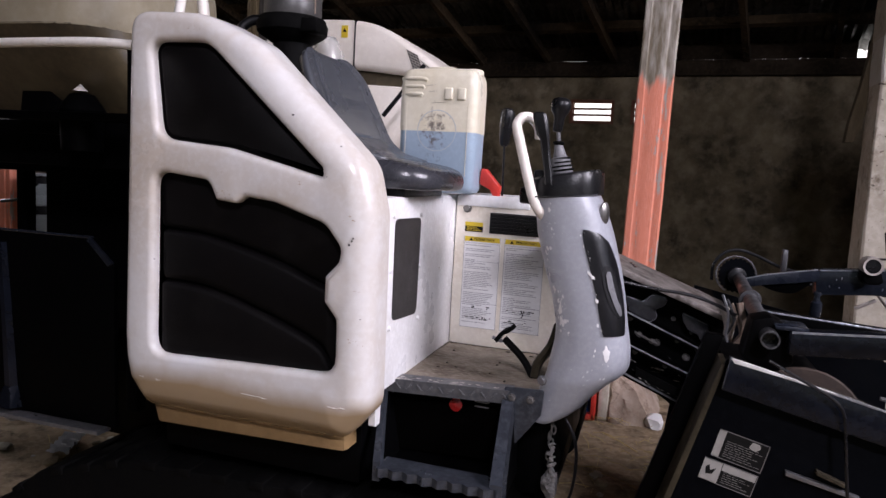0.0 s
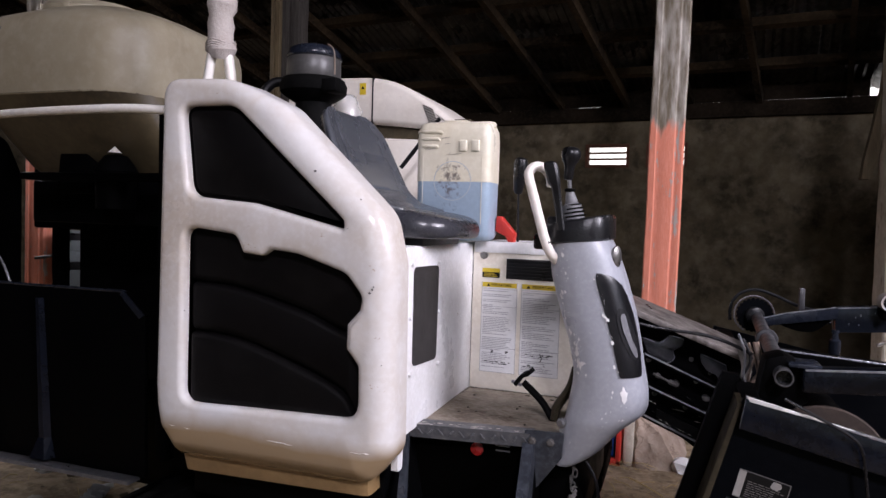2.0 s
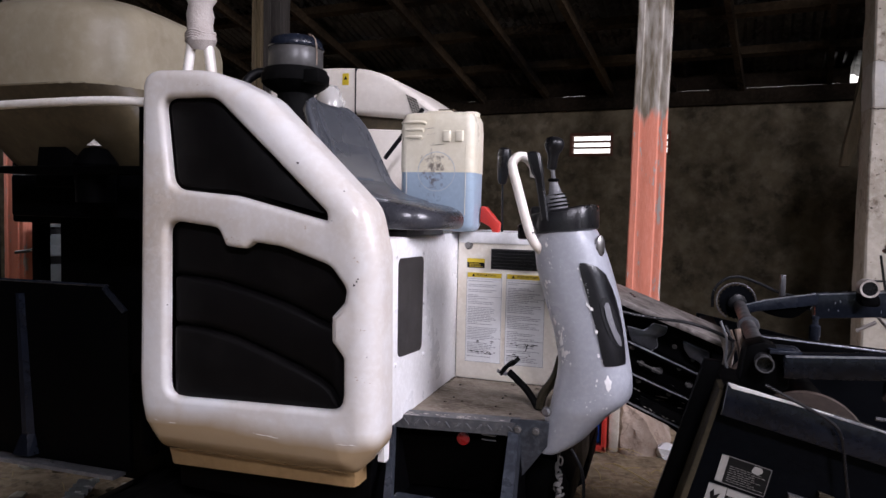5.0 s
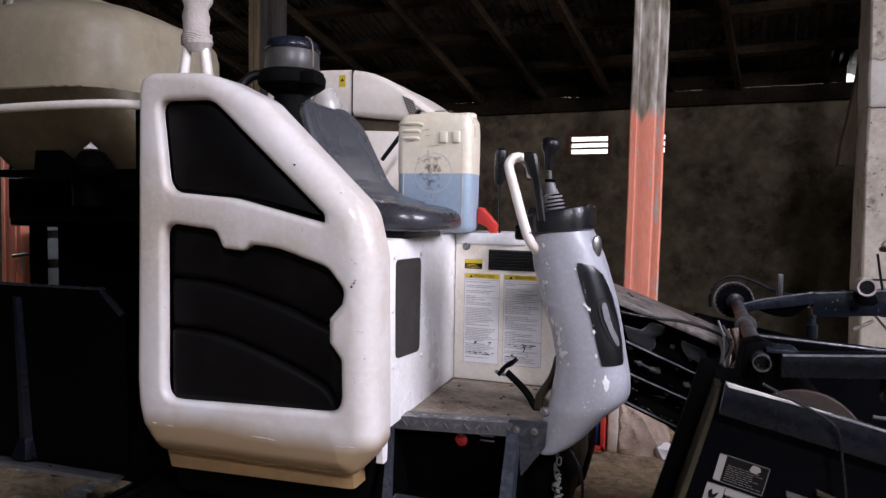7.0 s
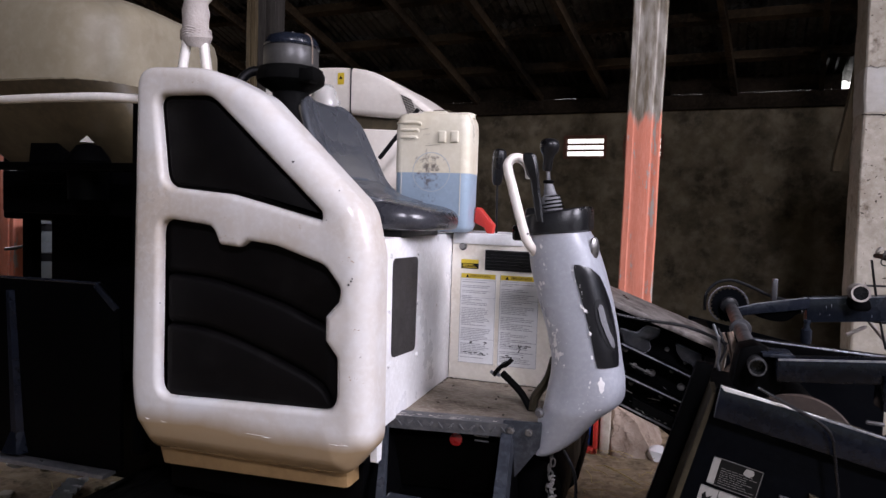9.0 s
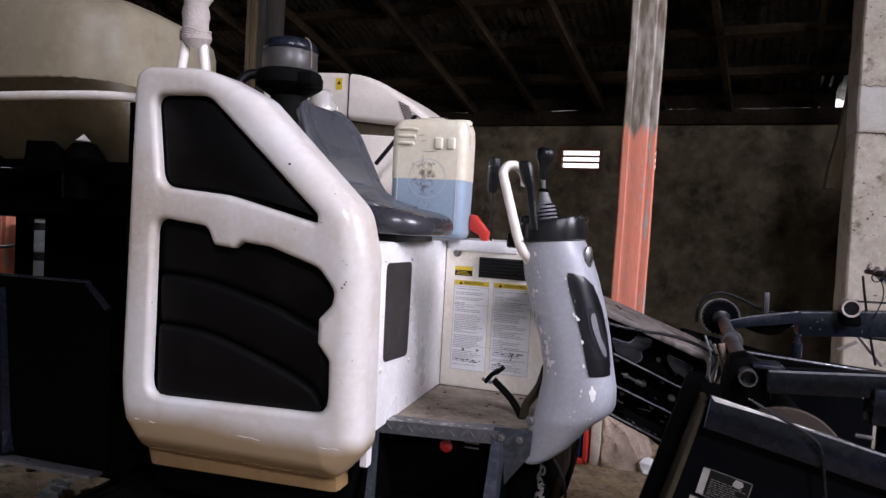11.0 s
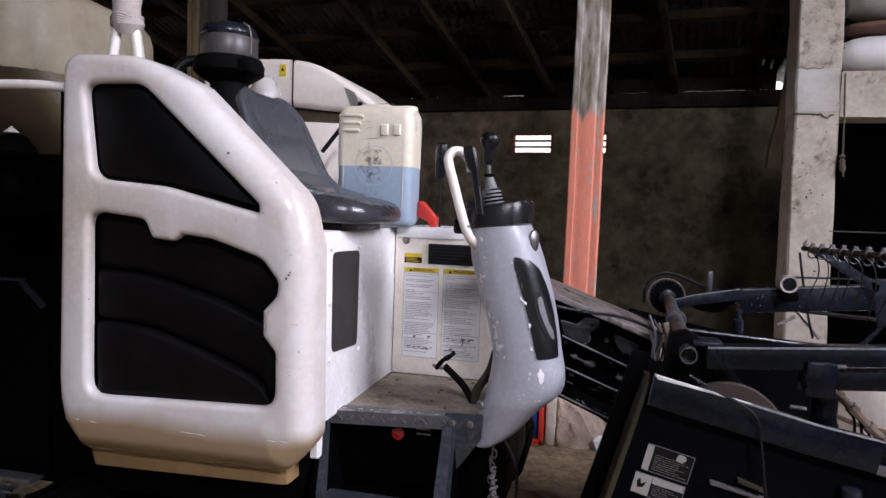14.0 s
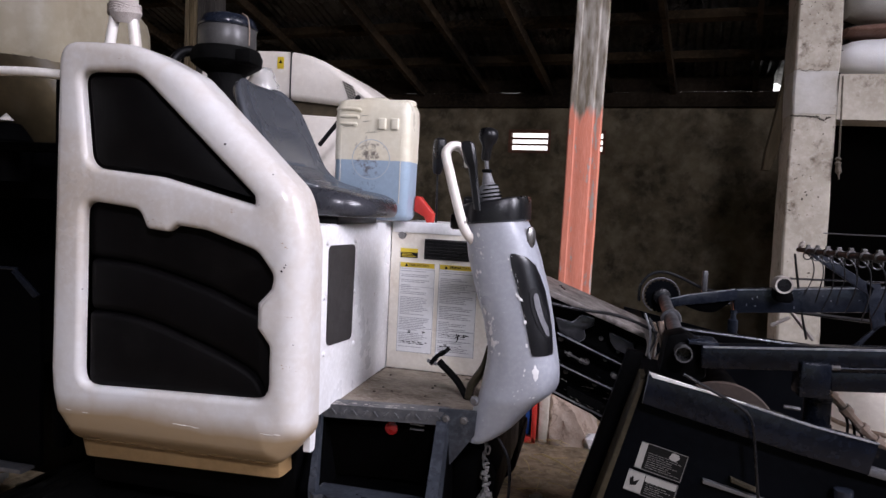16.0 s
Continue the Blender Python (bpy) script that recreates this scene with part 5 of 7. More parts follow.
# clear ribbed reservoir beside the air cleaner
M["clear_plastic"] = bpy.data.materials.new("clear_plastic")
M["clear_plastic"].use_nodes = True
_c = M["clear_plastic"].node_tree.nodes["Principled BSDF"]
_c.inputs["Base Color"].default_value, _c.inputs["Roughness"].default_value = (0.95, 0.94, 0.91, 1), 0.14
_c.inputs["Transmission Weight"].default_value, _c.inputs["IOR"].default_value = 0.72, 1.45
prof = [(0.052, 1.19 + 0.008 * k + 0.0) for k in range(3)]
for k in range(27):
    z = 1.215 + 0.017 * k
    prof.append(((0.058 if k % 2 else 0.051) * (1.0 if z < 1.60 else max(0.30, 1.0 - 8.0 * (z - 1.60))), z))
bm = B(); lathe(bm, prof + [(r - 0.002, z) for r, z in prof[::-1]], at=(-0.936, 2.24, 0.0), n=32); part("reservoir", bm, "clear_plastic", rig, "clear ribbed plastic reservoir bottle", angle=60)

# steering column
SEC = [(1.235, -0.172, -0.030), (1.18, -0.166, 0.0), (1.12, -0.158, 0.022), (1.036, -0.134, 0.047), (0.97, -0.111, 0.061), (0.905, -0.097, 0.072), (0.875, -0.096, 0.078), (0.85, -0.099, 0.083), (0.815, -0.105, 0.085), (0.80, -0.107, 0.079), (0.768, -0.113, 0.040), (0.73, -0.127, 0.006), (0.70, -0.136, -0.018), (0.676, -0.137, -0.046), (0.664, -0.136, -0.066), (0.658, -0.133, -0.080)]


def column_at(z):
    for (z1, a1, b1), (z0, a0, b0) in zip(SEC, SEC[1:]):
        if z >= z0:
            t = min(1.0, (z - z0) / (z1 - z0))
            return a0 + (a1 - a0) * t, b0 + (b1 - b0) * t
    return SEC[-1][1:]


def column_point(deg, z, out=0.0):
    """A place on the column's skin, by the bearing round it and the height."""
    a, b = column_at(z)
    c, s = math.cos(radians(deg)), math.sin(radians(deg))
    f = (abs(c) ** 2.8 + abs(s) ** 2.8) ** (-1 / 2.8)
    return ((a + b) / 2 + ((b - a) / 2 + out) * c * f, 1.92 + ((0.12 if z > 0.78 else 0.12 - 0.30 * (0.78 - z)) + out) * s * f, z)


bm = B()
zs = [1.235 - (1.235 - 0.658) * k / 52 for k in range(53)]
rings = [[column_point(360 * q / 48, z) for q in range(48)] for z in zs]
rings.append([((x + 0.108) * 0.85 - 0.108, (y - 1.92) * 0.85 + 1.92, 0.654) for x, y, z in rings[-1]])
loft(bm, rings)
column = part("steering_column", bm, "column", rig, "grey painted steering column with chipped paint", angle=60)


def skin_patch(rows, out, name, mat, label="", parent=None):
    """A thin plate that hugs the column; rows: (height, bearing at one side, bearing at the other)."""
    bm = B()
    g = [[bm.verts.new(column_point(a + (b - a) * i / 10, z, out)) for i in range(11)] for z, a, b in rows]
    for r, s in zip(g, g[1:]):
        for i in range(10):
            bm.faces.new((r[i], r[i + 1], s[i + 1], s[i]))
    return part(name, bm, mat, parent or column, label, angle=60)


ROWS_D = [(1.138, -70, -62), (1.130, -72, -48), (1.110, -73, -36), (1.08, -72.5, -30), (1.05, -72, -26), (1.0, -71, -23.5), (0.96, -70.5, -24), (0.93, -69.5, -26), (0.905, -68.5, -29), (0.898, -67, -32)]
M["decal"] = material("scuffed_black_decal", (0.004, 0.004, 0.005), 0.34, light=(0.012, 0.012, 0.013), scale=8, grain=120, bump=0.03, spot=(0.10, 0.10, 0.105), spot_at=0.70, spot_scale=20, spec=0.4, rough_var=0.10)
skin_patch(ROWS_D, 0.0025, "decal_panel", "decal", "glossy black inset panel with flaking edge")
skin_patch([(1.058, -53, -46), (1.045, -58, -41), (1.01, -59, -36), (0.975, -56, -33), (0.950, -50, -32), (0.938, -44, -35)], 0.0038, "emblem_recess", material("matt_black_recess", (0.006, 0.006, 0.007), 0.6, scale=20, grain=90, bump=0.02, spec=0.2), "matt black oval recess")
# grey oval; its base is lifted so the highlight lies in the colour
skin_patch([(1.046, -51, -47), (1.037, -54, -46), (1.01, -54, -45), (0.985, -51, -43), (0.965, -48, -38), (0.950, -44, -37), (0.944, -41, -38)], 0.0060, "emblem", material("dull_grey_emblem", (0.17, 0.17, 0.18), 0.28, dark=(0.05, 0.05, 0.055), scale=14, grain=90, bump=0.04), "plain grey oval emblem")
M["chip"] = material("chipped_white_primer", (0.72, 0.71, 0.70), 0.6, scale=20, grain=90, bump=0.1)
rc = random.Random(11)


def chips(n, da, db, za, zb, size, out=0.0007, name="flaked_paint"):
    bm = B()
    for k in range(n):
        d, z, r = rc.uniform(da, db), rc.uniform(za, zb), size * (0.14 + 0.86 * rc.random() ** 4)
        ring = [column_point(d + math.degrees(r * math.cos(q) / 0.11) * rc.uniform(0.45, 1.3), z + r * math.sin(q) * rc.uniform(0.6, 1.8), out) for q in [2 * math.pi * i / 8 for i in range(8)]]
        bm.faces.new([bm.verts.new(p) for p in ring])
    return part(name, bm, "chip", column, "flakes of white where the paint has chipped", smooth=False, kind="stuff")


chips(60, -138, -116, 0.885, 0.995, 0.007)
chips(26, -136, -122, 1.02, 1.10, 0.005)
chips(22, -75, -69, 0.895, 1.14, 0.0055, 0.0032)
bm = B(); bm.faces.new([bm.verts.new(column_point(-64 + math.degrees(0.0085 * math.cos(q) / 0.11) * (1 + 0.25 * math.sin(5 * q)), 0.858 + 0.017 * math.sin(q) * (1 + 0.2 * math.cos(4 * q)), 0.0009)) for q in [2 * math.pi * i / 20 for i in range(20)]]); part("bare_patch", bm, "chip", column, "white patch of bare primer", smooth=False)
chips(14, -90, -60, 0.79, 0.87, 0.003)
chips(24, -132, -108, 1.10, 1.2, 0.005)
chips(30, -130, -40, 0.72, 1.2, 0.0025)
bm = B(); lathe(bm, [(0.017, 0.0), (0.017, 0.006), (0.012, 0.010), (0.0, 0.011)], n=20, m=turned(column_point(-30, 1.175), Vector(column_point(-30, 1.175, 0.05))) @ Matrix.Diagonal((1.0, 1.6, 1, 1))); part("key_switch", bm, "chrome", column, "round key switch")
# collar, tilted up towards the front
bm = B()
rings = []
for h, k in ((-0.012, 0.95), (-0.008, 1.0), (0.25, 1.0), (0.8, 0.985), (0.95, 0.955), (1.0, 0.90), (1.0, 0.66), (0.82, 0.62), (0.80, 0.1)):
    ring = []
    for x, y, _ in squircle(-0.097, 1.92, 0.084 * k, 0.126 * k, 0, 40, 3.2):
        u = max(0.0, min(1.0, (x + 0.178) / 0.160))
        ring.append((x, y, 1.211 + 0.016 * u + (h * (0.036 + 0.014 * u) if h > 0 else h)))
    rings.append(ring)
loft(bm, rings)
M["collar"] = material("scuffed_black_plastic", (0.006, 0.006, 0.007), 0.30, light=(0.017, 0.017, 0.018), scale=8, grain=160, bump=0.1, spot=(0.20, 0.195, 0.19), spot_at=0.64, spot_scale=26, spot_soft=0.05, spec=0.4)
part("collar", bm, "collar", column, "scuffed black plastic collar")
bolt(column, (-0.158, 1.80, 1.205), (-0.3, -1, 0), 0.011)
bm = B(); box(bm, -0.205, -0.16, 1.86, 1.96, 1.185, 1.225, 0.008); part("collar_lug", bm, "black", column)
bolt(column, (-0.107, 1.803, 0.776), (-0.3, -1, 0), 0.0095, "bolt", "steel_grey")
# grab handle
bm = B(); sweep(bm, bend([(-0.132, 1.86, 1.145), (-0.142, 1.825, 1.165), (-0.153, 1.802, 1.186), (-0.166, 1.795, 1.222), (-0.192, 1.795, 1.309), (-0.206, 1.797, 1.356), (-0.207, 1.80, 1.372), (-0.197, 1.808, 1.385), (-0.183, 1.83, 1.386), (-0.174, 1.86, 1.376), (-0.172, 1.89, 1.362), (-0.172, 1.90, 1.345)], 6), 0.0118, 12); part("grab_handle", bm, "tube_white", column, "white bent tube handle")
# levers
M["boot"] = material("dusty_grey_rubber", (0.13, 0.13, 0.135), 0.6, light=(0.2, 0.2, 0.205), scale=20, grain=120, bump=0.05)
bm = B(); sweep(bm, [(-0.126, 1.92, 1.325), (-0.131, 1.92, 1.372)], 0.0052, 8); part("lever", bm, "steel_grey", column)
bm = B(); lathe(bm, [(0.011, 0), (0.014, 0.003), (0.0145, 0.006), (0.011, 0.009)], at=(-0.1275, 1.92, 1.331), n=14); part("lever_nut", bm, "rubber", column)
knob_m = turned((-0.133, 1.92, 1.362), (-0.127, 1.92, 1.444))
bm = B(); lathe(bm, [(0.0, 0.0), (0.009, 0.0), (0.0120, 0.005), (0.0128, 0.030), (0.0150, 0.040), (0.0215, 0.049), (0.0250, 0.060), (0.0248, 0.070), (0.0205, 0.078), (0.0115, 0.0825), (0.0, 0.0835)], n=24, m=knob_m); part("knob", bm, "black", column, "black rounded lever knob")
bm = B(); lathe(bm, [(0.0285, 0), (0.024, 0.046), (0.0165, 0.052), (0.0098, 0.082), (0.0085, 0.086), (0.0, 0.087)], n=24, m=turned((-0.113, 1.92, 1.252), (-0.129, 1.92, 1.340))); part("boot", bm, "boot", column, "grey rubber boot with black rings")
for k in range(5):
    bm = B(); lathe(bm, [(0.022 - 0.0012 * k, 0), (0.0315 - 0.0019 * k, 0.0012), (0.0315 - 0.0019 * k, 0.0046), (0.022 - 0.0012 * k, 0.0058)], n=24, m=turned((-0.1125 - 0.0016 * k, 1.92, 1.258 + 0.0092 * k), (-0.1285 - 0.0016 * k, 1.92, 1.346 + 0.0092 * k))); part("boot_ring", bm, "rubber", column)
bm = B()
loft(bm, [[(x + px * w, 1.80 + py * d, z) for px, py in ((-1, -0.6), (-0.6, -1), (0.6, -1), (1, -0.6), (1, 0.6), (0.6, 1), (-0.6, 1), (-1, 0.6))] for x, z, w, d in ((-0.125, 1.235, 0.009, 0.007), (-0.136, 1.30, 0.0095, 0.007), (-0.142, 1.336, 0.0105, 0.008), (-0.146, 1.346, 0.0145, 0.011), (-0.155, 1.384, 0.0160, 0.012), (-0.157, 1.393, 0.0145, 0.011), (-0.158, 1.397, 0.009, 0.007))])
part("lever", bm, "black", column, "flat black lever with grip", angle=30)
bm = B(); box(bm, -0.168, -0.128, 1.83, 1.90, 1.235, 1.268, 0.008); part("lever_gate", bm, "black", column, "black lever gate")
bm = B(); sweep(bm, [(-0.334, 2.25, 1.15), (-0.338, 2.25, 1.35)], 0.0035, 6); lv2 = part("lever_rod", bm, "black", rig, "thin lever rod with long black grip")
bm = B(); lathe(bm, [(0.010, 0), (0.015, 0.010), (0.0205, 0.06), (0.0222, 0.092), (0.0190, 0.106), (0.010, 0.112), (0.0, 0.113)], n=20, m=turned((-0.339, 2.25, 1.338), (-0.332, 2.25, 1.45))); part("grip", bm, "black", lv2)
# small fittings at the foot of the column
M["cord_pale"] = material("grimy_pale_cord", (0.20, 0.19, 0.185), 0.85, dark=(0.10, 0.095, 0.09), light=(0.42, 0.41, 0.40), scale=25, grain=120, bump=0.3, amount=0.9)
rq = random.Random(14)
bm = B()
for k in range(9):
    z0 = 0.648 - k * 0.017
    cx = -0.085 + 0.005 * math.sin(k * 2.1)
    sweep(bm, [(cx + 0.0055 * math.cos(q) * (1 if k % 2 else 0.3), 1.88 + 0.0055 * math.cos(q) * (0.3 if k % 2 else 1), z0 + 0.011 * math.sin(q)) for q in [2 * math.pi * i / 10 for i in range(11)]], 0.0028, 5, caps=False)
chn = part("chain", bm, "bolt_dull", rig, "grimy short chain below the column")
for k in range(24):
    z0, a0 = 0.600 - 0.0048 * k, rq.uniform(0, 6.28)
    p = Vector((-0.078 + rq.gauss(0, 0.005), 1.868, z0))
    d = Vector((math.cos(a0), -0.3, 0.6 * math.sin(a0)))
    ln = rq.uniform(0.006, 0.016)
    bm = B(); sweep(bm, [p - d * ln * 0.5, p, p + d * ln * 0.7 + Vector((0, 0, -0.002))], [rq.uniform(0.002, 0.005), rq.uniform(0.003, 0.006), 0.0012], 6); part("cord_end", bm, "cord_pale", chn, "frayed pale cord end")
bm = B()
bmesh.ops.create_icosphere(bm, subdivisions=3, radius=0.026)
for v in bm.verts:
    k = 1 + 0.5 * noise.noise(Vector(v.co) * 60)
    v.co = Vector((v.co.x * k * 0.85 - 0.079, v.co.y * k * 0.8 + 1.885, v.co.z * k * 1.25 + 0.488))
part("rag_lump", bm, "cord_pale", rig, "pale rag tied to the chain", angle=60)
bm = B(); sweep(bm, bend([(-0.055, 1.88, 0.665), (-0.025, 1.86, 0.62), (-0.018, 1.85, 0.55), (-0.03, 1.86, 0.47), (-0.06, 1.88, 0.42)], 6), 0.004, 8); part("cable", bm, "black", rig)

# grain tank
CX, CY = -1.775, 2.08
bm = B()
# darker than the tank because shade on the downward faces is in the colour
M["funnel"] = material("brown_shade_tone", (0.092, 0.071, 0.038), 0.55, dark=(0.030, 0.022, 0.011), light=(0.12, 0.092, 0.05), scale=2.6, grain=40, bump=0.05, spot=(0.022, 0.016, 0.010), spot_at=0.6, spot_scale=7, spot_soft=0.12, amount=0.9)
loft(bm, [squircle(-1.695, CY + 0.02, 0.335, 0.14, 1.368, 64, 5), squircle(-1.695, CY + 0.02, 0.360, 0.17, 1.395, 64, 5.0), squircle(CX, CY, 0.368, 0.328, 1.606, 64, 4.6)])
part("funnel", bm, "funnel", rig, "brown funnel under the tank, shade in its colour", angle=35)
bm = B()
loft(bm, [squircle(CX, CY, 0.375 * k, 0.333 * k, z, 72, p) for k, z, p in ((0.955, 1.596, 4.6), (0.982, 1.604, 4.6), (0.992, 1.622, 4.6), (1.0, 1.72, 4.6), (0.995, 1.785, 4.6), (0.978, 1.822, 4.4), (0.94, 1.846, 4.0), (0.88, 1.862, 3.6), (0.70, 1.893, 2.8), (0.52, 1.905, 2.0))])
gt = part("grain_tank", bm, "hopper", rig, "cream plastic grain tank with a funnel base", angle=35)
bm = B(); lathe(bm, [(0.185, 0.0), (0.19, 0.005), (0.19, 0.03), (0.18, 0.04), (0.165, 0.055), (0.0, 0.06)], at=(CX - 0.08, CY, 1.895), n=40); part("tank_lid", bm, "hopper", gt, "round cream lid")
for k in range(10):
    a = 2 * math.pi * k / 10
    bm = B(); box(bm, -0.012, 0.012, -0.006, 0.006, 0, 0.03, 0.003, m=Matrix.Translation((CX - 0.08 + 0.19 * math.cos(a), CY + 0.19 * math.sin(a), 1.90)) @ pose(0, 0, 0, 0, 0, math.degrees(a) + 90)); part("lid_lug", bm, "hopper", gt)
bm = B(); box(bm, -1.939, -1.927, 1.744, 1.756, 1.732, 1.803, 0.002); part("sight_slot", bm, "black", gt, "dark sight slot")
for dx in (-0.026, 0.024):
    for z in (1.712, 1.811):
        bolt(gt, (-1.933 + dx, 1.752, z), (0, -1, 0), 0.006, "screw", "steel_grey")
bm = B(); sweep(bm, bend([(-2.0, 1.62, 1.503), (-1.8, 1.60, 1.508), (-1.5, 1.56, 1.508), (-1.2, 1.545, 1.506), (-1.07, 1.555, 1.500)], 5), 0.0115, 10); part("guard_rail", bm, "tube_white", rig, "white painted guard tube")
# white strip added in place of the back-lit rim of tank and funnel
bm = B(); sweep(bm, [(-2.078, 1.76, 1.622), (-2.0, 1.70, 1.545)], 0.004, 8); part("stay", bm, "tube_white", rig)
# wrapped canopy pole over its splayed feet
for x0, y0 in ((-1.085, 1.69), (-0.985, 1.72), (-1.03, 1.79)):
    bm = B(); sweep(bm, [(x0, y0, 1.45), (-1.04 + (x0 + 1.04) * 0.35, 1.72 + (y0 - 1.72) * 0.35, 1.70)], 0.0125, 10); part("pole_foot", bm, "tube_white", rig, "white splayed tube foot")
bm = B()
sweep(bm, [(-1.04 + 0.004 * math.sin(k * 1.3), 1.72 + 0.004 * math.cos(k * 1.7), 1.665 + 0.022 * k) for k in range(30)], [0.030 + 0.006 * abs(math.sin(k * 1.9)) + (0.004 if k in (1, 6, 7) else 0) for k in range(30)], 14)
part("pole_wrap", bm, "cloth", rig, "canopy pole wrapped in grey rag and cord", angle=35)
bm = B()
for k in range(4):
    z = 1.685 + 0.006 * k
    sweep(bm, [(-1.04 + 0.037 * math.cos(q), 1.72 + 0.037 * math.sin(q), z + 0.004 * math.sin(3 * q)) for q in [2 * math.pi * i / 16 for i in range(17)]], 0.0035, 5, caps=False)
part("cord_lashing", bm, "cloth", rig)

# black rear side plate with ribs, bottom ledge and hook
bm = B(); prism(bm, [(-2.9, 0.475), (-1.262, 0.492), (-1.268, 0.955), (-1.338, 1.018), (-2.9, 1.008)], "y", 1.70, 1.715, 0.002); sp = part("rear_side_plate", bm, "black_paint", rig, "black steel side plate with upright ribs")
bm = B(); sweep(bm, [(-2.9, 1.70, 1.008), (-1.338, 1.70, 1.019)], 0.0045, 6); part("folded_edge", bm, "steel_dark", sp)
bm = B(); prism(bm, [(-1.342, 1.020), (-1.265, 0.955), (-1.280, 0.945), (-1.352, 1.010)], "y", 1.692, 1.70, 0.001); part("folded_corner", bm, "steel_dark", sp, "worn folded corner")
for x, dx in ((-1.640, 0.03), (-1.872, 0.03), (-2.25, 0.03)):
    bm = B(); loft(bm, [[(x - dx - 0.010, 1.70, z), (x - dx, 1.688, z), (x - dx + 0.012, 1.688, z), (x - dx + 0.02, 1.70, z)] if z > 0.9 else [(x - 0.016, 1.70, z), (x - 0.008, 1.684, z), (x + 0.012, 1.684, z), (x + 0.024, 1.70, z)] for z in (0.56, 0.98)]); part("rib", bm, "steel_dimmed", sp, "dark upright rib")
    bm = B(); loft(bm, [[(x - 0.04, 1.70, 0.50), (x - 0.03, 1.67, 0.50), (x + 0.03, 1.67, 0.50), (x + 0.04, 1.70, 0.50)], [(x - 0.02, 1.70, 0.56), (x - 0.01, 1.683, 0.56), (x + 0.012, 1.683, 0.56), (x + 0.025, 1.70, 0.56)]]); part("rib_foot", bm, "steel_dimmed", sp)
bm = B(); prism(bm, [(-2.9, 0.455), (-1.29, 0.478), (-1.29, 0.490), (-2.9, 0.470)], "y", 1.665, 1.715, 0.002); part("bottom_ledge", bm, "steel_grey", sp, "grey folded bottom ledge")
bm = B(); sweep(bm, bend([(-1.985, 1.68, 0.462), (-1.985, 1.675, 0.42), (-1.955, 1.675, 0.405), (-1.922, 1.675, 0.42), (-1.92, 1.68, 0.465)], 5), 0.006, 8); part("hook", bm, "steel_dark", sp, "dark steel tie-down hook")
bm = B(); sweep(bm, bend([(-1.80, 1.71, 1.01), (-1.825, 1.71, 1.06), (-1.85, 1.71, 1.095)], 4), 0.004, 6); part("wire_end", bm, "steel_grey", sp)
bolt(rig, (-1.075, 1.60, 0.955), (-1, -0.2, 0), 0.012, "latch_pin", "steel_grey")
bm = B(); box(bm, -1.09, -1.066, 1.575, 1.60, 1.415, 1.445, 0.004); part("hinge", bm, "tube_white", rig)
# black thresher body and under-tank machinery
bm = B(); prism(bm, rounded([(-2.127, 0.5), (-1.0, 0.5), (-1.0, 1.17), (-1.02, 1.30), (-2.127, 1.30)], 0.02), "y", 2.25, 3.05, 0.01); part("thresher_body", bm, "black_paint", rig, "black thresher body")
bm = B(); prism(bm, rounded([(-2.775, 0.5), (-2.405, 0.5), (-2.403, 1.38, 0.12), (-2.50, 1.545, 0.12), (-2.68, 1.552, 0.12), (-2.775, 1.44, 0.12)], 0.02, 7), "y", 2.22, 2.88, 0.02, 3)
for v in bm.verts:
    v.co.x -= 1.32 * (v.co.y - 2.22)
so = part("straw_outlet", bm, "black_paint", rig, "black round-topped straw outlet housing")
# black plate added to keep the dim wall behind it dark
bm = B(); box(bm, -3.9, -2.80, 2.23, 2.27, 0.5, 1.44, 0.01); part("straw_chute", bm, "black_paint", so, "black plate covering the wall at the far left")
bm = B(); box(bm, -2.788, -2.782, 2.215, 2.225, 1.16, 1.46, 0.001); part("corner_rail", bm, "bolt_dull", so, "pale corner edge")
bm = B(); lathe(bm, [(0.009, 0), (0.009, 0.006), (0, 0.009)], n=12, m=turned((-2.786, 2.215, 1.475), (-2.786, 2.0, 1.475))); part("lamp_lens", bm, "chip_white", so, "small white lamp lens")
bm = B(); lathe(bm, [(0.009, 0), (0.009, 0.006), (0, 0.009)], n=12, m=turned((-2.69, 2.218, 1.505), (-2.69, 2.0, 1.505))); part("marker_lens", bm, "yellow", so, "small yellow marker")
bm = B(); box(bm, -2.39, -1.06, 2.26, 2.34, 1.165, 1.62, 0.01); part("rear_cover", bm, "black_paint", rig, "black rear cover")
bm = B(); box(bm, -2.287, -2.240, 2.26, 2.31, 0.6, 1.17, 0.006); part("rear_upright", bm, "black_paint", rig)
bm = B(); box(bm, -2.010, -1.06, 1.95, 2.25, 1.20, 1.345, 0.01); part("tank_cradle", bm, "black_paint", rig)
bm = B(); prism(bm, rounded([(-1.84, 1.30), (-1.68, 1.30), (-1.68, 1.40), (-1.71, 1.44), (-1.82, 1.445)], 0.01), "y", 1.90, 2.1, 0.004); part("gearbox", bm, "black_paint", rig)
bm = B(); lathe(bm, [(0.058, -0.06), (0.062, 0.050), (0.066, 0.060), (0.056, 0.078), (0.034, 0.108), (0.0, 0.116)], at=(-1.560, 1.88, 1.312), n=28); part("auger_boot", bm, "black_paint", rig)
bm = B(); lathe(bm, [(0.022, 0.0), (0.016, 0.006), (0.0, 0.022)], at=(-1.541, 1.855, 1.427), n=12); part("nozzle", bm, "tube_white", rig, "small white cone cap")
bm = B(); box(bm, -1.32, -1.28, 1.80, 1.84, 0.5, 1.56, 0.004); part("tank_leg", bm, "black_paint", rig)
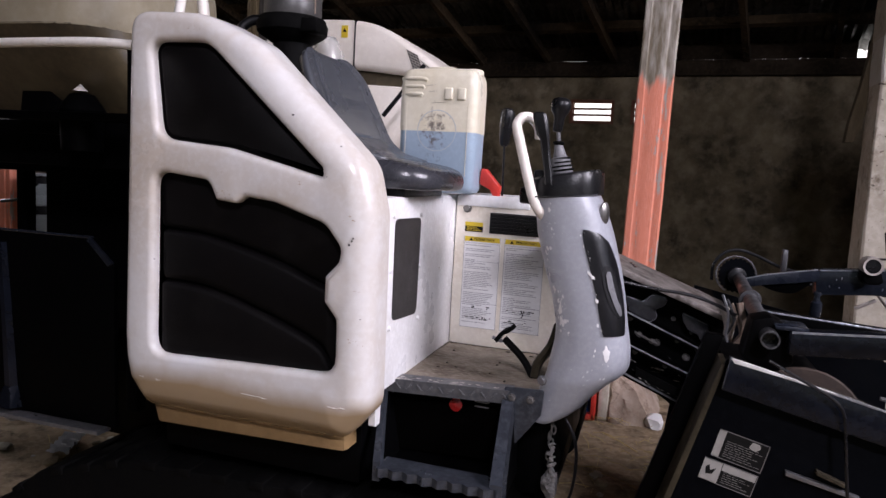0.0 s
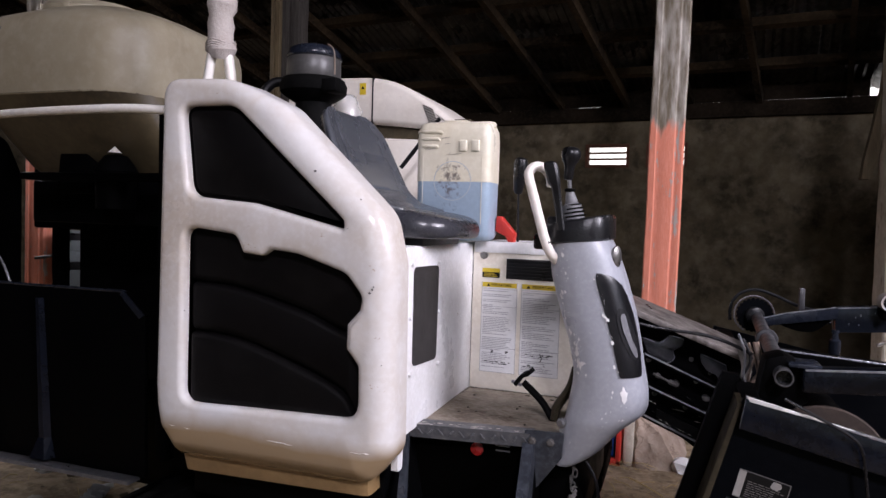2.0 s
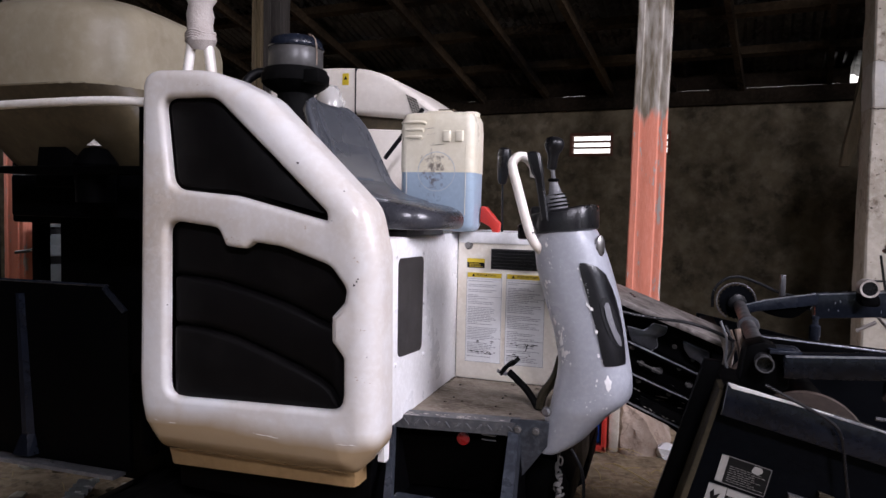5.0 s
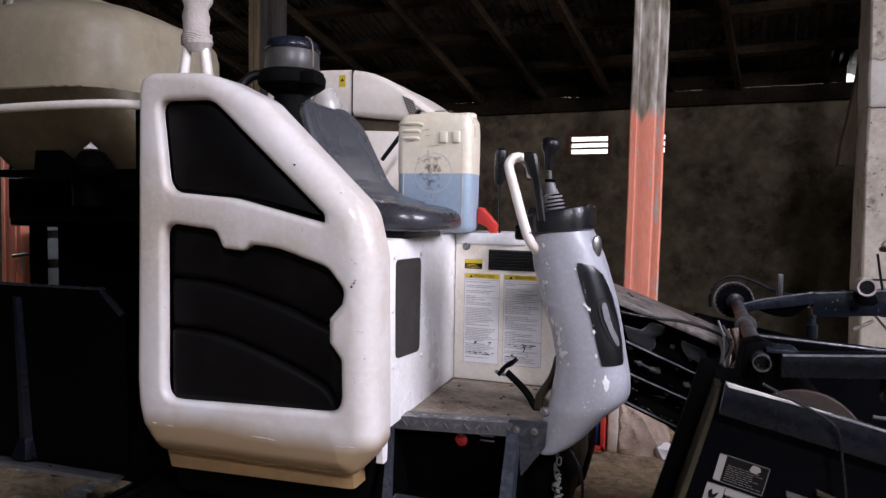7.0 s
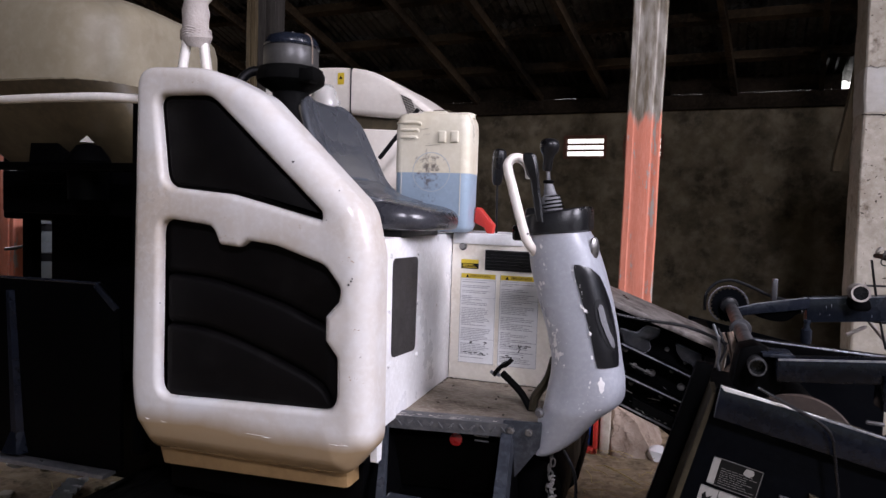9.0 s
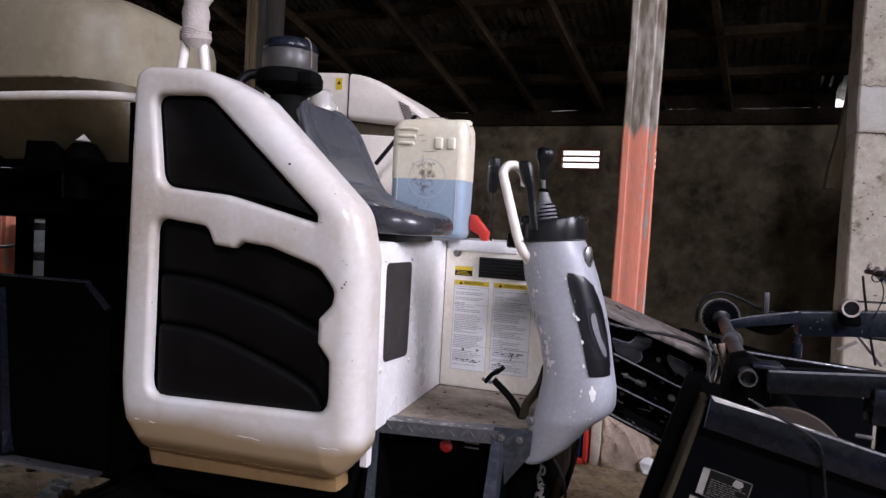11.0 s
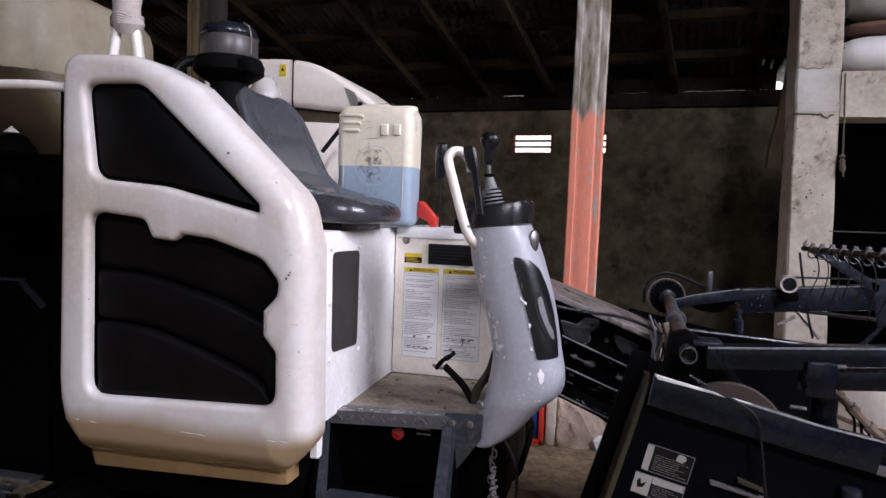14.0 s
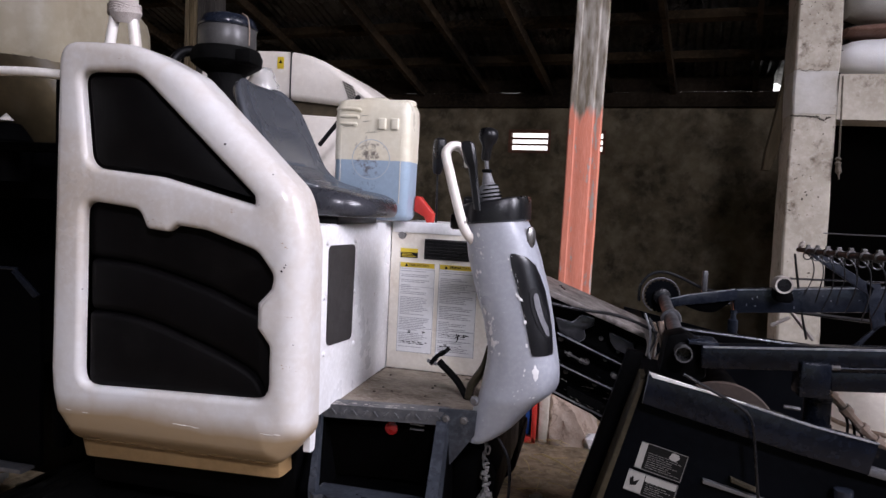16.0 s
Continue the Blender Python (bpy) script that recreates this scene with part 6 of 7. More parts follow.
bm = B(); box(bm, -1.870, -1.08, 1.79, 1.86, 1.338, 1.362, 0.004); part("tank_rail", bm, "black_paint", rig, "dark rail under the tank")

# white thresher hood beyond the seat
HY = 2.52
hp = [(p.x, p.z) for p in bend([(-1.35, 0, 1.785), (-1.15, 0, 1.785), (-0.97, 0, 1.778), (-0.86, 0, 1.748), (-0.76, 0, 1.690), (-0.66, 0, 1.620), (-0.628, 0, 1.585), (-0.615, 0, 1.562)], 5)]
bm = B(); prism(bm, hp + [(-0.72, 1.578), (-0.80, 1.588), (-0.97, 1.605), (-1.35, 1.61)], "y", HY, HY + 0.5, 0.022, 3); hood = part("thresher_hood", bm, "hood", rig, "dull white rounded thresher hood", angle=45)
bm = B(); box(bm, -0.978, -0.973, HY - 0.0025, HY + 0.02, 1.606, 1.777, 0.001); part("seam", bm, "black", hood, "dark seam")
# brown strip stands in for the shaded cover under the hood
bm = B(); box(bm, -1.3, -0.60, HY + 0.035, HY + 0.45, 1.50, 1.62); part("recess", bm, "funnel", hood, "brown recess, shade under the hood in its colour")
bm = B(); prism(bm, [(-1.35, 1.555), (-0.97, 1.553), (-0.78, 1.545), (-0.70, 1.48), (-0.68, 1.2), (-1.35, 1.2)], "y", HY + 0.005, HY + 0.5, 0.015); part("lower_cover", bm, "hood", hood, "dull white lower cover")
bm = B(); box(bm, -1.030, -1.004, HY - 0.0015, HY + 0.001, 1.715, 1.758); part("sticker", bm, "yellow", hood, "small yellow warning sticker", smooth=False)
bm = B(); prism(bm, [(-1.024, 1.735), (-1.010, 1.735), (-1.017, 1.748)], "y", HY - 0.0025, HY - 0.0014); part("sticker_mark", bm, "ink_black", hood, smooth=False)
for r in range(9):
    for c in range(4):
        bm = B(); x, z = -0.772 + 0.011 * c + 0.0042 * r, 1.672 - 0.0105 * r - 0.005 * c
        prism(bm, [(x, z), (x + 0.008, z - 0.004), (x + 0.010, z - 0.010), (x + 0.002, z - 0.006)], "y", HY - 0.0022, HY + 0.001); part("grille_slot", bm, "black", hood, smooth=False)
bm = B(); sweep(bm, [(-0.80, 2.40, 1.43), (-0.66, 2.40, 1.60)], 0.008, 8); part("hood_prop", bm, "black", rig, "black hood prop rod")
bm = B(); prism(bm, rounded([(-0.392, 1.268), (-0.376, 1.266), (-0.332, 1.216), (-0.336, 1.186), (-0.352, 1.186), (-0.362, 1.206), (-0.395, 1.222)], 0.004), "y", 2.20, 2.23, 0.003); part("red_guard", bm, "red", rig, "bent red metal guard")

# tracks and chassis
TR = rounded([(-1.60, 0.06), (-1.43, 0.03), (-0.30, 0.03), (-0.10, 0.20), (-0.11, 0.38), (-0.24, 0.48), (-0.6, 0.47), (-1.15, 0.45), (-1.46, 0.36), (-1.66, 0.20)], 0.10, 6)
for y0, y1 in ((1.63, 1.98), (2.85, 3.2)):
    bm = B(); prism(bm, TR, "y", y0, y1, 0.01); trk = part("crawler_track", bm, "rubber", rig, "muddy black rubber crawler track")
    n = len(TR)
    for k in range(n):
        p, q = Vector(TR[k]), Vector(TR[(k + 1) % n])
        steps = max(1, int((q - p).length / 0.09))
        for sft in range(steps):
            c = p.lerp(q, (sft + 0.5) / steps)
            d = (q - p).normalized()
            if (q - p).length < 0.02:
                continue
            bm = B(); box(bm, -0.02, 0.02, y0 - 0.004, y1 + 0.004, -0.006, 0.018, 0.004, m=Matrix.Translation((c.x, 0, c.y)) @ pose(0, 0, 0, 0, -math.degrees(math.atan2(d.y, d.x)), 0)); part("lug", bm, "rubber", trk)
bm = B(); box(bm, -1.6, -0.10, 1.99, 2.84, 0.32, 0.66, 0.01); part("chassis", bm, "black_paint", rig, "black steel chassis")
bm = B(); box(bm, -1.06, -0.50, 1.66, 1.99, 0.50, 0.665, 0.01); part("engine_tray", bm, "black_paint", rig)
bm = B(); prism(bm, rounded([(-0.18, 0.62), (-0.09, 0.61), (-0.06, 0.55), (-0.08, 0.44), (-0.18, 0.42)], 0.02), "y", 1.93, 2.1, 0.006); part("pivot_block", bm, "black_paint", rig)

M["plate_worn"] = material("scuffed_dark_plate", (0.030, 0.031, 0.036), 0.4, 0.2, dark=(0.012, 0.012, 0.014), light=(0.07, 0.07, 0.075), scale=9, grain=60, bump=0.06, spot=(0.11, 0.10, 0.09), spot_at=0.66, spot_scale=22)
M["plate_dark"] = material("blackened_blue_steel", (0.0020, 0.0024, 0.0035), 0.45, 0.0, dark=(0.0009, 0.001, 0.0015), light=(0.004, 0.0046, 0.006), scale=7, grain=60, bump=0.08, spot=(0.022, 0.019, 0.016), spot_at=0.66, spot_scale=16, spec=0.035)

M["dusty_strut"] = material("dusty_grey_strut", (0.30, 0.27, 0.24), 0.6, 0.1, dark=(0.12, 0.09, 0.07), light=(0.45, 0.42, 0.38), scale=14, grain=60, bump=0.12, spot=(0.07, 0.05, 0.035), spot_at=0.58, spot_scale=20)
# feeder house between cab and header
bm = B(); prism(bm, [(-0.16, 1.065), (0.02, 1.012), (0.31, 0.900), (0.335, 0.62), (0.205, 0.628), (0.10, 0.70), (0.03, 0.74), (-0.16, 0.82)], "y", 2.22, 2.42, 0.004); fd = part("feeder_house", bm, "black_paint", rig, "black sloping feeder house with ribs")
M["feeder_top"] = material("scratched_dusty_sheet", (0.20, 0.178, 0.160), 0.5, 0.2, dark=(0.055, 0.045, 0.038), light=(0.36, 0.33, 0.31), scale=14, grain=50, bump=0.12, amount=1.0, spot=(0.045, 0.028, 0.018), spot_at=0.55, spot_scale=10, spot_soft=0.1)
bm = B(); prism(bm, [(-0.16, 1.078), (0.02, 1.026), (0.325, 0.912), (0.322, 0.898), (0.02, 1.008), (-0.16, 1.062)], "y", 2.13, 2.43, 0.002); part("top_sheet", bm, "feeder_top", fd, "scratched dusty top sheet")
bm = B(); prism(bm, [(-0.16, 1.060), (0.02, 1.008), (0.322, 0.896), (0.322, 0.862), (0.02, 0.972), (-0.16, 1.03)], "y", 2.200, 2.216, 0.002); part("edge_rail", bm, "black_paint", fd)
for p, q in (((0.06, 0.895), (0.285, 0.805)), ((0.02, 0.823), (0.262, 0.733)), ((0.03, 0.735), (0.225, 0.656))):
    bm = B(); prism(bm, [p, q, (q[0], q[1] - 0.010), (p[0], p[1] - 0.010)], "y", 2.165, 2.222, 0.002); part("rib", bm, "black_paint", fd, "dark angle-iron rib")
    bm = B(); prism(bm, [(p[0], p[1] + 0.001), (q[0], q[1] + 0.001), (q[0], q[1] - 0.0025), (p[0], p[1] - 0.0025)], "y", 2.1635, 2.172); part("worn_edge", bm, "worn", fd, "bright worn edge with its highlight in the colour")
for x, z in ((0.146, 0.807), (0.228, 0.775)):
    bolt(fd, (x, 2.22, z), (0, -1, 0), 0.0085, "bolt", "bolt_dull")
bm = B(); sweep(bm, [(0.085, 2.19, 0.835), (0.125, 2.19, 0.818), (0.146, 2.19, 0.810)], 0.0035, 8); part("adjuster_rod", bm, "bolt_dull", fd, "rusty threaded adjuster rod")
for x, z in ((0.098, 0.830), (0.133, 0.815)):
    bm = B(); lathe(bm, [(0.008, -0.005), (0.008, 0.005)], n=6, m=turned((x, 2.19, z), (x + 0.04, 2.19, z - 0.017))); part("nut", bm, "bolt_dull", fd)
rt = random.Random(14)
flap = [(0.098 + 0.112 * k / 13, 0.709 - 0.044 * k / 13 + rt.uniform(-0.006, 0.004)) for k in range(14)]
bm = B(); prism(bm, [(0.098, 0.735), (0.21, 0.692)] + flap[::-1], "y", 2.19, 2.197); part("rubber_flap", bm, "rubber", fd, "torn black rubber flap")
for k in (1, 3, 4, 7, 8, 10):
    (xa, za), (xb, zb) = flap[k], flap[k + 1]
    bm = B(); sweep(bm, [(xa, 2.188, za), ((xa + xb) / 2, 2.187, (za + zb) / 2 + 0.001), (xb, 2.188, zb)], [0.0006, 0.0018, 0.0006], 5); part("torn_edge", bm, "dusty_strut", fd)
for x, z in ((0.07, 0.868), (0.20, 0.818), (0.255, 0.797), (0.09, 0.772), (0.175, 0.742), (0.235, 0.846), (0.185, 0.880), (0.115, 0.700)):
    bolt(fd, (x, 2.218, z), (0, -1, 0), rt.uniform(0.004, 0.0065), "bolt", "bolt_dull")
bm = B(); prism(bm, rounded([(0.205, 0.905), (0.275, 0.878), (0.280, 0.835), (0.262, 0.828), (0.250, 0.848), (0.225, 0.858), (0.210, 0.880)], 0.006), "y", 2.19, 2.203, 0.002); part("bracket_plate", bm, "plate_worn", fd, "dark bracket plate")
bm = B(); sweep(bm, [(0.207, 2.188, 0.904), (0.242, 2.188, 0.891), (0.274, 2.188, 0.878)], [0.0006, 0.0014, 0.0005], 5); part("worn_edge", bm, "worn", fd)
rs = random.Random(31)
for k in range(30):
    x = rs.uniform(0.03, 0.30)
    z = 0.99 - 0.36 * x - rs.choice((0.135, 0.155, 0.205, 0.235, 0.265)) + rs.gauss(0, 0.012)
    a, ln = rs.gauss(-0.37, 0.22), 0.002 + 0.024 * rs.random() ** 4
    bm = B(); sweep(bm, bend([(x - ln * math.cos(a), 2.2195, z - ln * math.sin(a)), (x, 2.2195, z + rs.gauss(0, 0.001)), (x + ln * math.cos(a), 2.2195, z + ln * math.sin(a))], 3), [0.0005 + 0.0022 * rs.random() ** 2 for q in range(7)], 5); part("scratch", bm, rs.choice(("bolt_dull", "tan_edge", "plate_worn", "dusty_strut")), fd)
for x, y in ((0.055, 2.31), (0.068, 2.27), (0.062, 2.29)):
    bm = B(); lathe(bm, [(0.004, 0.0), (0.004, 0.003), (0.0, 0.003)], at=(x, y, 1.0265 - 0.374 * (x - 0.02)), n=8); part("rivet_hole", bm, "black", fd)
bm = B(); prism(bm, rounded([(0.05, 0.935), (0.10, 0.925), (0.125, 0.948), (0.165, 0.940), (0.16, 0.92), (0.135, 0.905), (0.14, 0.882), (0.12, 0.870), (0.07, 0.885)], 0.008), "y", 2.185, 2.20, 0.002); part("catch_plate", bm, "plate_worn", fd, "dark hooked catch plate")
bm = B(); sweep(bm, bend([(0.052, 2.183, 0.936), (0.100, 2.183, 0.926), (0.125, 2.183, 0.947), (0.163, 2.183, 0.941)], 4), [0.0006 + 0.0009 * (k % 3) for k in range(13)], 5); part("worn_edge", bm, "worn", fd)
bm = B(); sweep(bm, bend([(0.135, 2.183, 0.905), (0.139, 2.183, 0.884), (0.121, 2.183, 0.870), (0.095, 2.183, 0.878)], 4), [0.0005 + 0.0007 * (k % 2) for k in range(13)], 5); part("worn_edge", bm, "worn", fd)
bm = B(); sweep(bm, bend([(0.0, 2.09, 0.997), (0.064, 2.09, 0.985), (0.13, 2.09, 0.977), (0.21, 2.085, 0.972), (0.27, 2.075, 0.958), (0.325, 2.05, 0.937)], 6), 0.0045, 8); part("cable", bm, "black", fd, "black cable")
bm = B(); sweep(bm, bend([(0.30, 2.08, 0.95), (0.315, 2.08, 0.90), (0.31, 2.07, 0.84), (0.335, 2.05, 0.78)], 5), 0.0125, 6); part("strut", bm, "dusty_strut", fd, "dusty strut")
bm = B(); sweep(bm, bend([(0.33, 2.05, 0.97), (0.345, 2.04, 0.90), (0.325, 2.04, 0.86), (0.35, 2.0, 0.82)], 5), 0.008, 6); part("strut", bm, "rusty", fd)
rw = random.Random(5)
for k in range(6):
    x, z = 0.29 + 0.012 * k, 0.985 - 0.01 * k
    bm = B(); sweep(bm, bend([(x, 2.06, z), (x + rw.uniform(-0.02, 0.04), 2.05, z - 0.05), (x + rw.uniform(-0.03, 0.03), 2.04, z - 0.10), (x + rw.uniform(-0.01, 0.04), 2.04, z - 0.14)], 4), 0.0035, 5); part("wire", bm, rw.choice(("black", "rusty", "steel_grey")), fd)

# header
HP = 1.70
M["dim_print"] = material("dim_print", (0.13, 0.125, 0.12), 0.6, scale=14, grain=90, bump=0.0)
M["dull_label"] = material("dull_dirty_label", (0.30, 0.29, 0.27), 0.6, dark=(0.2, 0.19, 0.17), scale=14, grain=90, bump=0.02)
bm = B(); prism(bm, [(0.275, 0.905), (0.74, 0.80), (1.60, 0.62), (1.60, 0.12), (0.06, 0.12), (0.205, 0.632)], "y", HP, HP + 0.014, 0.002); hd = part("header_side_plate", bm, "plate_dark", rig, "dark steel header side plate with labels")
bm = B(); prism(bm, [(0.277, 0.895), (0.266, 0.895), (0.192, 0.632), (0.047, 0.12), (0.06, 0.12), (0.205, 0.632)], "y", HP, HP + 0.098, 0.001); part("plate_flange", bm, "tan_edge", hd, "dusty tan edge flange")
bm = B(); prism(bm, [(0.276, 0.932), (0.240, 0.935), (0.176, 0.705), (0.10, 0.44), (0.14, 0.44), (0.212, 0.70)], "y", HP + 0.10, HP + 0.13, 0.002); part("back_plate", bm, "black_paint", hd)
bm = B(); prism(bm, [(0.278, 0.917), (0.60, 0.842), (0.715, 0.822), (0.702, 0.757), (0.57, 0.782), (0.268, 0.850)], "y", 1.668, HP, 0.006); ba = part("header_beam", bm, "steel_dimmed", rig, "dark blue-grey header beam with worn edge")
bm = B(); prism(bm, [(0.279, 0.919), (0.60, 0.844), (0.715, 0.824), (0.715, 0.821), (0.60, 0.840), (0.279, 0.914)], "y", 1.6665, 1.676, 0.001); part("worn_edge", bm, "worn", ba, "bright worn edge with its highlight in the colour")
# pale strip drawn in place of the highlight on the beam's upper corner
bm = B(); prism(bm, [(0.279, 0.9195), (0.40, 0.8915), (0.47, 0.8748), (0.46, 0.8755), (0.39, 0.8890), (0.285, 0.9085)], "y", 1.6655, 1.670, 0.0006); part("worn_edge", bm, "chip_white", ba, "pale strip for the highlight at the beam's corner")
bm = B(); prism(bm, [(0.70, 0.772), (1.6, 0.60), (1.6, 0.585), (0.70, 0.757)], "y", 1.672, 1.70, 0.002); part("lower_rail", bm, "steel_grey", hd, "worn grey rail")


def plate_label(cx, cz, w, h, ang, body, strip, label):
    m = Matrix.Translation((cx, HP - 0.0012, cz)) @ pose(0, 0, 0, 0, ang, 0)
    bm = B(); box(bm, -w / 2, w / 2, 0, 0.002, -h / 2, h / 2, m=m); lb = part("label_plate", bm, body, hd, label, smooth=False)
    bm = B(); box(bm, -w / 2, -w / 2 + strip, -0.0006, 0.001, -h / 2, h / 2, m=m); part("label_strip", bm, "dull_label", hd, smooth=False)
    bm = B()
    for a, b, c, d in ((-w / 2, w / 2, h / 2 - 0.0016, h / 2), (-w / 2, w / 2, -h / 2, -h / 2 + 0.0016), (w / 2 - 0.0016, w / 2, -h / 2, h / 2)):
        box(bm, a, b, -0.0006, 0.001, c, d, m=m)
    rp = random.Random(int(1000 * h))
    for k in range(8):
        x, z = -w / 2 + strip + 0.006, -h / 2 + 0.007 + k * 0.0046
        while x < w / 2 - 0.012 - 0.012 * (k % 3):
            e = x + rp.uniform(0.004, 0.013)
            box(bm, x, min(e, w / 2 - 0.006), -0.0006, 0.001, z, z + 0.0012, m=m)
            x = e + 0.0022
    part("label_print", bm, "dim_print", hd, smooth=False)
    return m


m = plate_label(0.318, 0.722, 0.098, 0.060, 13, "ink_black", 0.014, "black header label with pale strip")
bm = B(); prism(bm, rounded([(0.012, 0.012), (0.026, 0.010), (0.034, 0.018), (0.030, 0.026), (0.016, 0.026)], 0.004), "y", -0.001, 0.001); bmesh.ops.transform(bm, matrix=m, verts=bm.verts); part("label_scuff", bm, "dull_label", hd, "pale scuffed patch", smooth=False)
m = plate_label(0.300, 0.664, 0.105, 0.048, 13, "ink_black", 0.036, "black and pale pictogram label")
bm = B(); box(bm, -0.015, 0.050, -0.0007, 0.001, 0.008, 0.022, m=m); part("label_strip", bm, "dull_label", hd, smooth=False)
bm = B(); prism(bm, [(-0.046, 0.004), (-0.040, 0.012), (-0.036, 0.0), (-0.026, 0.008), (-0.030, -0.006), (-0.042, -0.010)], "y", -0.0014, 0.001); bmesh.ops.transform(bm, matrix=m, verts=bm.verts); part("pictogram", bm, "ink_black", hd, smooth=False)
bm = B(); prism(bm, [(0.402, 0.700), (0.535, 0.672), (0.535, 0.664), (0.402, 0.691)], "y", HP - 0.012, HP, 0.001); part("rail", bm, "steel_grey", hd, "grey rail")
bm = B(); prism(bm, [(0.455, 0.712), (0.508, 0.694), (0.508, 0.687), (0.455, 0.704)], "y", HP - 0.018, HP, 0.001); part("rail", bm, "tan_edge", hd)
bm = B(); sweep(bm, [(0.515, 1.66, 0.668), (0.57, 1.66, 0.668), (0.63, 1.66, 0.675)], 0.005, 8); part("tensioner", bm, "steel_grey", hd, "threaded tensioner rod with nuts")
for k in range(4):
    bm = B(); lathe(bm, [(0.009 + 0.002 * (k % 2), 0), (0.009 + 0.002 * (k % 2), 0.010)], n=6, m=turned((0.575 + 0.014 * k, 1.66, 0.669 + 0.0015 * k), (0.7, 1.66, 0.68))); part("nut", bm, "steel_grey", hd)
bm = B(); sweep(bm, [(0.662, 1.68, 0.72), (0.668, 1.68, 0.40)], 0.018, 14); part("strut_tube", bm, M["steel_dark"], hd, "dark blue strut tube")
bm = B(); sweep(bm, bend([(0.345, 1.655, 0.925), (0.40, 1.652, 0.898), (0.455, 1.652, 0.870), (0.478, 1.65, 0.845), (0.488, 1.65, 0.79), (0.500, 1.65, 0.70), (0.508, 1.65, 0.672), (0.535, 1.65, 0.664)], 6), 0.0032, 8); part("hose", bm, "black", hd, "thin black hose")
# trough and far side
bm = B(); prism(bm, [(0.285, 0.87), (0.335, 0.87), (0.40, 0.50), (0.75, 0.30), (1.35, 0.30), (1.35, 0.26), (0.24, 0.26)], "y", HP + 0.016, 2.95, 0.004); part("header_trough", bm, "black_paint", rig, "dark header trough")
bm = B(); prism(bm, [(0.275, 0.88), (0.74, 0.79), (0.95, 0.66), (0.95, 0.12), (0.2, 0.12)], "y", 2.955, 2.97, 0.002); part("far_side_plate", bm, "plate_dark", rig, "dark steel far header plate")
bm = B(); lathe(bm, [(0.04, -0.012), (0.146, -0.007), (0.150, 0.0), (0.146, 0.007), (0.04, 0.012)], n=40, m=turned((0.501, 2.10, 0.667), (0.501, 2.2, 0.667))); dsc = part("auger_disc", bm, material("dark_rust", (0.034, 0.021, 0.014), 0.7, 0.1, dark=(0.012, 0.008, 0.006), light=(0.07, 0.046, 0.031), scale=12, grain=60, bump=0.1), rig, "rusty auger end disc")
bm = B(); lathe(bm, [(0.05, 0.0), (0.108, 0.0), (0.110, 0.004), (0.05, 0.006)], n=36, m=turned((0.478, 2.088, 0.655), (0.478, 2.0, 0.655))); part("disc_face", bm, "dead_black", dsc, "near-black disc face")
bm = B(); lathe(bm, [(0.055, 0.0), (0.055, 1.10)], n=20, m=turned((0.60, 1.75, 0.66), (0.60, 2.95, 0.66))); part("auger_tube", bm, "black_paint", rig, "dark auger tube")
# cross tube with open end and its bracket
bm = B()
tubem = turned((0.340, 1.640, 0.968), (0.402, 2.74, 0.948))
lathe(bm, [(0.0145, 0.05), (0.0145, 0.0), (0.0172, 0.0), (0.0195, 1.10), (0.0, 1.10)], n=24, m=tubem)
ct = part("cross_tube", bm, "tube_steel", rig, "grey cross tube with open end")
bm = B(); lathe(bm, [(0.0144, 0.03), (0.0, 0.031)], n=20, m=tubem); part("tube_bore", bm, "black", ct)
for d in (0.55, 0.10):
    bm = B(); lathe(bm, [(0.026, d), (0.028, d + 0.004), (0.028, d + 0.016), (0.026, d + 0.02)], n=20, m=tubem); part("collar", bm, "tube_steel", ct)
bm = B(); prism(bm, rounded([(0.300, 0.918), (0.312, 0.995), (0.345, 1.005), (0.385, 0.985), (0.392, 0.915), (0.345, 0.885)], 0.01), "y", 1.685, 1.76, 0.004); part("tube_bracket", bm, "black_paint", rig)
bm = B(); box(bm, 0.350, 0.408, 1.66, 1.73, 0.986, 0.994, 0.002); part("bracket_tab", bm, "steel_dark", rig)
# near reel arm
rot = Matrix.Translation((0.36, 0, 0.96)) @ pose(0, 0, 0, 0, -4.3, 0) @ Matrix.Translation((-0.36, 0, -0.96))
bm = B(); box(bm, 0.375, 1.75, 1.655, 1.705, 0.938, 0.984, 0.005, m=rot); ra = part("reel_arm", bm, "steel_dimmed", rig, "dark blue-grey square reel arm")
bm = B(); box(bm, 0.38, 1.75, 1.6535, 1.658, 0.9810, 0.9845, m=rot); part("worn_edge", bm, "worn", ra, "bright worn edge with its highlight in the colour")
bm = B(); box(bm, 0.615, 1.40, 1.66, 1.668, 0.899, 0.9375, 0.002, m=rot); part("arm_web", bm, "steel_dimmed", ra)
bm = B(); sweep(bm, [(0.615, 1.652, 0.966), (0.66, 1.652, 0.969), (0.78, 1.652, 0.980)], 0.0016, 6); part("arm_rod", bm, "steel_dark", ra)
bm = B(); sweep(bm, [(0.612, 1.652, 0.967), (0.628, 1.652, 0.968)], 0.0045, 8); part("rod_end", bm, "bolt_dull", ra)
bm = B(); box(bm, 0.556, 0.612, 1.640, 1.70, 0.905, 0.974, 0.005); ab = part("arm_post", bm, "steel_dimmed", rig, "dark square post under the arm")
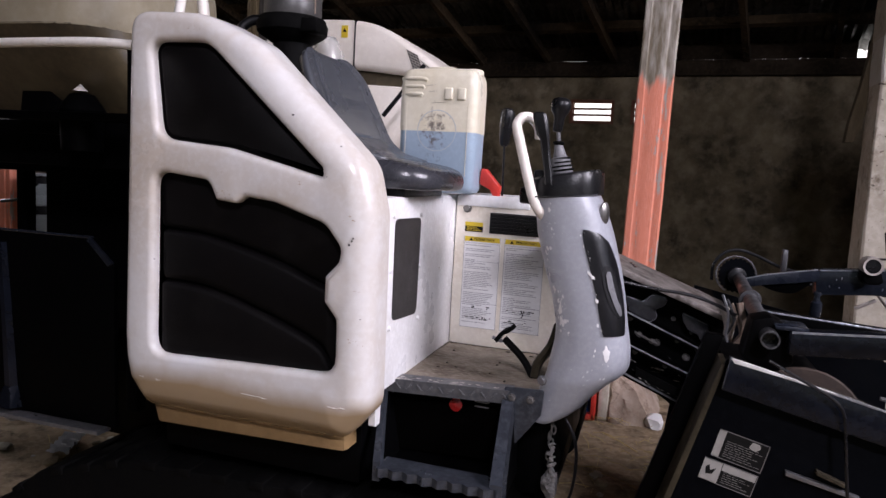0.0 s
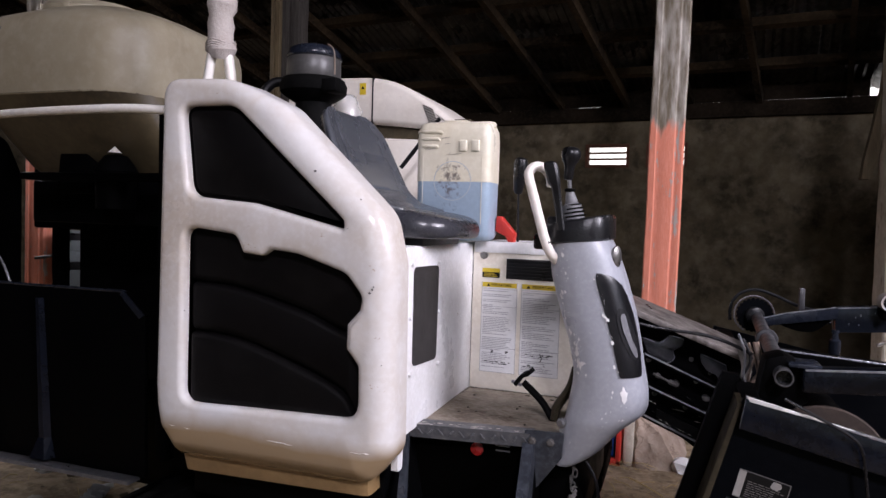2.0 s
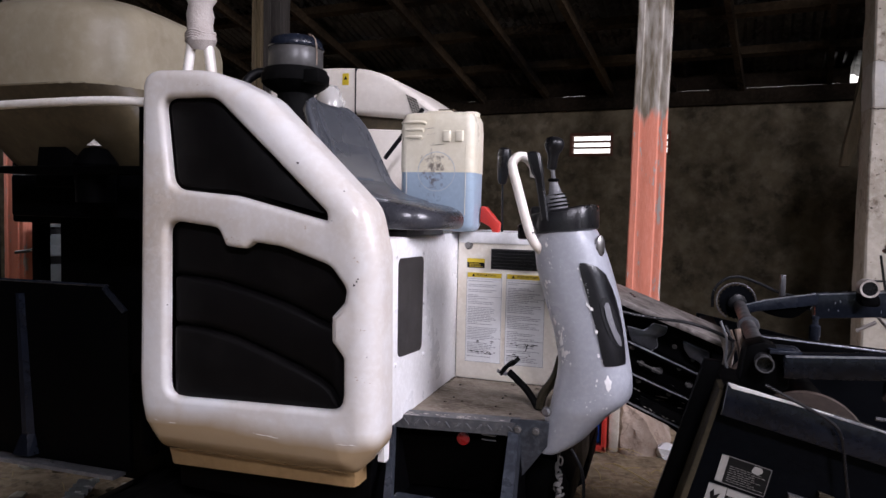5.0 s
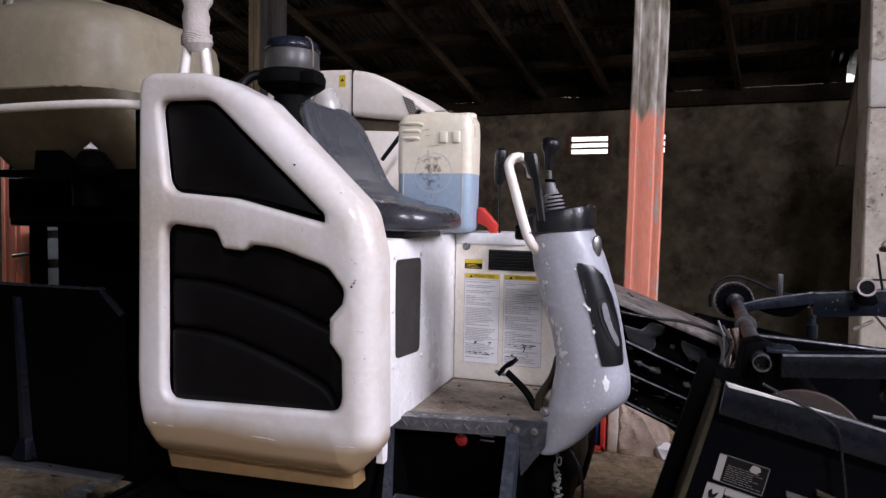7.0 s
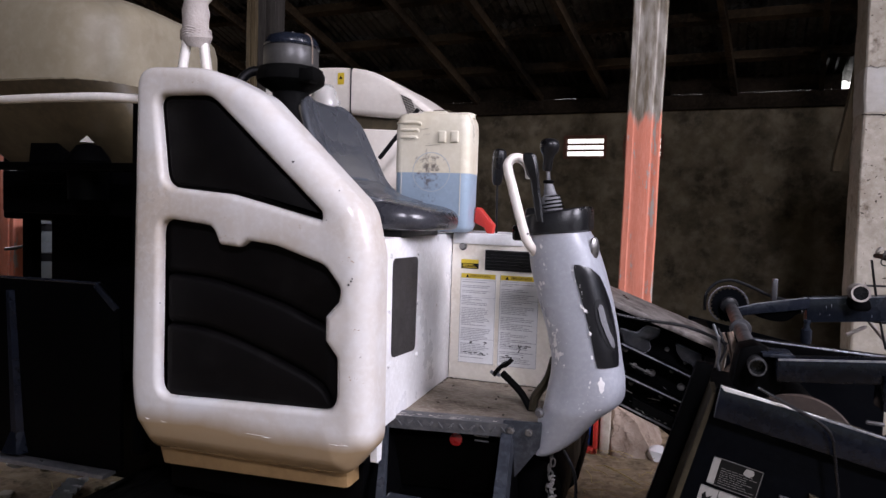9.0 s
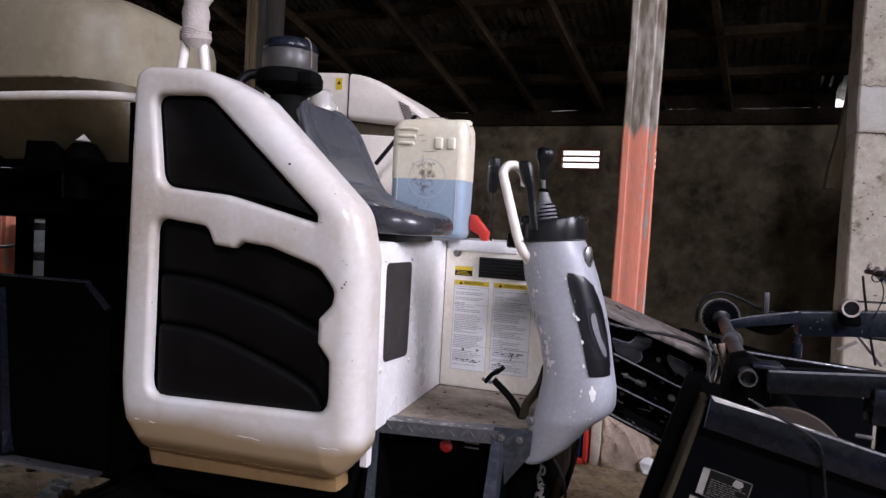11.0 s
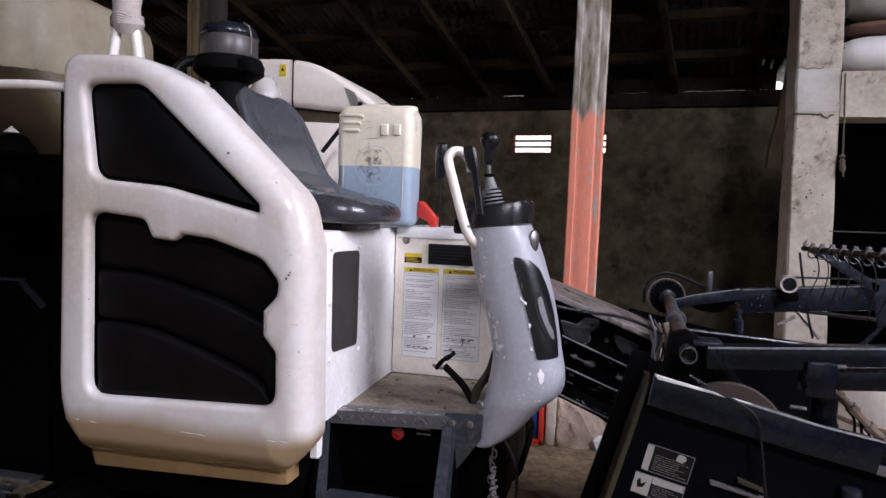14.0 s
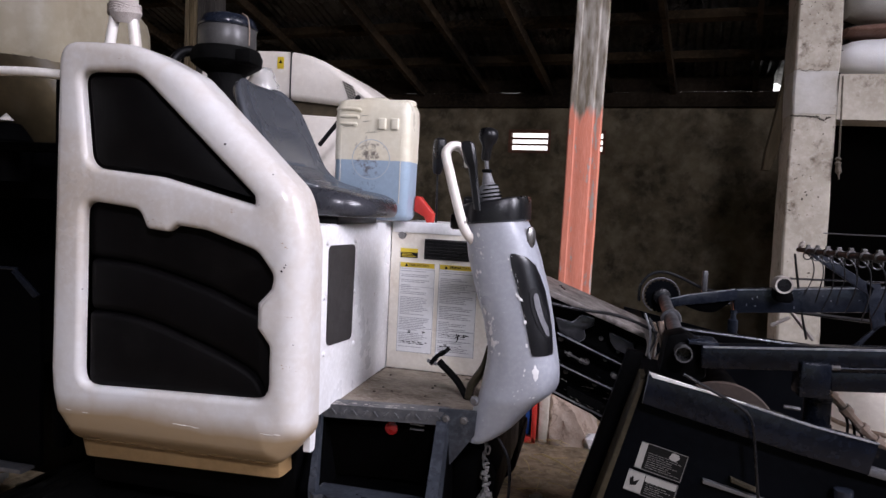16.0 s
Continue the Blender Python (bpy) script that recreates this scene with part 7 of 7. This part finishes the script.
bm = B(); lathe(bm, [(0.026, 0), (0.026, 0.05), (0.029, 0.052), (0.029, 0.062), (0.026, 0.064), (0.026, 0.112), (0.028, 0.114), (0.028, 0.122), (0.02, 0.126)], at=(0.626, 1.755, 0.765), n=20); part("lift_cylinder", bm, "steel_dimmed", ab, "blue-grey lift cylinder")
bm = B(); sweep(bm, [(0.54, 1.672, 0.876), (0.570, 1.672, 0.874)], 0.004, 6); part("pin", bm, "tube_steel", ab)
hp_ = bend([(0.640, 1.75, 0.897), (0.673, 1.75, 0.868), (0.708, 1.75, 0.832), (0.736, 1.75, 0.808), (0.772, 1.75, 0.787), (0.83, 1.75, 0.765)], 6)
bm = B(); sweep(bm, hp_, 0.0085, 8); hh = part("hydraulic_hose", bm, "rusty", rig, "brown hydraulic hose with couplings")
for k in (1, 6, 12, 18):
    bm = B(); sweep(bm, hp_[k:k + 3], 0.0125, 8); part("coupling", bm, "rusty", hh)
for k in range(3):
    bm = B(); sweep(bm, bend([(0.655 + 0.012 * k, 1.76, 0.885 - 0.01 * k), (0.685 + 0.01 * k, 1.76, 0.84), (0.690 + 0.016 * k, 1.76, 0.79), (0.715 + 0.012 * k, 1.76, 0.755)], 5), 0.003, 6); part("thin_hose", bm, "black", hh)
# second beam and far reel arm
bm = B(); prism(bm, [(0.39, 0.939), (0.687, 0.922), (1.3, 0.89), (1.3, 0.855), (0.687, 0.885), (0.39, 0.90)], "y", 2.15, 2.20, 0.004); bb = part("inner_beam", bm, "black_paint", rig, "black inner header beam")
bm = B(); prism(bm, [(0.39, 0.941), (0.687, 0.924), (1.3, 0.892), (1.3, 0.889), (0.687, 0.920), (0.39, 0.937)], "y", 2.147, 2.16, 0.001); part("worn_edge", bm, "worn", bb)
bm = B(); prism(bm, [(0.627, 1.003), (1.109, 1.047), (1.75, 1.105), (1.75, 1.02), (1.116, 0.965), (0.633, 0.921)], "y", 2.70, 2.76, 0.004); fa = part("reel_arm", bm, "steel_dark", rig, "dark blue-grey far reel arm")
bm = B(); prism(bm, [(0.405, 0.952), (0.48, 0.976), (0.626, 1.006), (0.636, 1.004), (0.636, 0.972), (0.626, 0.966), (0.47, 0.938), (0.408, 0.924)], "y", 2.685, 2.71, 0.003); part("arm_strap", bm, "steel_dark", fa, "flat blue-grey strap")
bm = B(); prism(bm, [(0.627, 1.004), (1.109, 1.048), (1.75, 1.106), (1.75, 1.102), (1.109, 1.044), (0.627, 1.000)], "y", 2.697, 2.703); part("worn_edge", bm, "worn", fa, "bright worn edge with its highlight in the colour")
bm = B(); prism(bm, [(0.405, 0.9535), (0.48, 0.9775), (0.626, 1.0075), (0.626, 1.0045), (0.48, 0.9745), (0.405, 0.9505)], "y", 2.683, 2.689); part("worn_edge", bm, "worn", fa, "bright worn edge with its highlight in the colour")
bm = B(); prism(bm, bend_flat([(0.455, 0.942), (0.49, 0.926), (0.53, 0.917), (0.57, 0.920), (0.60, 0.942), (0.628, 0.968)]) + [(0.60, 0.962), (0.47, 0.94)], "y", 2.70, 2.76, 0.003); part("arm_gusset", bm, "black_paint", fa, "dark curved gusset")
rx = random.Random(8)
for k in range(14):
    x = rx.uniform(0.66, 1.08)
    z = 0.921 + 0.091 * (x - 0.633) + rx.uniform(0.008, 0.072)
    bm = B(); box(bm, x, x + rx.uniform(0.001, 0.003), 2.6985, 2.701, z, z + rx.uniform(0.002, 0.008)); part("paint_nick", bm, "worn", fa, smooth=False)
bm = B(); box(bm, 0.522, 0.539, 2.70, 2.72, 0.985, 1.061, 0.003); part("stop_peg", bm, "tube_steel", fa)
bm = B(); lathe(bm, [(0.012, 0), (0.0155, 0.006), (0.0155, 0.042), (0.009, 0.048), (0.0075, 0.062), (0.011, 0.064), (0.011, 0.072), (0.0, 0.072)], at=(0.573, 2.40, 0.897), n=16); part("damper", bm, "steel_dark", rig, "small dark damper")
# sprocket and chain
bm = B()
ring = []
for k in range(72):
    a = 2 * math.pi * k / 72
    r = 0.060 if (k % 3) else 0.055
    ring.append((0.395 + r * math.cos(a), 0.955 + r * math.sin(a)))
prism(bm, ring, "y", 2.752, 2.760)
spk = part("sprocket", bm, "plate_dark", rig, "dark toothed sprocket")
bm = B()
for k in range(30):
    a = math.radians(-10 + 250 * k / 29)
    box(bm, -0.0036, 0.0036, -0.006, 0.006, -0.0026, 0.0026, 0.001, m=Matrix.Translation((0.393 + 0.064 * math.cos(a), 2.755, 0.957 + 0.064 * math.sin(a))) @ pose(0, 0, 0, 0, 90 - math.degrees(a), 0))
part("drive_chain", bm, "steel_grey", rig, "greasy roller chain")
bm = B(); sweep(bm, bend([(0.318, 2.77, 0.93), (0.320, 2.77, 0.985), (0.350, 2.77, 1.028), (0.40, 2.77, 1.042), (0.46, 2.77, 1.025), (0.53, 2.77, 0.995), (0.60, 2.77, 0.98)], 6), 0.0055, 8, flat=0.5); part("chain_guard", bm, "black", rig)
bm = B(); lathe(bm, [(0.03, 0), (0.03, 0.03), (0.015, 0.035)], n=16, m=turned((0.395, 2.752, 0.955), (0.395, 2.6, 0.955))); part("sprocket_hub", bm, "black", spk)
# reel bar with tines and spider arms
M["bar"] = material("greasy_dark_bar", (0.030, 0.025, 0.022), 0.45, 0.3, dark=(0.015, 0.013, 0.012), light=(0.07, 0.06, 0.055), scale=20, grain=90, bump=0.1)


def on_bar(y):
    """The reel bar's axis at a depth."""
    u = (2.75 - y) / 1.2
    return Vector((0.836 + 0.016 * u, y, 1.152 + 0.026 * u))


bm = B(); sweep(bm, [on_bar(2.76), on_bar(1.55)], 0.0085, 10); rb = part("reel_bar", bm, "bar", rig, "rusty reel bar with spring tines")
bm = B(); lathe(bm, [(0.0, -0.012), (0.006, -0.010), (0.008, -0.003), (0.008, 0.005), (0.006, 0.012), (0.0, 0.014)], n=14, m=Matrix.Translation(on_bar(2.72) + Vector((-0.004, 0, 0.018))) @ pose(0, 0, 0, 0, 35, 0)); part("bar_knob", bm, "dusty_strut", rb, "pale dusty end knob")
for k in range(12):
    c = on_bar(2.66 - 0.092 * k)
    y, z = c.y, c.z
    bm = B(); lathe(bm, [(0.009, -0.009), (0.0135, -0.007), (0.0135, 0.007), (0.009, 0.009)], n=12, m=turned(c, on_bar(y - 0.5))); part("tine_clamp", bm, "bar", rb)
    bm = B(); box(bm, c.x - 0.006, c.x + 0.006, y - 0.006, y + 0.006, z + 0.008, z + 0.020, 0.002); part("clamp_nut", bm, "bolt_dull", rb)
    bm = B(); sweep(bm, [(c.x + 0.004 + 0.013 * math.cos(q), y + 0.016, z - 0.017 + 0.013 * math.sin(q)) for q in [math.radians(130 + 285 * i / 16) for i in range(17)]], 0.0024, 6); part("tine_coil", bm, "tube_steel", rb)
    bm = B(); sweep(bm, bend([(c.x - 0.004, y + 0.012, z - 0.005), (c.x + 0.020, y + 0.012, z - 0.035), (c.x + 0.026, y + 0.012, z - 0.075), (c.x + 0.016 + 0.004 * (k % 3), y + 0.012, z - 0.115), (c.x + 0.002 + 0.008 * (k % 2), y + 0.012, z - 0.150 - 0.015 * (k % 3))], 6), 0.0019, 6); part("tine", bm, "black", rb)
for pts in (((0.835, 1.145), (0.865, 1.160), (1.045, 1.045), (1.035, 1.015)), ((1.015, 1.06), (1.06, 1.06), (1.085, 0.93), (1.05, 0.90)), ((1.06, 0.92), (1.085, 0.94), (0.98, 0.80), (0.95, 0.80))):
    bm = B(); prism(bm, list(pts), "y", 2.66, 2.672, 0.002); part("spider_arm", bm, "steel_dark", rb, "blue-grey flat spider arm")
bm = B(); sweep(bm, bend([(0.814, 2.720, 1.139), (0.830, 2.720, 1.042), (0.853, 2.720, 0.927), (0.872, 2.720, 0.848)], 6), 0.004, 6); part("trip_wire", bm, "black", rb)
bm = B(); lathe(bm, [(0.022, 0.0), (0.022, -0.004), (0.028, -0.005), (0.029, 0.006), (0.028, 0.05), (0.0, 0.05)], n=28, m=turned((0.763, 2.62, 1.037), (0.763, 2.7, 1.037))); pl = part("roller", bm, "cloth", rig, "white rimmed roller end")
bm = B(); lathe(bm, [(0.022, 0.0), (0.0, 0.002)], n=24, m=turned((0.763, 2.618, 1.037), (0.763, 2.7, 1.037))); part("roller_bore", bm, "black", pl)
# black block added where there is only shading beneath the roller
bm = B(); prism(bm, rounded([(0.742, 1.035), (0.786, 1.035), (0.800, 0.99), (0.79, 0.978), (0.755, 0.978), (0.745, 0.99)], 0.008), "y", 2.63, 2.69, 0.003); part("roller_bracket", bm, "black_paint", pl, "dark block for the shading under the roller")
for p, q in (((0.80, 2.9, 0.86), (0.86, 2.9, 0.895)), ((0.855, 2.9, 0.93), (0.945, 2.9, 0.82)), ((0.45, 2.9, 0.94), (1.2, 2.9, 0.90)), ((0.83, 3.0, 1.03), (1.2, 3.0, 1.04))):
    bm = B(); sweep(bm, [p, q], 0.007 if p[1] < 2.95 else 0.004, 8); part("stay_rod", bm, "cloth" if p[0] > 0.79 and p[1] < 2.95 else "black", rig)
line = thing("tie_wire", "thin wire stretched from the pillar", "wire")
bm = B(); sweep(bm, bend([(1.49, 4.762, 1.19), (2.0, 4.6, 1.20), (2.6, 4.5, 1.26)], 5), 0.004, 5); part("strand", bm, "steel_grey", line)
# white barrel behind the header
brl = thing("plastic_barrel", "stained white plastic barrel standing behind the header", "barrel")
bm = B(); lathe(bm, [(0.25, 0.0), (0.27, 0.02), (0.275, 0.25), (0.265, 0.28), (0.275, 0.31), (0.275, 0.50), (0.25, 0.54), (0.10, 0.56), (0.0, 0.56)], at=(1.50, 3.60, 0.0), n=32); part("shell", bm, "hood", brl)
bm = B(); lathe(bm, [(0.279, 0.36), (0.282, 0.365), (0.282, 0.375), (0.279, 0.38)], at=(1.50, 3.60, 0.0), n=32); part("hoop", bm, "rusty", brl, "brown hoop")

# jerrycan on the engine cover behind the seat
can = thing("jerrycan", "milky plastic jerrycan half full of blue liquid", "jerrycan")
JX, JY, LV = -0.513, 2.181, 1.366


def can_ring(z, hx, hy, r):
    return [(JX + px, JY + py, z) for px, py in rounded([(-hx, -hy, r), (hx, -hy, r), (hx, hy, r), (-hx, hy, r)], seg=5)]


bm = B(); loft(bm, [can_ring(1.190, 0.098, 0.044, 0.03), can_ring(1.196, 0.110, 0.056, 0.028), can_ring(1.21, 0.116, 0.062, 0.028), can_ring(LV, 0.118, 0.064, 0.035)]); part("lower_body", bm, "jerry_liquid", can, "bluish lower half full of liquid", angle=50)
bm = B(); loft(bm, [can_ring(LV, 0.118, 0.064, 0.028), can_ring(1.49, 0.118, 0.064, 0.028), can_ring(1.522, 0.116, 0.062, 0.028), can_ring(1.540, 0.108, 0.056, 0.028), can_ring(1.546, 0.094, 0.044, 0.03)]); up = part("upper_body", bm, "jerry", can, "milky yellowed upper half", angle=50)
bm = B(); box(bm, -0.065, 0.015, -0.02, 0.02, -0.006, 0.012, 0.006, m=Matrix.Translation((-0.495, JY, 1.544))); part("handle", bm, "jerry", can)
bm = B(); lathe(bm, [(0.028, 0), (0.028, 0.012), (0.022, 0.016), (0, 0.016)], at=(-0.425, JY, 1.534), n=18); part("cap", bm, "jerry", can)
fy = JY - 0.064
for k in range(3):
    z = 1.515 - 0.022 * k
    bm = B(); sweep(bm, bend([(-0.626, fy + 0.016, z), (-0.60, fy + 0.0005, z), (-0.56, fy + 0.0005, z), (-0.545 - 0.01 * k, fy + 0.002, z - 0.006)], 4), 0.0052, 8); part("moulded_rib", bm, "jerry", can)
for x in (-0.492, -0.453):
    bm = B(); box(bm, x, x + 0.026, fy - 0.006, fy + 0.004, 1.455, 1.490, 0.005, 3); part("moulded_boss", bm, "jerry", can)
M["moulding"] = material("milky_moulding", (0.44, 0.48, 0.50), 0.4, scale=14, grain=90, bump=0.02)
bm = B()
sweep(bm, [(-0.510 + 0.058 * math.cos(a), fy - 0.0005, 1.368 + 0.058 * math.sin(a)) for a in [2 * math.pi * k / 36 for k in range(37)]], 0.0012, 6, caps=False, flat=0.15)
part("moulded_ring", bm, "moulding", can, "plain moulded ring")
bm = B()
for a, b, c, d in ((-0.606, -0.418, 1.444, 1.4455), (-0.606, -0.6045, 1.24, 1.445), (-0.4195, -0.418, 1.24, 1.445)):
    box(bm, a, b, fy - 0.0004, fy + 0.001, c, d)
part("panel_edge", bm, "jerry", can)
M["stain"] = material("dark_oil_stain", (0.17, 0.14, 0.13), 0.6, scale=20, grain=90, bump=0.0)


def oil_stain(m):
    """A ragged oily dribble on the can's front, dense in the middle and fading outwards."""
    N, L = m.node_tree.nodes, m.node_tree.links
    bsdf = N["Principled BSDF"]
    plain = bsdf.inputs["Base Color"].links[0].from_socket
    tc, mp, ln = N.new("ShaderNodeTexCoord"), N.new("ShaderNodeMapping"), N.new("ShaderNodeVectorMath")
    mp.inputs["Location"].default_value, mp.inputs["Scale"].default_value = (0.523 / 0.038, 0, -1.368 / 0.072), (1 / 0.038, 0, 1 / 0.072)
    ln.operation = "LENGTH"
    L.new(tc.outputs["Object"], mp.inputs[0])
    L.new(mp.outputs[0], ln.inputs[0])
    total = None
    for sc, wt in ((45.0, 1.7), (150.0, 0.8)):
        nz, mu = N.new("ShaderNodeTexNoise"), N.new("ShaderNodeMath")
        nz.inputs["Scale"].default_value, nz.inputs["Detail"].default_value, nz.inputs["Distortion"].default_value = sc, 8.0, 0.8
        L.new(tc.outputs["Object"], nz.inputs["Vector"])
        mu.operation, mu.inputs[1].default_value = "MULTIPLY", wt
        L.new(nz.outputs[0], mu.inputs[0])
        if total is None:
            total = mu.outputs[0]
        else:
            ad = N.new("ShaderNodeMath")
            L.new(total, ad.inputs[0])
            L.new(mu.outputs[0], ad.inputs[1])
            total = ad.outputs[0]
    sb, mr, mx = N.new("ShaderNodeMath"), N.new("ShaderNodeMapRange"), N.new("ShaderNodeMix")
    sb.operation = "MULTIPLY_ADD"
    sb.inputs[1].default_value = -0.42
    L.new(ln.outputs["Value"], sb.inputs[0])
    L.new(total, sb.inputs[2])
    mr.inputs[1].default_value, mr.inputs[2].default_value, mr.inputs[4].default_value = 0.93, 1.30, 0.88
    L.new(sb.outputs[0], mr.inputs[0])
    mx.data_type = "RGBA"
    mx.inputs[7].default_value = (0.10, 0.082, 0.075, 1)
    L.new(plain, mx.inputs[6])
    L.new(mr.outputs[0], mx.inputs[0])
    L.new(mx.outputs[2], bsdf.inputs["Base Color"])


oil_stain(M["jerry"])
oil_stain(M["jerry_liquid"])
for x, z, ln in ((-0.55, 1.495, 0.03), (-0.54, 1.478, 0.024), (-0.60, 1.462, 0.03), (-0.53, 1.447, 0.05)):
    bm = B(); sweep(bm, [(x, fy - 0.001, z), (x + ln / 2, fy - 0.001, z + 0.001), (x + ln, fy - 0.001, z + 0.003)], [0.0006, 0.0014, 0.0005], 5, flat=0.3); part("oil_streak", bm, "stain", can)
